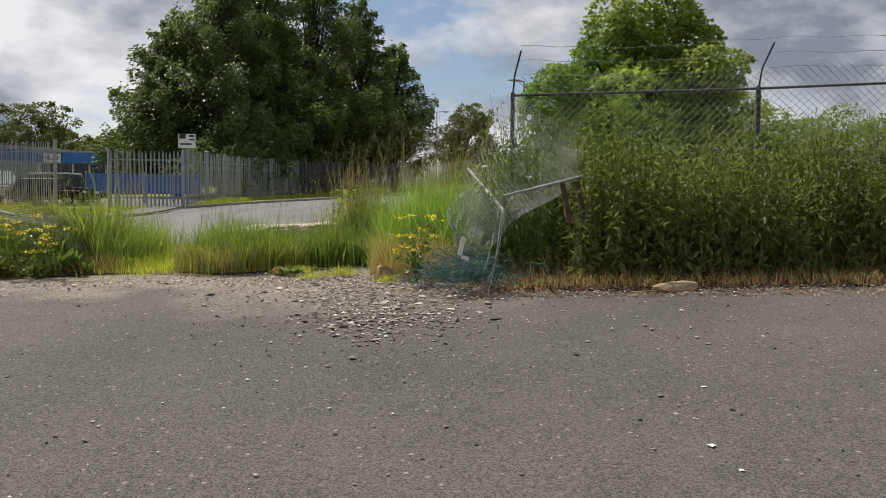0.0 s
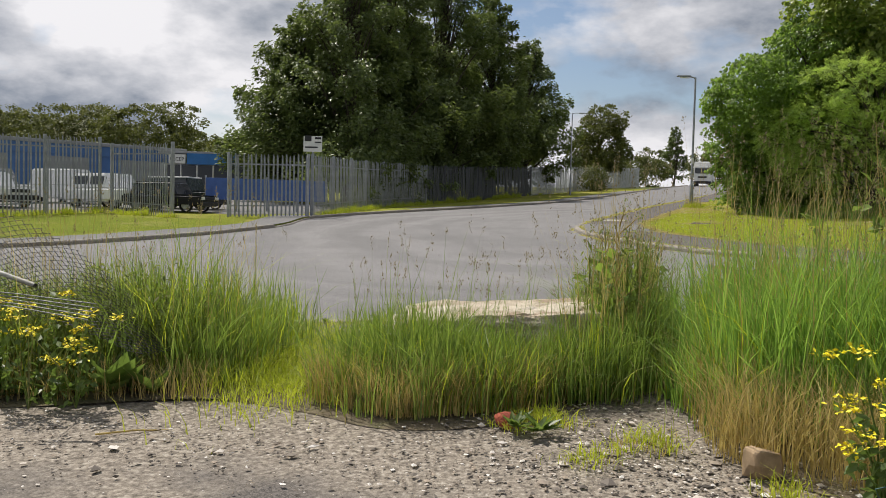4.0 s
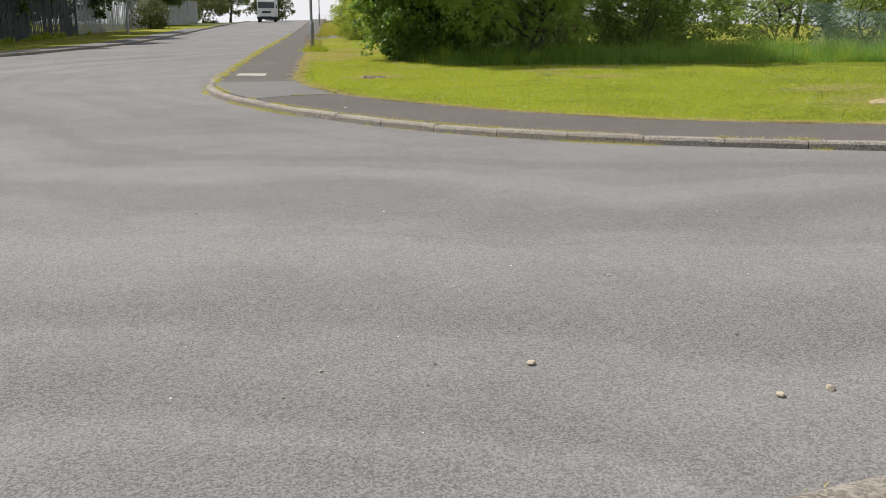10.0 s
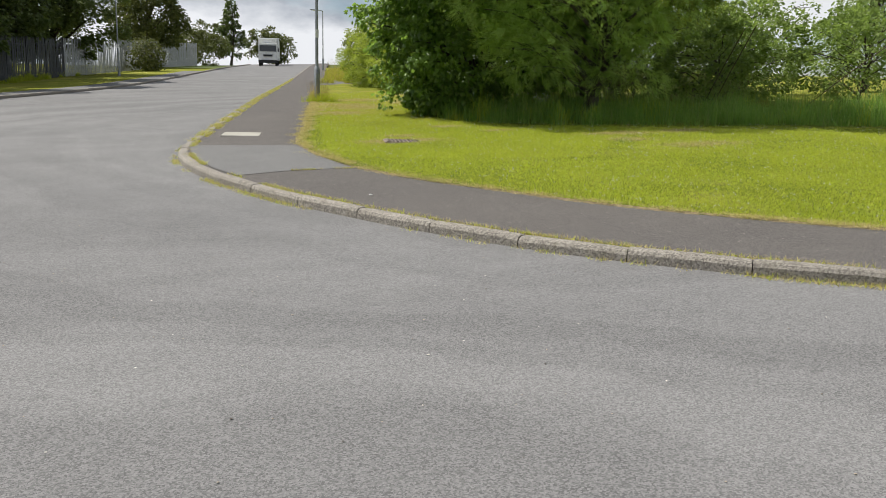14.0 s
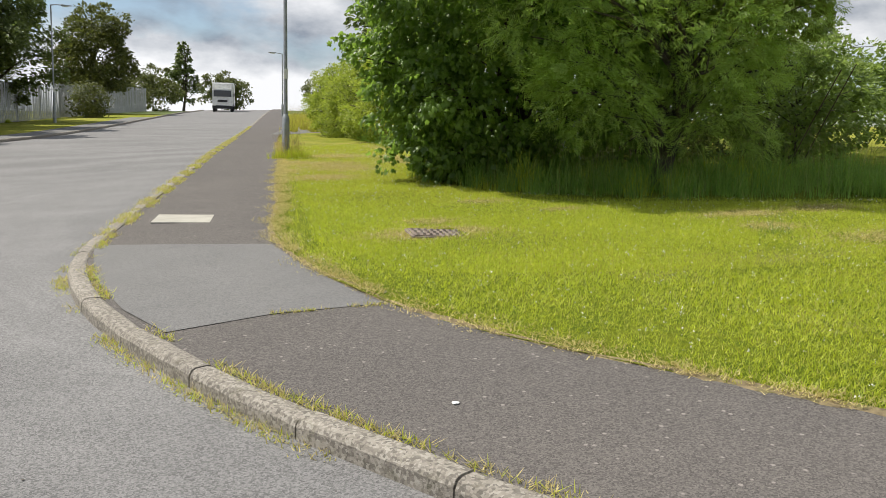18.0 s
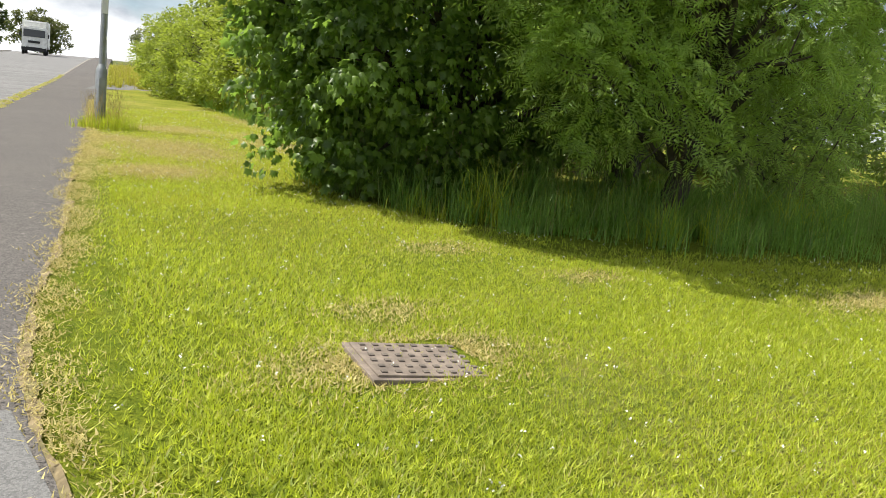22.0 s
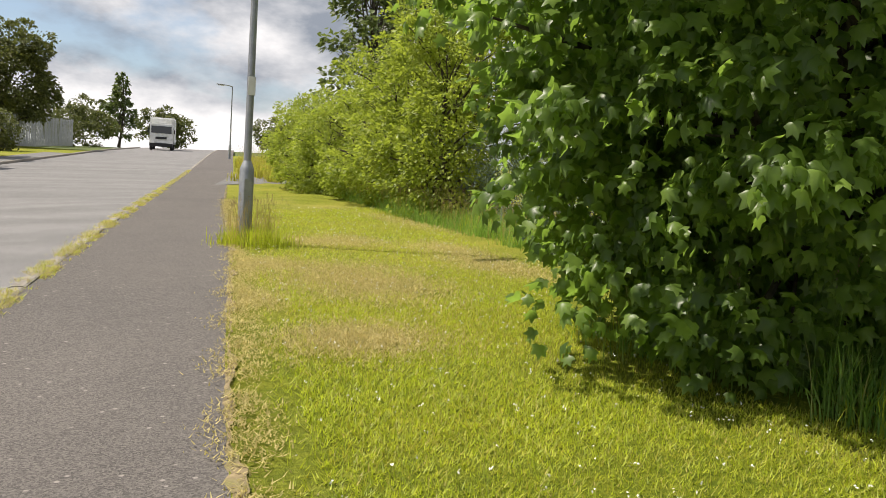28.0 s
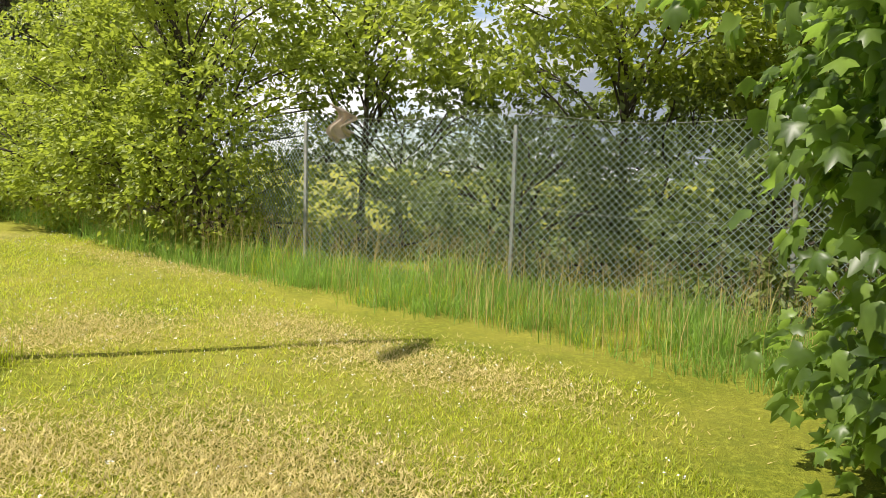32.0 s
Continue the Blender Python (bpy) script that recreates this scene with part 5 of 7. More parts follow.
# ---- chain-link mesh ----
def chainlink(name, place, length, height, w, radius, material, parent, seed=1, segs=6, torn=None, label=""):
    """Diamond wire mesh; place(s, h) gives the points for arrays of length s and height h."""
    vs, rs = [], []
    n = int((length + height) / w)
    slope = 1.0
    for fam in (1, -1):
        for k in range(n):
            s0 = -height + k * w if fam == 1 else k * w
            h = np.linspace(0, height, segs + 1)
            s = s0 + h * slope * fam
            ok = (s >= 0) & (s <= length)
            if torn is not None:
                ok &= ~torn(s, h)
            idx = np.where(ok)[0]
            if len(idx) < 2:
                continue
            cuts = np.split(idx, np.where(np.diff(idx) > 1)[0] + 1)
            for c in cuts:
                if len(c) > 1:
                    vs.append(place(s[c], h[c]) + (0.003 if fam == 1 else 0.0))
                    rs.append(np.full(len(c), radius))
    return tagged(tubes(name, vs, rs, material, parent, 3, label), kind="stuff")


def line_place(pts, lift=0.0, bow=0.0):
    """A mesh that hangs along a plan line."""
    pts = np.asarray(pts, float)
    d = np.concatenate([[0], np.cumsum(np.linalg.norm(np.diff(pts, axis=0), axis=1))])

    def place(s, h):
        x, y = np.interp(s, d, pts[:, 0]), np.interp(s, d, pts[:, 1])
        wob = bow * np.sin(s * 2.1) * np.sin(h * 1.6)
        return np.stack([x + wob, y + wob * 0.6, G(x, y) + lift + h + 0.02 * np.sin(s * 2.4) * h], 1)
    return place, d[-1]


# mesh fence beside the lamp, half overgrown
MF = [(9.6, 47.0), (8.5, 42.6), (8.12, 41.1), (8.35, 39.2), (8.55, 36.6), (8.65, 35.2)]
mf = empty("mesh_fence", pose(0, 0, 0), "sagging green-grey chain-link fence overgrown with shrubs", "fence")
pl, ln_ = line_place(MF, 0.05, 0.03)
chainlink("mesh", pl, ln_, 1.60, 0.070, 0.0034, GREENWIRE, mf, 2, 6)
for s in (0.02, 0.8, 1.62):
    q = pl(np.linspace(0, ln_, 50), np.full(50, s))
    tubes("line_wire", [q], [0.0018], MESHWIRE, mf, 4)
for s in np.arange(1.18, ln_, 2.45):
    q = pl(np.array([s]), np.array([0.0]))[0]
    part("post", box(0.035, 0.035, 1.66, 0.005), OLDWIRE, mf, "", pose(q[0] + 0.04, q[1], q[2] - 0.1, 0, 2 * math.sin(s), 10))
rag = bmesh.new()
bmesh.ops.create_grid(rag, x_segments=10, y_segments=12, size=0.5)
for v in rag.verts:
    v.co = Vector((v.co.x * 0.26 + 0.05 * math.sin(v.co.y * 7), 0.05 * math.sin(v.co.x * 12) + 0.04 * math.sin(v.co.y * 9), v.co.y * 0.42 * (1 - 0.5 * (v.co.x + 0.5))))
for f in rag.faces:
    f.smooth = True
tagged(part("rag", rag, plain("faded_cloth", (0.42, 0.35, 0.27), 0.95, 0, 0.2, 10, 0.2), None, "", pose(8.17, 40.6, g(8.17, 40.6) + 1.60, 0, 0, -80)), "faded torn cloth caught on the fence top", "cloth")

# collapsed mesh fence at the back of the grass
ef = empty("bent_mesh_fence", pose(0, 0, 0), "collapsed blue-grey chain-link fence leaning over long grass", "fence")


def e_place(s, h):
    x = 14.1 + s * 1.10
    y = 29.1 - s * 0.45 + 0.5 * (h / 1.5) ** 2
    return np.stack([x + 0.2 * np.sin(h * 2), y, G(x, y) + 0.15 + h * (0.82 - 0.05 * s) + 0.08 * np.sin(s * 3)], 1)


chainlink("mesh", e_place, 3.4, 1.45, 0.075, 0.0032, BLUEWIRE, ef, 3, 8)
tubes("top_wire", [e_place(np.linspace(0, 3.4, 14), np.full(14, 1.47))], [0.004], WIRE, ef, 6)
for a, b in [((11.2, 32.6, 0.0), (12.0, 32.2, 1.9)), ((11.4, 32.5, 0.0), (12.25, 32.1, 2.0)), ((12.6, 30.8, 0.2), (14.0, 30.0, 1.55))]:
    p = np.array([(a[0], a[1], g(a[0], a[1]) + a[2]), ((a[0] + b[0]) / 2, (a[1] + b[1]) / 2, g(a[0], a[1]) + (a[2] + b[2]) / 2 + 0.03), (b[0], b[1], g(b[0], b[1]) + b[2])])
    tubes("leaning_post", [p], [0.010], RUST, ef, 6)
pb = bmesh.new()
bmesh.ops.create_grid(pb, x_segments=8, y_segments=8, size=0.5)
for v in pb.verts:
    v.co = Vector((v.co.x * (0.32 - 0.28 * v.co.y), 0.07 * math.sin(v.co.y * 9 + v.co.x * 5), v.co.y * 0.6 + 0.1 * v.co.x))
for f in pb.faces:
    f.smooth = True
tagged(part("plastic_sheet", pb, plain("pale_plastic", (0.16, 0.27, 0.28), 0.5, 0, 0.15, 8, 0), None, "", pose(19.0, 27.1, g(19.0, 27.1) + 0.70, 0, 0, 70)), "pale blue plastic sheet caught in a bush", "plastic sheet")

# ---- yard fence with barbed wire, torn open ----
yf = empty("yard_fence", pose(0, 0, 0), "tall chain-link fence with barbed wire over nettles", "fence")
YF = np.array([(1.30, 10.5), (3.98, 10.3), (6.6, 9.6), (9.0, 9.0)])
pl2, ln2 = line_place(YF, 0.0, 0.015)
chainlink("mesh", pl2, ln2, 2.12, 0.085, 0.0026, MESHWIRE, yf, 4, 4, torn=lambda s, h: (s < 0.75) & (h < 1.9 - 0.9 * s))
RAILP = np.array([(x, y, g(x, y) + 1.92) for x, y in YF])
for k, (x, y) in enumerate(YF):
    z = g(x, y)
    post = part("post", box(0.045, 0.045, 2.0, 0.005), OLDSTEEL, yf, "", pose(x, y + 0.02, z - 0.05, 0, 0, 0))
    tubes("arm", [np.array([(0, 0, 1.95), (0.015, -0.06, 2.18), (0.07, -0.25, 2.42)])], [0.011], OLDSTEEL, post, 6)
tubes("top_rail", [RAILP + [0, 0.03, 0]], [0.016], OLDSTEEL, yf, 6)
for k, (dx, dy, h) in enumerate([(0.015, -0.04, 2.14), (0.04, -0.13, 2.28), (0.07, -0.23, 2.42)]):
    q = np.linspace(0, ln2, 60)
    d_ = np.concatenate([[0], np.cumsum(np.linalg.norm(np.diff(YF, axis=0), axis=1))])
    xs, ys = np.interp(q, d_, YF[:, 0]), np.interp(q, d_, YF[:, 1])
    p = np.stack([xs + dx, ys + dy, G(xs, ys) + h - 0.05 * np.sin(q / 2.7 * np.pi) ** 2 + 0.01 * np.sin(xs * 9 + k)], 1)
    w_ = tubes("barbed_wire", [p], [0.002], MESHWIRE, yf, 4)
    barb = []
    for s_ in np.arange(0.1, ln2, 0.13):
        c = np.array([np.interp(s_, q, p[:, i]) for i in range(3)])
        barb.append(np.array([c + [-0.01, -0.015, -0.012], c + [0.01, 0.015, 0.012]]))
        barb.append(np.array([c + [0.01, -0.012, 0.014], c + [-0.01, 0.012, -0.014]]))
    tagged(tubes("barbs", barb, [0.0013] * len(barb), MESHWIRE, w_, 3), kind="stuff")
# torn mesh hanging off the first post in a heap
hp = empty("torn_mesh", pose(0, 0, 0), "tangled torn chain-link mesh sagging off a post", "wire mesh")
HL = np.array([(0.80, 9.15, 0.42), (0.66, 9.45, 0.62), (0.78, 10.05, 1.08), (1.00, 10.3, 1.50), (1.28, 10.45, 1.93)])
HR = np.array([(1.20, 8.95, 0.55), (1.72, 8.85, 0.92), (1.95, 9.5, 1.22), (2.05, 10.1, 1.36), (2.15, 10.42, 1.52)])


def heap_place(s, h):
    u, v = np.clip(s / 1.6, 0, 1), np.clip(h / 2.1, 0, 1)
    t = np.linspace(0, 1, 5)
    a = np.stack([np.interp(v, t, HL[:, i]) for i in range(3)], 1)
    b = np.stack([np.interp(v, t, HR[:, i]) for i in range(3)], 1)
    p = a + (b - a) * u[:, None]
    sag = np.sin(np.pi * u) * (0.25 + 0.75 * np.sin(np.pi * v))
    p = p + np.stack([0.03 * np.sin(9 * v + 4 * u), -0.30 * sag + 0.05 * np.sin(11 * v + 5 * u), -0.10 * sag + 0.035 * np.sin(8 * u + 13 * v)], 1)
    p[:, 2] += G(p[:, 0], p[:, 1])
    return p


chainlink("mesh", heap_place, 1.6, 2.1, 0.066, 0.0021, HEAPWIRE, hp, 5, 30)


def heap2(s, h):
    a, b = s / 1.1 * 2 * np.pi, h / 0.7
    rr = 0.22 * np.sin(np.pi * np.clip(0.12 + 0.8 * b, 0, 1)) * (1 + 0.25 * np.sin(3 * a + 5 * b))
    x, y = 0.84 + rr * np.cos(a) * 1.1, 9.0 + rr * np.sin(a) * 0.8
    return np.stack([x, y, G(x, y) + 0.32 + 0.55 * b + 0.05 * np.sin(4 * a)], 1)


chainlink("mesh", heap2, 1.1, 0.7, 0.048, 0.0021, HEAPWIRE, hp, 6, 18)
TEALWIRE = plain("teal_coated_wire", (0.045, 0.115, 0.11), 0.5, 0.1, 0.2, 30, 0)
r_ = np.random.default_rng(33)
coils = []
for k in range(110):
    c = np.array([0.74 + r_.normal() * 0.21, 8.5 + r_.normal() * 0.17, 0])
    t = np.linspace(0, 6.5, 22)
    q = np.stack([c[0] + (0.05 + 0.08 * r_.random()) * np.cos(t + r_.random() * 6) + 0.035 * np.sin(4 * t + k), c[1] + 0.10 * np.sin(t) * r_.uniform(0.4, 1.2), np.abs(r_.normal()) * 0.13 + 0.05 + 0.05 * np.sin(t * 2.3 + k) + 0.05], 1)
    q[:, 2] += G(q[:, 0], q[:, 1])
    coils.append(q)
tagged(tubes("wire_coil", coils, [0.0024] * len(coils), TEALWIRE, hp, 4), "loose coil of green coated wire", kind="stuff")
for a, b, c in [((1.06, 8.55, 0.78), (1.00, 8.4, 0.5), (0.86, 8.28, 0.0)), ((1.10, 8.56, 0.76), (1.06, 8.38, 0.42), (0.90, 8.26, 0.0)), ((1.08, 8.57, 0.72), (1.02, 8.36, 0.3), (0.94, 8.22, 0.0))]:
    p = smooth_line(np.array([(q[0], q[1], g(q[0], q[1]) + q[2]) for q in (a, b, c)]), 2)
    tubes("loose_strand", [p], [0.005], OLDWIRE, hp, 5)
for a, b, rad_ in [((0.80, 10.05, 1.10), (1.14, 9.2, 0.68), 0.018), ((1.14, 9.2, 0.66), (1.10, 8.6, 0.86), 0.013), ((1.10, 8.6, 0.86), (1.84, 8.79, 1.02), 0.013)]:
    tubes("bent_pipe", [np.array([(a[0], a[1], g(a[0], a[1]) + a[2]), (b[0], b[1], g(b[0], b[1]) + b[2])])], [rad_], PALEPIPE, hp, 8)
for x, tip in ((1.68, 1.83), (1.85, 1.97)):
    part("stub_post", box(0.045, 0.045, 0.42, 0.005), RUST, hp, "", pose(tip - 0.1, 8.82, g(tip, 8.82) + 0.58, 0, -12, 0))
tag = part("tag", box(0.045, 0.006, 0.16, 0.002), WHITE, hp, "white plastic tag", pose(0.70, 8.32, g(0.70, 8.32) + 0.36, 8, 10, 20))
part("tab", box(0.075, 0.006, 0.035, 0.002), WHITE, tag, "", pose(0.05, -0.004, -0.03, 0, 12, 0))

# flattened mesh over the grass on the other side of the gap
lm = empty("fallen_mesh", pose(0, 0, 0), "fallen chain-link mesh draped over tall weeds", "wire mesh")


def fallen(s, h):
    u = np.clip(s / 3.9, 0, 1)
    x = -7.4 + s + 0.05 * np.sin(5 * h)
    y = 10.35 + 0.42 * h + 0.06 * np.sin(3 * s + 4 * h)
    low_, high_ = 0.95 - 0.70 * u ** 2, 1.75 - 1.45 * u ** 2.3
    z = G(x, y) + low_ + (high_ - low_) * h + 0.03 * np.sin(4 * s + 2 * h)
    return np.stack([x, y, z], 1)


chainlink("mesh", fallen, 3.9, 1.0, 0.062, 0.0021, OLDSTEEL, lm, 7, 14)
tubes("top_rail", [fallen(np.linspace(0, 3.0, 12), np.full(12, 0.35))], [0.017], PALEPIPE, lm, 7)
for k in range(5):
    p = np.array([(-6.5, 9.8, g(-6.5, 9.8) + 0.78 + 0.02 * k), (-4.3, 9.72, g(-4.3, 9.7) + 0.72 + 0.015 * k), (-3.55, 9.75 + 0.02 * k, g(-3.5, 9.75) + 0.60 + 0.02 * k)])
    tubes("loose_strand", [smooth_line(p, 2)], [0.003], MESHWIRE, lm, 5)
part("post", box(0.06, 0.06, 2.0, 0.005), RUST, lm, "", pose(-6.9, 10.05, g(-6.9, 10.05) - 0.05, 4, 0, 0))

# ---- wild plants round the gap ----
def tall_patch(name, poly, count, h, label, seed, seeds=0.020, mats=(TALL,), width=0.0085, lean=0.30, thatch=0.0, tuft_r=0.10):
    """Uneven rank grass: loose tufts of upright blades, some arching over, dead thatch low down, seed stalks above."""
    r = np.random.default_rng(seed)
    cx, cy = scatter(poly, max(4, count // 45), seed)
    tuft = r.uniform(0.45, 1.15, len(cx)) * (0.85 + 0.25 * np.sin(cx * 3.1 + seed) * np.sin(cy * 2.7))
    ring = [(math.cos(a_) * q_, math.sin(a_) * q_) for a_ in (0, 1.05, 2.1, 3.14, 4.2, 5.2) for q_ in (0.12, 0.28)]
    deep = sum(inside(np.asarray(poly, float), cx + dx, cy + dy).astype(float) for dx, dy in ring) / len(ring)
    tuft = tuft * (0.55 + 0.5 * deep)
    free = (np.abs(cx + 2.72) > 0.36) | (cy < 9) | (cy > 13)      # the trodden gap stays open
    cx, cy, tuft = cx[free], cy[free], tuft[free]
    k = r.integers(0, len(cx), count)
    ox, oy = r.normal(size=count) * tuft_r, r.normal(size=count) * tuft_r
    x, y = cx[k] + ox, cy[k] + oy
    face = np.arctan2(oy, ox) + r.normal(size=count) * 1.5
    hh = h * tuft[k] * (0.25 + 0.75 * r.random(count) ** 0.8 + 0.35 * r.random(count) ** 8)
    arch = r.random(count) < 0.30
    ln = lean * np.where(arch, r.uniform(1.6, 3.8, count), r.uniform(0.3, 1.4, count))
    root = empty(name, pose(0, 0, 0), label, "grass", kind="stuff")
    dead = r.random(count) < thatch
    hh = np.where(dead, hh * r.uniform(0.3, 0.6, count), hh)
    kinds = np.where(dead, 2, np.where(k % 12 == 0, 1, 0))
    for part_, mt in enumerate((mats[0], BLADE if mats[0] in (TALL, LONG) else mats[0], STRAW)):
        m_ = kinds == part_
        if m_.any():
            me, tip = blade_mesh("blades", x[m_], y[m_], hh[m_], r.uniform(0.5, 1.3, m_.sum()) * width, ln[m_], mt, seed + 1 + part_, segs=3, toward=face[m_])
            tagged(part("blades", me, None, root), kind="stuff")
    n = int(count * seeds)
    if n:
        x, y = scatter(poly, n, seed + 7)
        far_ = (np.abs(x + 2.72) > 0.5) | (y < 8) | (y > 13.2)
        x, y = x[far_], y[far_]
        me, tip = blade_mesh("stalks", x, y, h * r.uniform(0.9, 1.6, len(x)), 0.005, 0.2, STRAW if seed % 2 else TALL, seed + 3, segs=3)
        tagged(part("stalks", me, None, root), kind="stuff")
        tagged(part("seed_heads", seed_heads("seed_heads", tip, seed), None, root), kind="stuff")
    return root


GREEN_PATCHES = [
    ("grass_clump", [(-2.42, 10.5), (-1.85, 10.15), (-1.25, 10.38), (-0.8, 10.8), (-0.8, 11.0), (-2.0, 10.85), (-2.38, 10.9)], 15000, 0.66, "tall green grass clump in front of the boulder", 0.004, TALL, 0.22),
    ("grass_clump", [(-1.1, 10.6), (-0.65, 10.6), (-0.35, 11.2), (-0.3, 12.25), (-0.6, 12.35), (-0.75, 11.8), (-0.8, 11.1)], 12000, 0.92, "dense green grass beside the boulder end", 0.010, TALL, 0.08),
    ("grass_clump", [(-2.42, 10.6), (-2.12, 10.6), (-2.16, 11.9), (-2.4, 11.7)], 2400, 0.6, "green grass between the boulder and the trodden gap", 0.012, TALL, 0.1),
    ("grass_clump", [(-0.18, 10.4), (0.05, 10.0), (0.5, 9.8), (0.9, 9.55), (1.2, 9.6), (1.3, 10.4), (1.2, 11.9), (0.2, 12.2), (-0.12, 11.5)], 27000, 1.02, "tall bright green grass beside the torn fence", 0.012, LONG, 0.04),
    ("grass_clump", [(-1.9, 11.8), (-0.2, 11.75), (-0.2, 12.25), (-1.9, 12.3)], 3000, 0.5, "thin tall grass between the boulder and the pavement", 0.02, TALL, 0.1),
    ("grass_bank", [(-3.02, 10.68), (-3.1, 12.4), (-4.2, 12.1), (-6.5, 11.5), (-6.5, 10.35), (-4.4, 10.3), (-3.7, 10.5)], 26000, 0.82, "overgrown grass bank with weeds", 0.010, TALL, 0.12),
    ("grass_bank", [(-6.5, 10.3), (-6.5, 11.5), (-11, 10.2), (-11, 9.6)], 6750, 0.8, "overgrown grass bank with weeds", 0.02, TALL, 0.1),
    ("grass_bank", [(1.3, 9.6), (1.4, 11.7), (3, 11.3), (6, 9.9), (8, 9.5), (8, 9.4)], 9450, 0.8, "rank grass behind the nettles", 0.02, TALL, 0.1),
    ("grass_clump", [(-0.75, 11.7), (-0.05, 11.7), (-0.05, 12.4), (-0.5, 12.4)], 4860, 0.6, "dense green grass with docks at the pavement edge", 0.02, LONG, 0.0),
]
for k, (nm, poly, n, h, lab, sd_, mt, th) in enumerate(GREEN_PATCHES):
    tall_patch(nm, poly, n, h * 1.08, lab, 200 + k * 11, sd_, (mt,), 0.0085, 0.27, th)
for k, (x, y, w, n) in enumerate([(-1.10, 10.08, 0.20, 700), (-0.57, 9.72, 0.13, 320), (-0.80, 9.5, 0.10, 180), (-0.02, 9.1, 0.10, 160)]):
    tall_patch("grass_tuft", [(x - w, y - w * 0.6), (x + w, y - w * 0.6), (x + w, y + w * 0.6), (x - w, y + w * 0.6)], n, 0.19, "small grass tuft in the rubble", 310 + k, 0.0, (BLADE,), 0.006, 0.6, 0.25, 0.06)
# greener short grass in the gap
r_ = np.random.default_rng(301)
x, y = -2.74 + r_.normal(size=9000) * 0.24, 11.35 + r_.normal(size=9000) * 0.55
me, _ = blade_mesh("gap_grass", x, y, rng.uniform(0.05, 0.22, len(x)) * np.clip(0.45 + np.abs(x + 2.72) * 2.2, 0.3, 1.3), 0.006, 0.8, BLADE, 302)
tagged(part("gap_grass", me), "short trodden green grass in the gap", "grass", kind="stuff")
# dry straw along the edges
for k, (poly, n, h) in enumerate([([(-2.5, 10.35), (-1.87, 10.0), (-1.2, 10.25), (-0.8, 10.7), (-0.95, 10.85), (-1.9, 10.35), (-2.5, 10.6)], 2200, 0.32), ([(-0.28, 10.5), (-0.22, 9.55), (0.4, 9.15), (0.8, 9.25), (0.55, 9.75), (0.05, 10.15), (-0.1, 10.7)], 1600, 0.46),
                                  ([(0.5, 8.5), (8, 8.35), (8, 8.95), (1.0, 8.95)], 3800, 0.12), ([(-7, 9.75), (-3.1, 10.25), (-3.1, 10.55), (-7, 10.2)], 1500, 0.26)]):
    x, y = scatter(poly, n, 320 + k)
    me, _ = blade_mesh("dry_grass", x, y, h * rng.uniform(0.4, 1.25, len(x)), 0.005, 0.55, STRAW, 330 + k, segs=3)
    tagged(part("dry_grass", me), "bleached dry grass at the yard edge", "grass", kind="stuff")


def nettle_bed(name, poly, count, h, label, seed, material=NETTLE, leaf=0.10, per=17):
    r = np.random.default_rng(seed)
    x, y = scatter(poly, count, seed)
    hh = h * r.uniform(0.6, 1.1, len(x)) * (0.92 + 0.10 * np.sin(x * 2.3 + y) + 0.06 * np.sin(x * 6.1))
    z = G(x, y)
    lean = r.normal(size=(len(x), 2)) * 0.10
    root = empty(name, pose(0, 0, 0), label, "nettles", kind="stuff")
    paths = [np.array([(a, b, c), (a + l[0] * q * 0.5, b + l[1] * q * 0.5, c + q * 0.5), (a + l[0] * q, b + l[1] * q, c + q)]) for a, b, c, q, l in zip(x, y, z, hh, lean)]
    tagged(tubes("stems", paths, [np.array([0.004, 0.003, 0.0015])] * len(paths), material, root, 3), kind="stuff")
    u = np.tile(np.linspace(0.05, 1.0, per), len(x))
    k = np.repeat(np.arange(len(x)), per)
    pos = np.stack([x[k] + lean[k, 0] * hh[k] * u, y[k] + lean[k, 1] * hh[k] * u, z[k] + hh[k] * u], 1) + r.normal(size=(len(k), 3)) * [0.03, 0.03, 0.015]
    nrm = r.normal(size=pos.shape) * 0.4 + [0, -0.15, 0.8]
    ang = r.uniform(0, 6.28, len(k))
    out = np.stack([np.cos(ang), np.sin(ang), 0 * ang], 1)
    tagged(part("leaves", leaf_mesh("leaves", pos, nrm, leaf * (1.2 - 0.65 * u) * r.uniform(0.7, 1.3, len(k)), LANCE, material, 0.9, r, out), None, root), kind="stuff")
    return root


nettle_bed("nettle_bed", [(1.75, 8.85), (8.2, 8.75), (8.2, 9.9), (4, 10.4), (1.5, 10.6), (1.9, 9.6)], 2700, 1.5, "dense bed of tall green nettles along the fence", 350, NETTLE, 0.105, 22)
nettle_bed("bramble_patch", [(0.9, 9.3), (1.7, 9.3), (1.9, 11.0), (1.1, 11.2)], 170, 1.7, "leafy green weeds behind the torn mesh", 351, DOCK, 0.13, 14)
nettle_bed("weed_patch", [(-0.85, 11.0), (-0.6, 10.95), (-0.3, 11.6), (-0.25, 12.3), (-0.6, 12.35)], 90, 1.05, "leafy seeding weeds beside the boulder", 353, NETTLE, 0.085, 16)
nettle_bed("weed_patch", [(-7, 10.1), (-4.0, 10.35), (-3.25, 10.75), (-3.3, 11.2), (-7, 10.9)], 900, 0.72, "leafy weeds on the grass bank", 352, NETTLE, 0.09, 9)


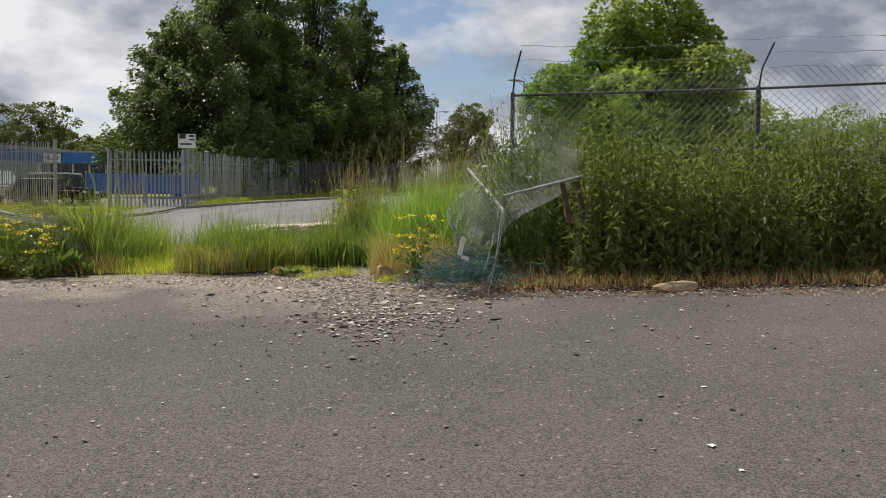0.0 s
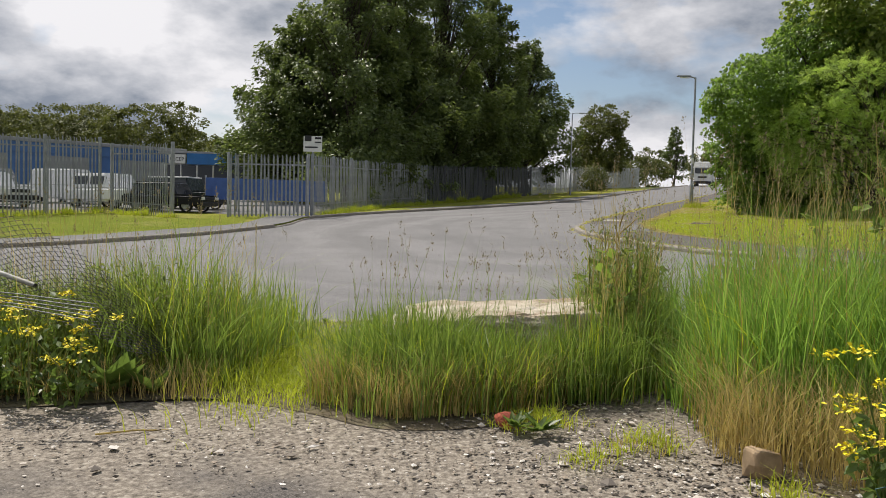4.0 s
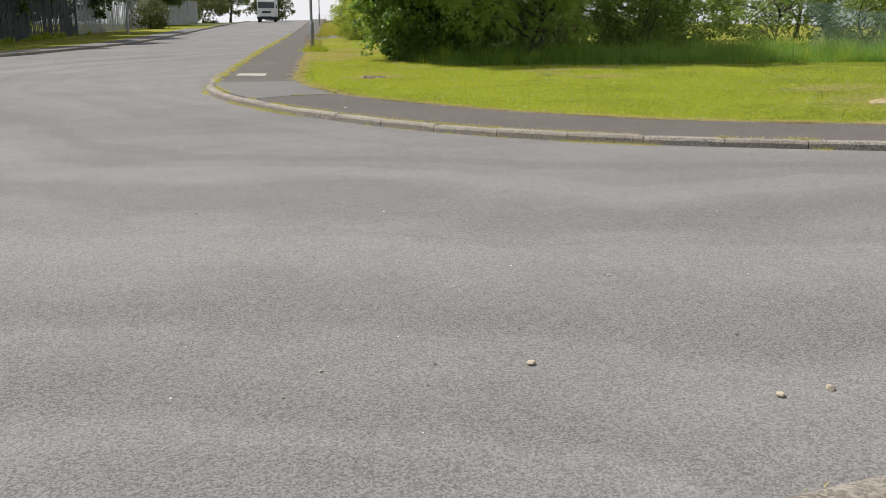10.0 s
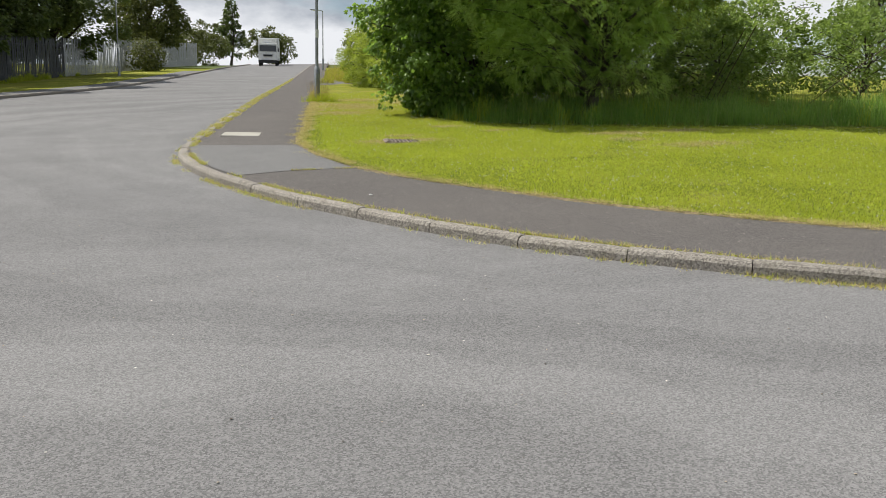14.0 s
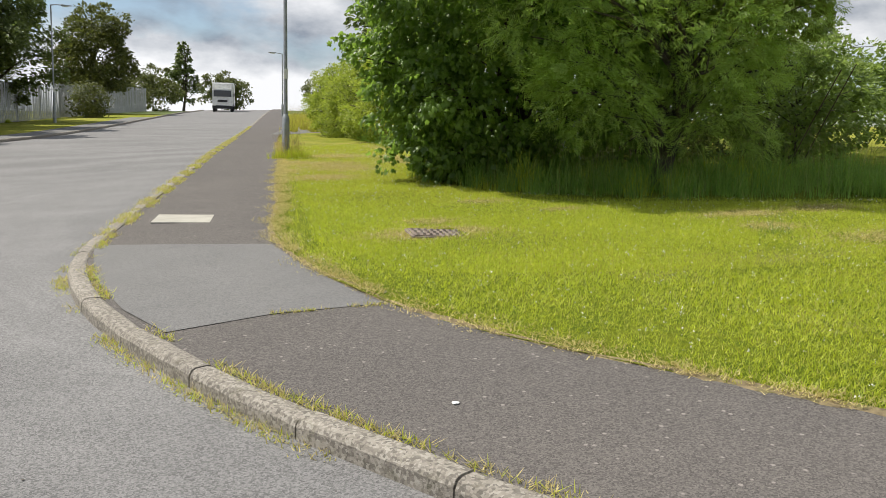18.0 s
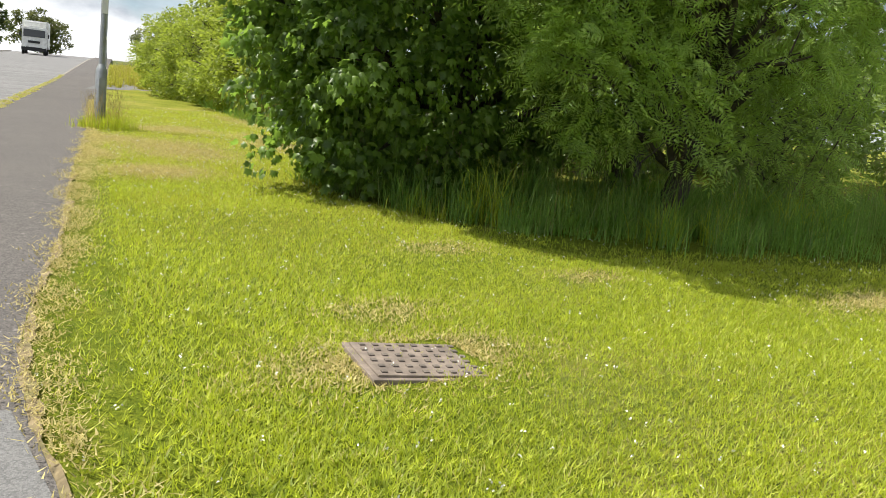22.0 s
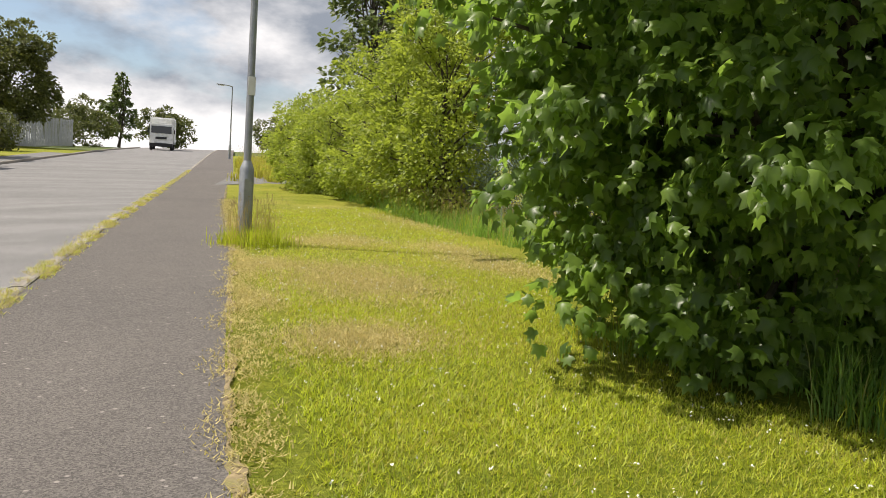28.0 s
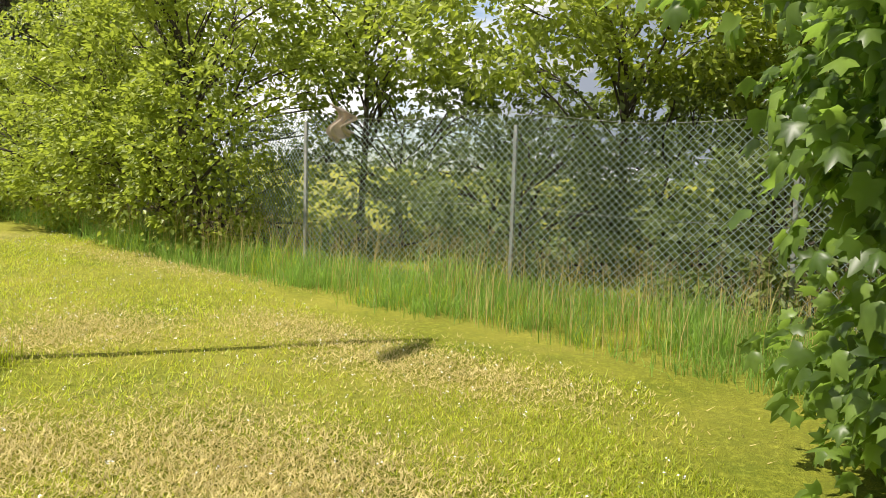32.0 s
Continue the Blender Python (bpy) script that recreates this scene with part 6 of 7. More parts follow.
def dock(x, y, seed, s=0.3, n=16, label="broad-leaved dock plant at the yard edge"):
    r = np.random.default_rng(seed)
    root = empty("dock_plant", pose(x, y, g(x, y) + 0.03), label, "weed", "weeds in the gap")
    a = r.uniform(0, 6.28, n)
    tv, tf = OVAL
    pos = np.zeros((n, 3))
    d = np.stack([np.cos(a), np.sin(a), r.uniform(0.2, 1.4, n)], 1)
    d = unit(d)
    nn = unit(np.cross(d, np.cross([0, 0, 1.0], d) + 1e-6))
    wd = np.cross(nn, d)
    sz = s * r.uniform(0.6, 1.2, n)[:, None, None]
    v = pos[:, None] + sz * (tv[None, :, 0:1] * d[:, None] + 0.7 * tv[None, :, 1:2] * wd[:, None] + tv[None, :, 2:3] * nn[:, None])
    part("leaves", mesh_np("leaves", v.reshape(-1, 3), (tf[None] + (np.arange(n) * 4)[:, None, None]).reshape(-1, 3), DOCK), None, root)
    return root


for k, (x, y, s) in enumerate([(-3.75, 10.35, 0.36), (-3.5, 10.4, 0.3), (-4.1, 10.3, 0.32), (-4.45, 10.2, 0.26), (-1.07, 9.9, 0.14), (-1.2, 9.95, 0.12), (0.9, 10.2, 0.4), (1.2, 10.6, 0.45)]):
    dock(x, y, 360 + k, s)


def ragwort(x, y, h, n, seed):
    r = np.random.default_rng(seed)
    root = empty("ragwort", pose(x, y, g(x, y) + 0.03), "ragwort plant with bright yellow flower heads", "flower", "yellow ragwort")
    paths, heads = [], []
    for k in range(n):
        e = np.array([r.normal() * 0.14, r.normal() * 0.10, h * r.uniform(0.5, 1.05)])
        paths.append(np.array([(0, 0, 0), e * [0.3, 0.3, 0.5], e]))
        heads.append(e)
    tagged(tubes("stalk", paths, [np.array([0.005, 0.004, 0.002])] * n, TALL, root, 4), kind="stuff")
    fl = np.repeat(np.array(heads), 30, 0) + r.normal(size=(n * 30, 3)) * [0.026, 0.026, 0.009]
    tagged(part("flower_head", leaf_mesh("flower_head", fl, r.normal(size=fl.shape) * 0.4 + [0, 0, 1], 0.026, OVAL, YELLOW, 0.0, r), None, root), kind="stuff")
    lp = np.repeat(np.array(heads), 9, 0) * r.uniform(0.1, 0.9, (n * 9, 1)) + r.normal(size=(n * 9, 3)) * 0.03
    part("leaves", leaf_mesh("leaves", lp, r.normal(size=lp.shape) + [0, 0, 0.6], 0.06, OVAL, DOCK, 0.5, r), None, root)


ragwort(0.30, 8.95, 0.62, 13, 371)
for k, (x, y, h) in enumerate([(-4.05, 9.95, 0.68), (-3.78, 10.0, 0.66), (-4.35, 10.1, 0.7), (-4.7, 10.0, 0.7), (-3.95, 10.05, 0.5)]):
    ragwort(x, y, h, 6, 375 + k)

# taller single weed and cow-parsley heads
for k, (x, y, h) in enumerate([(-0.65, 11.1, 1.15), (-0.5, 11.3, 0.95), (-0.7, 12.0, 1.0), (-0.35, 12.1, 0.85), (1.0, 11.2, 1.7), (1.25, 11.0, 1.6), (0.75, 11.6, 1.35)]):
    r_ = np.random.default_rng(390 + k)
    root = empty("tall_weed", pose(x, y, g(x, y)), "tall seeding weed stem above the grass", "weed", "weeds in the gap")
    ps = [np.array([(0, 0, 0), (0.03, 0.0, h * 0.5), (0.05 * r_.normal(), 0.03, h)])]
    hd = []
    for j in range(12):
        u = 0.45 + 0.55 * j / 12
        e = np.array([0.03 + r_.normal() * 0.045, r_.normal() * 0.045, h * u + 0.07])
        ps.append(np.array([(0.03, 0, h * u * 0.95), e]))
        hd.append(e)
    tubes("stem", ps, [np.linspace(0.005, 0.002, len(p)) for p in ps], STRAW, root, 4)
    q = np.repeat(np.array(hd), 14, 0) + r_.normal(size=(len(hd) * 14, 3)) * [0.012, 0.012, 0.026]
    tagged(part("seed_spray", leaf_mesh("seed_spray", q, r_.normal(size=q.shape), 0.02, OVAL, GREENSEED, 0, r_), None, root), kind="stuff")
    q = np.stack([r_.normal(size=40) * 0.05, r_.normal(size=40) * 0.05, r_.uniform(0.1, h * 0.8, 40)], 1)
    part("leaves", leaf_mesh("leaves", q, r_.normal(size=q.shape) + [0, 0, 0.5], 0.11, OVAL, TALL, 0.5, r_), None, root)


# fallen brown leaves at the foot of the nettles
r_ = np.random.default_rng(398)
x, y = r_.uniform(0.95, 8.0, 3600), 8.52 + np.abs(r_.normal(size=3600)) * 0.22 + 0.06 * np.sin(np.arange(3600))
LITTER = leaf_mat("brown_leaf_litter", (0.10, 0.05, 0.03), (0.30, 0.17, 0.09), 0.8, 0.1, tuft=6.0)
pos = np.stack([x, y, G(x, y) + 0.012 + 0.03 * r_.random(len(x))], 1)
tagged(part("leaf_litter", leaf_mesh("leaf_litter", pos, r_.normal(size=pos.shape) * 0.35 + [0, 0, 1], 0.05, OVAL, LITTER, 0.2, r_)), "reddish brown leaf litter at the foot of the nettles", "leaf litter", kind="stuff")


# ---- stones and litter on the yard ----
def stones(name, x, y, size, label, seed, dz=0.0, material=GRAVEL, flat=0.42):
    r = np.random.default_rng(seed)
    co = np.array([(1, 0, 0.1), (0.1, 1, 0), (-1, 0.1, 0), (0, -1, -0.1), (0.2, 0.1, 1), (0, 0, -1)])
    fc = np.array([(0, 1, 4), (1, 2, 4), (2, 3, 4), (3, 0, 4), (1, 0, 5), (2, 1, 5), (3, 2, 5), (0, 3, 5)])
    n = len(x)
    sc = size[:, None, None] * r.uniform(0.6, 1.4, (n, 1, 3)) * [1, 1, flat]
    jig = 1 + r.normal(size=(n, len(co), 1)) * 0.22
    v = co[None] * jig * sc
    a = r.uniform(0, 6.28, n)
    c, s = np.cos(a)[:, None], np.sin(a)[:, None]
    vx, vy = v[..., 0] * c - v[..., 1] * s, v[..., 0] * s + v[..., 1] * c
    v = np.stack([vx + x[:, None], vy + y[:, None], v[..., 2] + (G(x, y) + dz + size * 0.25)[:, None]], -1)
    f = fc[None] + (np.arange(n) * len(co))[:, None, None]
    return tagged(part(name, mesh_np(name, v.reshape(-1, 3), f.reshape(-1, 3), material)), label, "gravel", kind="stuff")


r_ = np.random.default_rng(400)
x, y = scatter([(-7, 2.0), (8, 2.0), (8, 8.6), (0.9, 8.6), (-0.3, 10.6), (-1.3, 10.0), (-7, 9.8)], 9500, 401)
k = r_.random(len(x)) < np.clip((y - 1) / 9, 0.12, 1)
x, y = x[k], y[k]
stones("yard_stones", x, y, np.minimum(0.003 + r_.exponential(0.0036, len(x)), 0.02), "scattered small stones on the tarmac", 402, 0.004)
x, y = np.concatenate([r_.normal(-0.35, 0.8, 7500), r_.uniform(-5.2, 7.5, 5500)]), np.concatenate([r_.normal(9.1, 0.75, 7500), r_.normal(8.6, 0.28, 5500)])
y = np.where(x < -0.5, y + 0.9, y)
k = (y < 10.9) & (np.abs(x) < 7)
x, y = x[k], y[k]
stones("rubble_stones", x, y, np.minimum(0.003 + r_.exponential(0.0036, len(x)), 0.026), "broken rubble at the edge of the yard", 403, 0.01)
x, y = scatter([(-3, 14), (4, 16), (1, 24), (-2.5, 27), (-8, 26), (-8, 15)], 700, 404)
stones("road_grit", x, y, rng.uniform(0.003, 0.009, len(x)), "loose grit on the road", 405, -0.042)
for k, (x, y) in enumerate([(-0.91, 15.1), (-0.13, 14.43), (0.1, 14.4)]):
    tagged(part("pebble", rock_bm((0.024, 0.02, 0.014), 30 + k, 2, 0.1), ROCK, None, "", pose(x, y, g(x, y) - 0.047, 0, 0, 40 * k)), "small pale pebble lying on the road", "pebble", "pebbles on the road")

# ---- lawn grass ----
LG_FRONT = smooth_line([(4.5, 34.6), (4.55, 33.0), (5.1, 31.75), (5.7, 30.9), (6.9, 30.1), (8.5, 29.65), (10.5, 29.1), (13.0, 28.1), (16.5, 27.1), (19.5, 26.4)])
lg_poly = np.concatenate([LG_FRONT, [(21, 28.6), (17, 30.2), (13, 31.0), (10.5, 32.3), (8, 33.0), (6.3, 34.5)]])
lawn_near = [(1.05, 29.2), (1.05, 27.8), (1.25, 26.5), (1.6, 25.6), (2.06, 24.8), (2.9, 23.45), (3.77, 22.4), (4.87, 21.35), (6.2, 20.45), (9, 19.4), (14, 26.5), (10.4, 29.0), (8.4, 29.6), (5.6, 30.9), (4.5, 33), (5.2, 35.4), (6.5, 36.5), (6.5, 38.5), (7.3, 42),
             (8.2, 46), (4.9, 44.8), (3.9, 40.3), (3.3, 37.6), (2.4, 34.1), (1.9, 32)]
DEADSPOTS = [(4.05, 37.0, 0.75, 1.2, 9500), (2.9, 29.7, 0.45, 0.25, 450), (4.2, 31.0, 0.4, 0.25, 350), (4.8, 30.0, 0.35, 0.2, 220), (6.8, 28.8, 0.5, 0.25, 260), (5.2, 40.0, 0.5, 0.7, 1500), (6.1, 39.0, 0.4, 0.9, 1400), (2.9, 36.4, 0.3, 0.5, 1300), (3.2, 34.9, 0.55, 0.5, 4800), (3.4, 38.2, 0.5, 0.5, 2200), (6.25, 28.05, 0.45, 0.3, 700), (2.6, 29.0, 0.65, 0.32, 3000), (7.0, 27.2, 0.9, 0.35, 1200), (5.9, 37.6, 0.5, 1.2, 3200),
             (8.0, 28.9, 0.6, 0.3, 700), (6.5, 28.9, 0.7, 0.25, 900), (9.6, 23.8, 1.2, 0.5, 1500), (4.6, 40.0, 0.5, 0.6, 1200), (7.2, 42.5, 0.4, 2.0, 1500), (10.0, 22.0, 2.4, 0.9, 6000)]


def bare(x, y):
    """How dead the turf is at a place, 0 to 1."""
    d = np.zeros(len(x))
    wob = 0.25 * np.sin(x * 7 + y * 3) + 0.2 * np.sin(y * 9 - x * 5)
    for cx, cy, rx, ry, _ in DEADSPOTS:
        d = np.maximum(d, 1.15 + wob - ((x - cx) / rx) ** 2 - ((y - cy) / ry) ** 2)
    return np.clip(d, 0, 0.92)


def patchy(x, y):
    return 0.5 + 0.25 * np.sin(x * 1.3 + 0.7 * y) * np.sin(y * 0.9 - 0.4 * x) + 0.25 * np.sin(x * 3.1 - y * 2.2) * np.sin(y * 2.7 + x)


for k, (poly, n, h0, h1) in enumerate([(lawn_near, 130000, 0.025, 0.065), ([(1.4, 29.2), (1.6, 27.4), (4.5, 26.5), (6.5, 28.5), (5, 31), (4.6, 33.5), (5.3, 35.5), (6.0, 37.2), (3.6, 37.8), (2.4, 33.6)], 150000, 0.018, 0.055), ([(1.6, 25.6), (2.06, 24.8), (2.9, 23.45), (3.77, 22.4), (4.87, 21.35), (6.5, 21.2), (9, 23.5), (11, 27.5), (8.2, 29.4), (5.8, 30.4), (3.4, 30.5), (1.1, 28.5)], 150000, 0.02, 0.06)]):
    x, y = scatter(poly, n, 410 + k)
    rim = resample(NORTH_INNER, 0.25)
    rim = rim[(rim[:, 0] < 16) & (rim[:, 1] < 50)].astype(np.float32)
    gap_ = np.concatenate([np.sqrt(((np.stack([x[i:i + 8000], y[i:i + 8000]], 1).astype(np.float32)[:, None] - rim[None]) ** 2).sum(2).min(1)) for i in range(0, len(x), 8000)])
    live = (rng.random(len(x)) > bare(x, y)) & (gap_ > 0.13 + 0.05 * np.sin(y * 6 + x * 4) + 0.03 * rng.normal(size=len(x)))
    x, y = x[live], y[live]
    dry = rng.random(len(x)) < np.clip((y - 29.5) / 8, 0.05, 0.4) * np.clip(1.6 * patchy(x, y) - 0.2, 0, 1)
    for mk, mt, lb in ((~dry, BLADE, "short mown green grass blades on the verge"), (dry, DRYBLADE, "short yellowing grass blades on the verge")):
        me, _ = blade_mesh("lawn_blades", x[mk], y[mk], rng.uniform(h0, h1, mk.sum()), 0.0085, 0.8, mt, 412 + k, 0.03, 1)
        tagged(part("lawn_blades", me), lb, "grass", kind="stuff")
# bare dry border where the grass meets the pavement
r_ = np.random.default_rng(419)
bl_ = resample(NORTH_INNER, 0.07)
bl_ = bl_[(bl_[:, 0] < 14) & (bl_[:, 1] < 54)]
wv = 0.5 + 0.5 * np.sin(bl_[:, 0] * 5.3 + bl_[:, 1] * 4.7) * np.sin(bl_[:, 1] * 2.1 + 1)
mid_ = offset_line(bl_, 0.5)[4]
into = 1 if inside(pave_outline, mid_[:1], mid_[1:])[0] else -1
a_, b_ = offset_line(bl_, into * (0.0 + 0.05 * r_.random(len(bl_)) * wv)[:, None]), offset_line(bl_, -into * (0.005 + 0.05 * wv ** 2 + 0.03 * r_.random(len(bl_)))[:, None])
v = np.concatenate([np.column_stack([p, G(p[:, 0], p[:, 1]) + h]) for p, h in ((a_, 0.033), (b_, 0.050))])
i = np.arange(len(bl_) - 1)
DRYSOIL = plain("dry_border_soil", (0.20, 0.155, 0.085), 0.95, 0, 0.5, 18, 0.6, (0.17, 0.18, 0.04))
tagged(part("dry_border", mesh_np("dry_border", v, np.stack([i, i + 1, i + 1 + len(bl_), i + len(bl_)], 1), DRYSOIL)), "bare dry soil border beside the pavement", "soil", kind="structure")
# dry edge along the pavement, and bare dry patches
x, y, hh = [], [], []
ed = resample(NORTH_INNER, 0.05)
ed = ed[(ed[:, 0] < 9) & (ed[:, 1] < 48)]
r_ = np.random.default_rng(420)
for _ in range(80):
    keep_ = np.sin(ed[:, 0] * 7.3 + ed[:, 1] * 4.1) + np.sin(ed[:, 1] * 11.0) + r_.normal(size=len(ed)) > -0.5
    o = ed + [0.03, 0] + r_.normal(size=ed.shape) * (0.05 + 0.05 * np.sin(ed[:, :1] * 3.1 + ed[:, 1:] * 2.3) ** 2)
    x.append(o[keep_, 0] + 0.05)
    y.append(o[keep_, 1])
x, y = np.concatenate(x), np.concatenate(y)
me, _ = blade_mesh("dry_edge", x, y, rng.uniform(0.008, 0.032, len(x)), 0.008, 1.3, DEAD, 421, 0.052, 1)
tagged(part("dry_edge", me), "dry yellow grass fringe along the pavement", "grass", kind="stuff")
x, y = [], []
for cx, cy, rx, ry, n in DEADSPOTS:
    n = int(n * 1.9)
    x.append(cx + r_.normal(size=n) * rx * 0.55)
    y.append(cy + r_.normal(size=n) * ry * 0.55)
x, y = np.concatenate(x), np.concatenate(y)
k = (x > np.interp(y, NORTH_INNER[:, 1], NORTH_INNER[:, 0]) + 0.06) & ((np.abs(x - 2.63) > 0.29) | (np.abs(y - 28.97) > 0.24))
x, y = x[k], y[k]
me, _ = blade_mesh("dead_grass", x, y, rng.uniform(0.014, 0.036, len(x)), 0.009, 1.2, DEAD, 424, 0.046, 1)
tagged(part("dead_grass", me), "straw coloured dead grass patches", "grass", kind="stuff")
# clover flowers
x, y = scatter(lawn_near, 2600, 430)
pos = np.stack([x, y, G(x, y) + 0.085], 1)
pos = np.repeat(pos, 3, 0) + rng.normal(size=(len(pos) * 3, 3)) * 0.005
tagged(part("clover_flowers", leaf_mesh("clover_flowers", pos, rng.normal(size=pos.shape) + [0, 0, 1.2], 0.014, OVAL, WHITE_FLOWER, 0)), "small white clover flowers in the grass", "flowers", kind="stuff")
# long grass under the trees and along the fences
tall_patch("long_grass", lg_poly, 40000, 0.62, "long green grass under the roadside trees", 440, 0.03, (LONG,), width=0.010, lean=0.32)
tall_patch("long_grass", [(6.9, 35.4), (7.0, 37.4), (7.1, 39.0), (7.35, 42.0), (8.1, 46), (8.9, 50), (10.2, 50), (9.3, 46), (8.4, 42), (8.35, 39.7), (8.6, 36.6), (8.4, 35.3)], 26000, 0.46, "pale green long grass at the foot of the mesh fence", 445, 0.05,
           (LONG,), 0.007, 0.45)
tall_patch("grass_tuft", [(3.55, 39.45), (4.1, 39.5), (4.15, 40.1), (3.55, 40.1)], 1500, 0.40, "long grass tuft round the lamp foot", 447, 0.1, (BLADE,))
tall_patch("grass_tuft", [(5.85, 27.6), (6.1, 27.6), (6.1, 27.85), (5.85, 27.85)], 130, 0.24, "single longer grass tuft in the lawn", 448, 0.1)
tall_patch("verge_grass", [(8.2, 58), (10.0, 64), (14, 80), (18, 80), (13, 62), (10.5, 57)], 9000, 0.75, "rough tall grass beside the far pavement", 449, 0.1, (DRYBLADE,), 0.02)
tall_patch("fence_grass", [(-10.9, 37.3), (-10.8, 46), (-9.3, 56), (-8.6, 56), (-10.1, 46), (-10.3, 38)], 5200, 0.38, "unmown grass at the foot of the palisade", 450, 0.05, (BLADE,), 0.014)
tall_patch("fence_grass", [(-21.6, 28.8), (-19.0, 35.3), (-18.7, 35.9), (-15.0, 33.8), (-14.9, 33.2), (-18.6, 34.8), (-21.1, 28.8)], 3600, 0.40, "unmown grass at the foot of the palisade", 451, 0.05, (BLADE,), 0.014)
tall_patch("fence_grass", [(-9.3, 56), (-3.9, 76), (-3.2, 76), (-8.5, 56)], 4000, 0.5, "unmown grass under the trees", 452, 0.0, (BLADE,), 0.025)

# moss and weeds along the kerbs: in the gutter, over the stones, behind them
def fringe(line, keep, n, sd, dz, seed, dens=0.1, tall=1.0):
    r = np.random.default_rng(seed)
    q = resample(line, 0.03)
    q = q[keep(q)]
    den = np.sin(q[:, 0] * 5.1 + q[:, 1] * 3.3) + 0.7 * np.sin(q[:, 0] * 13 + q[:, 1] * 9 + seed) + 0.4 * r.normal(size=len(q)) > dens
    q = np.repeat(q[den], n, 0)
    o = q + r.normal(size=q.shape) * sd
    k = r.random(len(o)) < 0.66
    for m_, mt, nm, lab in ((k, DEAD, "kerb_grass", "dry grass in the kerb joints"), (~k, BLADE, "kerb_weeds", "green weeds along the kerb")):
        me, _ = blade_mesh(nm, o[m_, 0], o[m_, 1], tall * r.uniform(0.012, 0.05, m_.sum()), 0.007, 1.0, mt, seed + 1, dz, 1)
        tagged(part(nm, me), lab, "grass", kind="stuff")


fringe(offset_line(NORTH_KERB, GUTTER * 0.105), lambda p: (p[:, 0] < 5) & (p[:, 1] < 33), 14, 0.035, -0.045, 461, 0.25, 1.2)
fringe(NORTH_KERB, lambda p: (p[:, 1] > 30) & (p[:, 1] < 66), 15, 0.045, 0.053, 463, -0.3)
fringe(offset_line(NORTH_KERB, GUTTER * -0.095), lambda p: (p[:, 0] < 5) & (p[:, 1] < 66), 16, 0.03, 0.036, 465, 0.15, 1.2)
fringe(offset_line(SOUTH_KERB, -0.12), lambda p: (p[:, 0] > -4) & (p[:, 0] < 3), 16, 0.05, 0.012, 467, 0.0, 1.3)
fringe(offset_line(SOUTH_KERB, 0.09), lambda p: (p[:, 0] > -4) & (p[:, 0] < 3), 8, 0.03, -0.045, 469, 0.3, 1.0)
fringe(np.array([(1.15, 26.58), (0.8, 26.6), (0.4, 26.62)]), lambda p: p[:, 0] > -9, 12, 0.02, 0.04, 471, -0.6, 0.8)
for k, (x, y, s) in enumerate([(-1.72, 13.85, 0.09), (-1.45, 13.9, 0.1), (-2.35, 13.65, 0.09), (-0.95, 13.55, 0.11), (-0.7, 13.5, 0.12), (-2.75, 13.25, 0.11), (-1.05, 13.5, 0.08), (-0.3, 13.5, 0.09), (-3.2, 13.0, 0.1)]):
    dock(x, float(np.interp(x, SOUTH_KERB[:, 0], SOUTH_KERB[:, 1])) - 0.09, 470 + k, s * 0.6, 14, "small green weed growing out of the kerb")

# buried access cover in the lawn
cv = empty("access_cover", pose(2.63, 28.97, g(2.63, 28.97) + 0.018, 3, 2, -12), "worn stone-grey access cover sunk in the grass", "access cover")
COVER = plain("cover_concrete", (0.20, 0.16, 0.13), 0.92, 0, 0.3, 14, 0.5)
part("frame", box(0.60, 0.50, 0.030, 0.006), COVER, cv)
part("plate", box(0.54, 0.44, 0.012, 0.004, (0, 0, 0.029)), COVER, cv)
STUD = plain("cover_stud", (0.145, 0.12, 0.10), 0.92, 0, 0.3, 14, 0.5)
for i in range(8):
    for j in range(6):
        part("stud", box(0.028, 0.028, 0.008, 0.003, (-0.231 + i * 0.066 + (j % 2) * 0.012, -0.18 + j * 0.072, 0.040)), STUD, cv)
tagged(sheet("bare_soil", [(10.6 + (2.1 + 0.5 * math.sin(a * 0.9) + 0.25 * math.sin(a * 2.1)) * math.cos(a * 0.2618), 21.5 + (0.8 + 0.22 * math.sin(a * 1.7)) * math.sin(a * 0.2618)) for a in range(24)], 0.052, 0.4, plain("sandy_soil", (0.40, 0.32, 0.22), 0.95, 0, 0.2, 3, 0.5)), "bare sandy ground in the verge", "soil", kind="structure")
tagged(sheet("side_drive", [(6.9, 55.0), (7.4, 56.6), (10.0, 64.5), (12.5, 64), (11.0, 57.4), (9.2, 56.6)], 0.045, 0.8, PATCH), "worn tarmac side entrance", "driveway", kind="structure")
tagged(sheet("west_drive", [(-13.8, 36.4), (-19, 38.6), (-24, 34), (-34, 38), (-40, 60), (-30, 68), (-20, 56), (-12.6, 48), (-11.6, 38.0)], 0.052, 1.0, PATCH), "tarmac entrance to the units", "driveway", kind="structure")


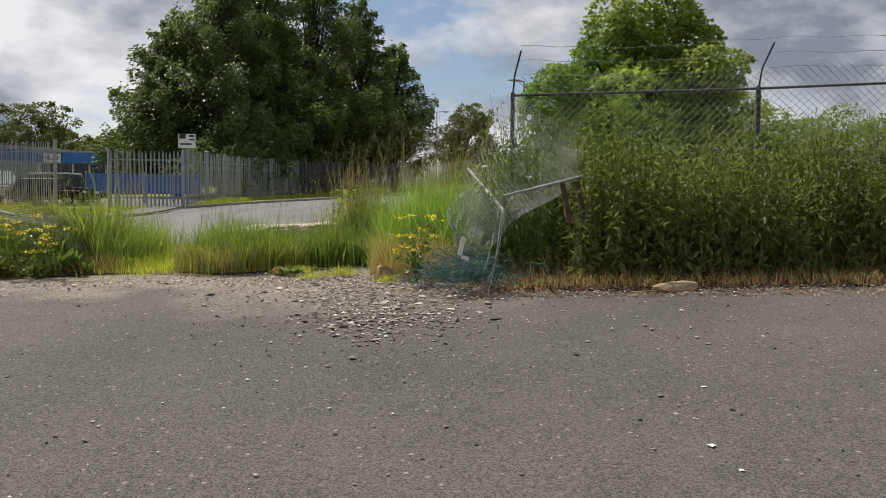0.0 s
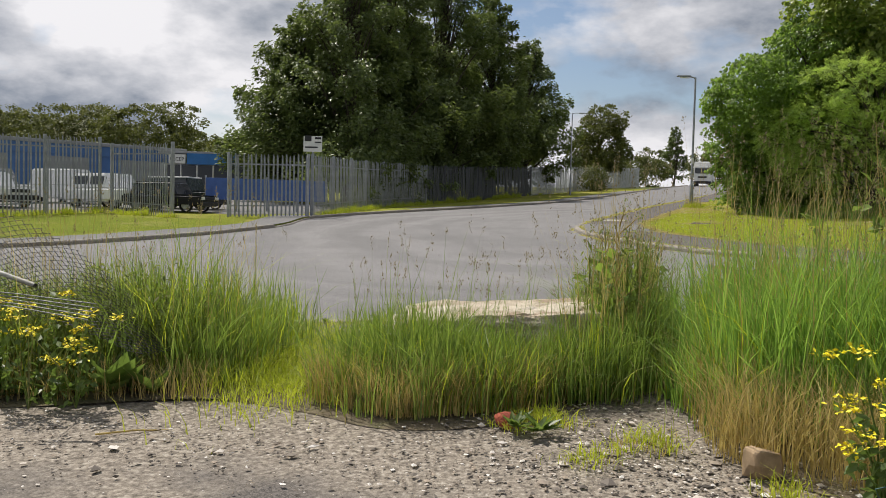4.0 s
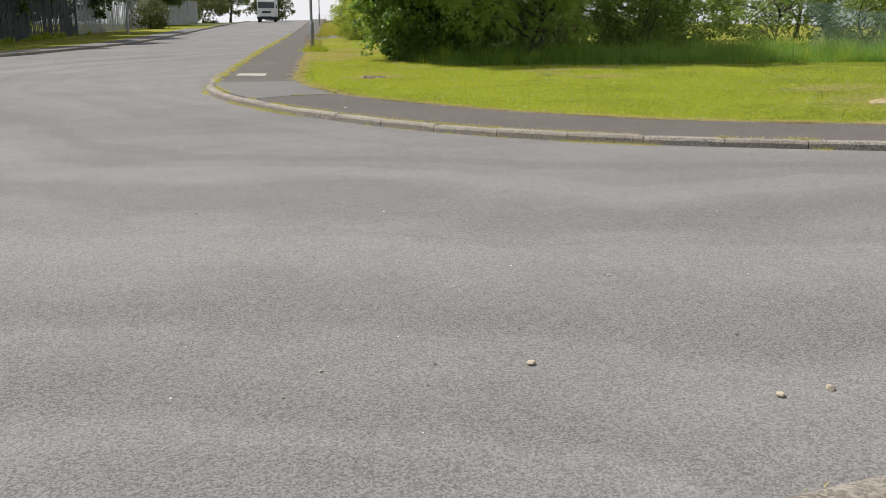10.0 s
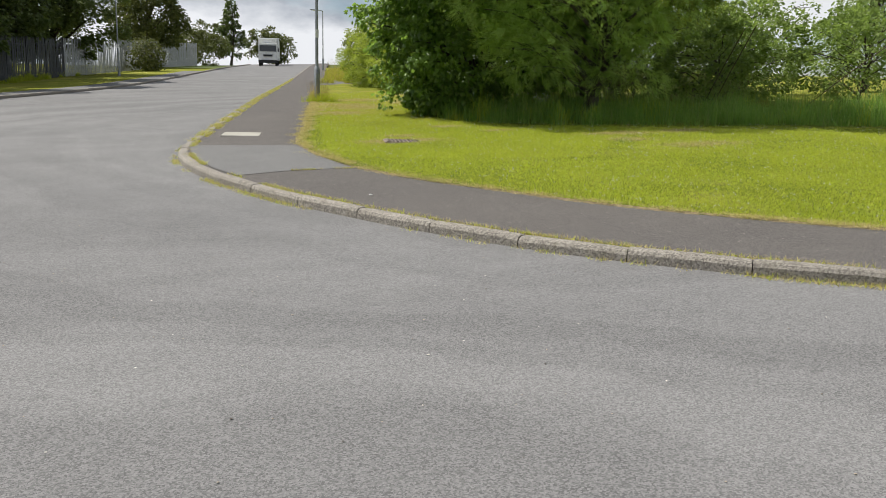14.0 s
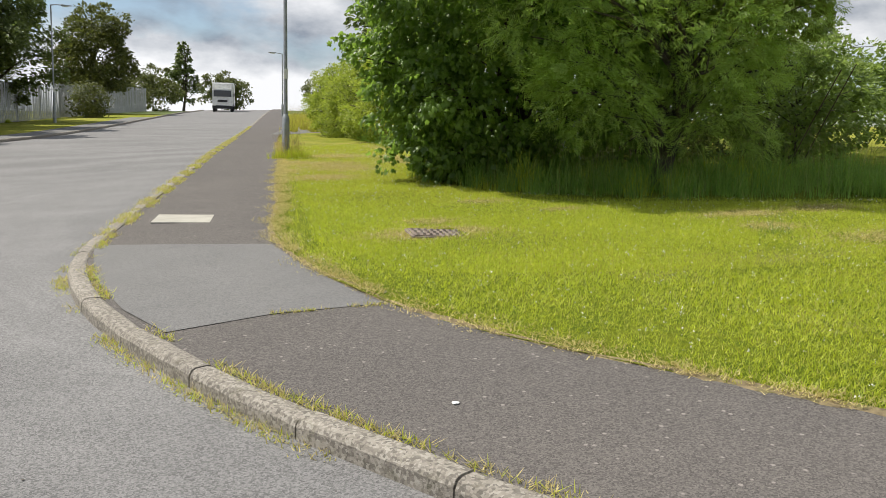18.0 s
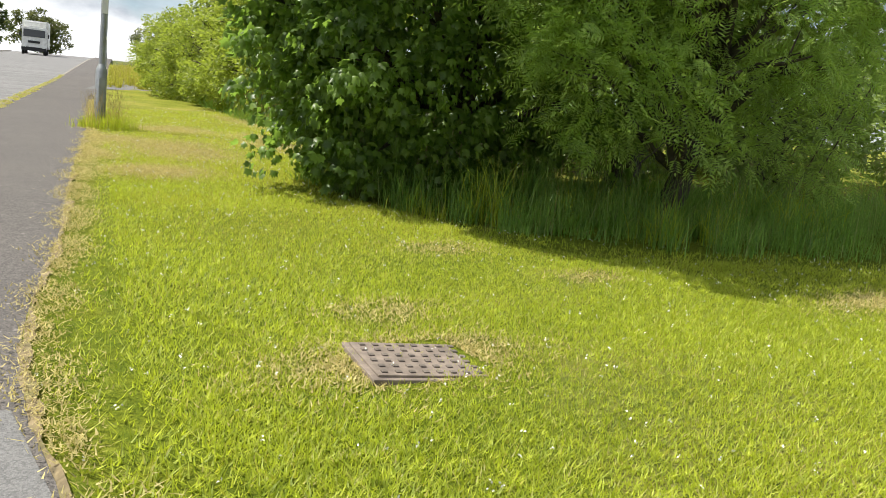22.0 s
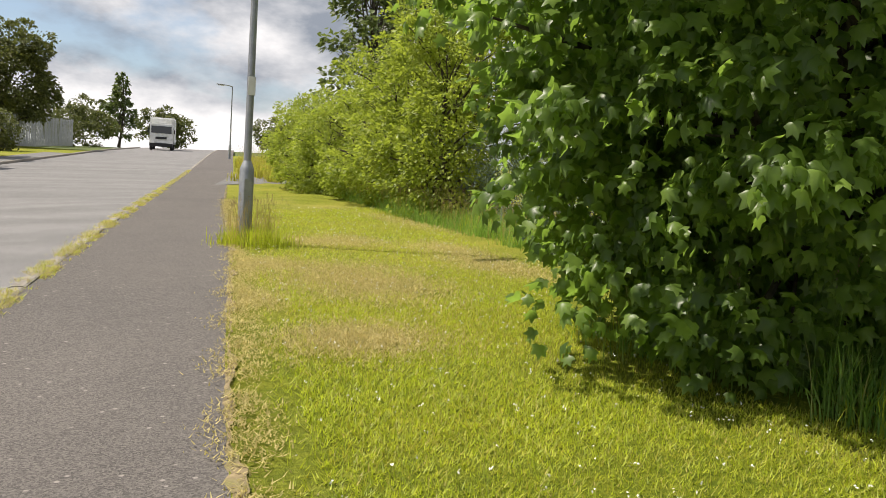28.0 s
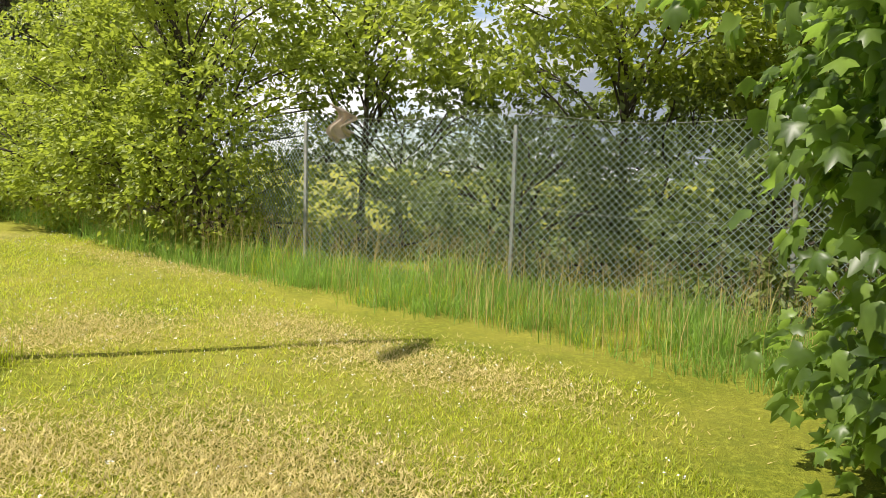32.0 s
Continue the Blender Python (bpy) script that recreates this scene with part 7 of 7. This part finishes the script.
# ---- units and vehicles behind the palisade ----
def car(name, x, y, yaw, col, label, kind="estate", s=1.0):
    root = empty(name, pose(x, y, g(x, y) + 0.05, 0, 0, yaw), label, "car" if kind != "van" else "van", "parked vehicles")
    L, W, H0, H1 = {"estate": (4.4, 1.75, 0.85, 1.48), "tall": (4.5, 1.75, 1.0, 1.75), "van": (5.0, 1.9, 1.15, 2.2)}[kind]
    bm = box(W, L, H0 - 0.28, 0.0, (0, 0, 0.28))
    bmesh.ops.bevel(bm, geom=bm.edges[:], offset=0.09, segments=3, affect="EDGES")
    part("body", bm, col, root)
    cb = box(W * 0.92, L * (0.68 if kind == "van" else 0.6), H1 - H0 + 0.04, 0.0, (0, L * (0.12 if kind == "van" else 0.10), H0 - 0.04))
    for v in cb.verts:
        if v.co.z > H0 + 0.1:
            v.co.x *= 0.86
            v.co.y += 0.35 if v.co.y < 0 else -0.15
    bmesh.ops.bevel(cb, geom=cb.edges[:], offset=0.07, segments=3, affect="EDGES")
    part("cabin", cb, col, root)
    if col is CARGREEN:
        part("roof", box(W * 0.80, L * 0.56, 0.08, 0.03, (0, L * 0.15, H1 - 0.05)), WHITE, root, "pale painted roof")
    h = H1 - H0
    part("windscreen", box(W * 0.76, 0.03, h * 0.72, 0.01, (0, -L * 0.2 + 0.12, H0 + h * 0.1), turn=Matrix.Rotation(radians(-24), 4, "X")), GLASS, root)
    for sd in (-1, 1):
        for q in ((-0.35, 0.9), (0.75, 0.9)):
            part("side_window", box(0.03, q[1], h * 0.58, 0.01, (sd * W * 0.435, q[0] + 0.25, H0 + h * 0.2), turn=Matrix.Rotation(radians(-6 * sd), 4, "Y")), GLASS, root)
        part("headlight", box(0.3, 0.05, 0.14, 0.02, (sd * W * 0.36, -L / 2 - 0.005, 0.62)), LAMPGLASS, root)
        for yy in (-L * 0.31, L * 0.3):
            wheel(root, sd * (W / 2 - 0.1), yy, 0.34, 0.2, sd)
    part("rear_window", box(W * 0.7, 0.03, h * 0.5, 0.01, (0, L * 0.4 - 0.1, H0 + h * 0.25)), GLASS, root)
    part("bumper", box(W * 0.96, 0.1, 0.2, 0.03, (0, -L / 2 - 0.01, 0.32)), BLACK, root)
    part("grille", box(W * 0.5, 0.03, 0.14, 0.01, (0, -L / 2 - 0.012, 0.62)), BLACK, root)
    return root


CARBLACK = plain("black_car_paint", (0.012, 0.012, 0.014), 0.2, 0, 0.1, 2, 0)
CARGREEN = plain("dark_green_car_paint", (0.025, 0.035, 0.03), 0.25, 0, 0.1, 2, 0)
CARWHITE = plain("white_car_paint", (0.70, 0.70, 0.70), 0.25, 0, 0.05, 2, 0)
CARSILVER = plain("silver_car_paint", (0.40, 0.41, 0.43), 0.25, 0.4, 0.05, 2, 0)
car("parked_car", -17.0, 37.4, 84, CARBLACK, "black estate car parked behind the gate").scale = (0.82, 0.82, 0.80)
car("parked_car", -17.6, 40.0, 82, CARGREEN, "dark green estate car with a pale roof behind the gate", "tall").scale = (0.8, 0.8, 0.78)
car("parked_car", -20.4, 38.8, 66, CARWHITE, "white estate car parked behind the palisade fence")
car("parked_car", -25.2, 37.4, 70, CARWHITE, "white car parked behind the palisade fence")
car("parked_van", -29.5, 43.5, 80, CARSILVER, "silver van parked behind the palisade fence", "van").scale = (0.85, 0.85, 0.75)
car("parked_van", -25.0, 43.0, 75, CARWHITE, "white van parked by the blue unit", "van").scale = (0.85, 0.85, 0.75)
sh = empty("shop_unit", pose(-27.2, 63.0, g(-27.2, 63.0), 0, 0, 12), "small shop unit with a bright blue fascia and glass front", "building")
part("wall", box(6.4, 5.0, 2.4, 0.02, (0, 2.6, 0)), GREYPAINT, sh)
part("roof", box(6.7, 5.3, 0.16, 0.02, (0, 2.6, 3.1)), GREYPAINT, sh)
part("fascia", box(3.7, 0.18, 0.80, 0.02, (0.55, 0.0, 2.32)), BLUE, sh)
part("sign_panel", box(1.2, 0.2, 0.66, 0.02, (-2.0, 0.0, 2.36)), WHITE, sh)
cu = bpy.data.curves.new("lettering", "FONT")
cu.body, cu.size, cu.extrude, cu.align_x = "RECEP", 0.36, 0.006, "CENTER"
tmp = new("lettering", cu)
me = bpy.data.meshes.new_from_object(tmp)
bpy.data.objects.remove(tmp)
me.materials.append(BLACK)
part("lettering", me, None, sh, "", pose(-2.0, -0.112, 2.56, 90, 0, 0))
for k in range(5):
    wdw = part("shop_window", box(1.0, 0.06, 1.9, 0.01, (-2.3 + k * 1.15, 0.02, 0.35)), GLASS, sh)
    part("mullion", box(0.08, 0.1, 2.25, 0.01, (-2.88 + k * 1.15, 0.0, 0.05)), WHITE, sh)
bu = empty("blue_unit", pose(-36.5, 60.5, g(-36.5, 60.5), 0, 0, 54), "low industrial unit clad in grey-blue steel", "building")
part("wall", box(18, 10, 3.6, 0.03, (0, 5, 0)), BLUE_CLAD, bu)
part("roof", box(18.4, 10.4, 0.25, 0.03, (0, 5, 3.6)), GREYPAINT, bu)
part("fascia", box(18.1, 0.12, 0.7, 0.02, (0, -0.03, 2.88)), BLUE_CLAD, bu, "lighter blue fascia strip")
for k in range(3):
    part("shutter_door", box(3.2, 0.08, 2.7, 0.02, (-5.6 + k * 5.6, -0.02, 0.02)), GREYPAINT, bu)
for k in range(24):
    part("cladding_rib", box(0.06, 0.05, 2.8, 0.01, (-8.7 + k * 0.755, -0.03, 0.05)), BLUE_CLAD, bu)
lw = empty("barrier_wall", pose(-13.4, 39.6, g(-13.4, 39.6), 0, 0, 24), "low blue-grey barrier boards behind the gate", "barrier")
for k in range(4):
    part("board", box(1.2, 0.05, 0.9, 0.01, (-2.2 + k * 1.25, 0, 0.5)), BLUE_BOARD, lw)
    part("post", box(0.08, 0.08, 1.5, 0.01, (-2.8 + k * 1.25, 0.05, 0)), STEEL, lw)
tree("round_bush", (1.3, 86.5, g(1.3, 86.5)), (1.3, 86.5, g(1.3, 86.5) + 2), 0.05, [(1.3, 86.5, g(1.3, 86.5) + 1.2, 1.4, 1.4, 1.3)], 2600, 0.2, OVAL, FARLEAF, "round green bush on the far verge", "bush", seed=500, spread=0.2)

# tar seams and cracks in the road
TAR = plain("dark_crack", (0.12, 0.115, 0.11), 0.95, 0, 0.2, 30, 0.2)
for k, (pts, w) in enumerate([([(-6.5, 13.8), (-5.2, 14.1), (-3.7, 14.18), (-3.06, 14.11), (-2.4, 14.0), (-1.7, 13.92), (-1.2, 13.9)], 0.011),
                              ([(-2.6, 19.4), (-2.09, 18.92), (-1.33, 18.1), (-0.76, 17.57), (-0.24, 17.16), (0.06, 16.85), (0.5, 16.8), (0.98, 16.83), (1.77, 16.39), (2.6, 15.9)], 0.004),
                              ([(-1.25, 18.58), (0.44, 17.73), (1.54, 17.13), (2.28, 16.77)], 0.004)]):
    q = resample(smooth_line(pts, 2), 0.08)
    r_ = np.random.default_rng(520 + k)
    q = q + r_.normal(size=q.shape) * 0.012
    ww = w * (0.5 + r_.random(len(q)))
    a, b = offset_line(q, 0.5 * ww[:, None]), offset_line(q, -0.5 * ww[:, None])
    v = np.concatenate([np.column_stack([p, G(p[:, 0], p[:, 1]) - 0.0405]) for p in (a, b)])
    i = np.arange(len(q) - 1)
    tagged(part("road_crack", mesh_np("road_crack", v, np.stack([i, i + 1, i + 1 + len(q), i + len(q)], 1), TAR)), "dark crack line in the road surface", "crack", kind="structure")

woods("undergrowth", [(-12.6 + 0.28 * k, 46.5 + 1.75 * k + (k % 3) * 0.4, 3.0 + (k % 4) * 0.3, 1.5) for k in range(6)] + [(-11.2 + 0.30 * k, 57.0 + 1.6 * k, 3.2 + (k % 3) * 0.3, 1.4) for k in range(12)],
      "dark undergrowth behind the palisade fence", 133, 0.22, DARKLEAF, 1500)


# ---- litter along the yard edge ----
DEADSTALK = leaf_mat("brown_dead_stalk", (0.11, 0.055, 0.03), (0.34, 0.22, 0.11), 0.8, 0.2)
x, y = scatter([(1.1, 8.75), (8, 8.6), (8, 9.0), (1.3, 9.3)], 2600, 601)
me, _ = blade_mesh("dead_stalks", x, y, rng.uniform(0.1, 0.55, len(x)) * rng.random(len(x)), 0.006, 0.7, DEADSTALK, 602, segs=3)
tagged(part("dead_stalks", me), "brown dead stalks at the foot of the nettles", "weeds", kind="stuff")
x, y = scatter([(0.6, 8.15), (8, 7.9), (8, 8.8), (1.0, 8.9)], 4800, 603)
pos = np.stack([x, y, G(x, y) + 0.012], 1)
tagged(part("leaf_litter", leaf_mesh("leaf_litter", pos, rng.normal(size=pos.shape) * 0.3 + [0, 0, 1], rng.uniform(0.02, 0.06, len(x)), LANCE, leaf_mat("dry_litter", (0.14, 0.075, 0.045), (0.50, 0.40, 0.28), 0.8, 0.1), 0.0)),
       "dry leaves and twigs along the yard edge", "leaf litter", kind="stuff")
for k, (x, y, ln, an) in enumerate([(2.2, 8.3, 0.5, 10), (3.4, 8.2, 0.4, -20), (1.4, 8.2, 0.35, 60), (4.6, 8.3, 0.6, 5), (-3.4, 9.6, 0.55, 30), (0.15, 8.6, 0.3, -15), (5.4, 8.1, 0.45, 25)]):
    a = radians(an)
    p = np.array([(x + math.cos(a) * ln * u + 0.02 * math.sin(7 * u + k), y + math.sin(a) * ln * u, g(x, y) + 0.015 + 0.01 * math.sin(5 * u)) for u in (0, 0.35, 0.7, 1)])
    tagged(tubes("dead_twig", [p], [np.array([0.006, 0.005, 0.004, 0.002])], STRAW, None, 5), "pale dry twig lying on the tarmac", "twig", "dry twigs")
tagged(part("pale_pebble", rock_bm((0.026, 0.02, 0.006), 61, 2, 0.1), WHITE, None, "", pose(0.84, 24.74, g(0.84, 24.74) + 0.036, 0, 0, 20)), "flat white pebble on the pavement", "pebble")

# cream flower heads on the hedge and the elders
r_ = np.random.default_rng(620)
heads = []
for (cx, cy, n, z0, z1) in [(8.0, 43.2, 7, 2.0, 3.4), (8.1, 45.2, 8, 2.2, 3.8), (8.4, 47.6, 6, 2.2, 3.7), (9.8, 42.0, 6, 3.0, 4.2), (9.7, 38.6, 4, 2.8, 3.9)]:
    for _ in range(n):
        x, y = cx + r_.normal() * 0.35, cy + r_.normal() * 0.8
        heads.append((x, y, g(x, y) + r_.uniform(z0, z1)))
heads = np.repeat(np.array(heads), 46, 0)
a, q = r_.uniform(0, 6.28, len(heads)), 0.085 * np.sqrt(r_.random(len(heads)))
pos = heads + np.stack([q * np.cos(a), q * np.sin(a), 0.4 * q * np.cos(a + 2)], 1)
tagged(part("elder_flowers", leaf_mesh("elder_flowers", pos, r_.normal(size=pos.shape) * 0.3 + [-0.4, -0.3, 0.8], 0.02, OVAL, WHITE_FLOWER, 0.0, r_)), "flat cream elder flower heads on the hedge", "flowers", kind="stuff")

# low spill of brown rubble in front of the gap
r_ = np.random.default_rng(630)
x, y = np.concatenate([r_.normal(0.15, 0.36, 1500), r_.normal(-0.3, 0.5, 900)]), np.concatenate([r_.normal(7.4, 0.5, 1500), r_.normal(8.8, 0.6, 900)])
stones("rubble_heap", x, y, 0.005 + np.minimum(r_.exponential(0.006, len(x)), 0.032), "loose brown rubble spilled over the tarmac", 631, 0.004)
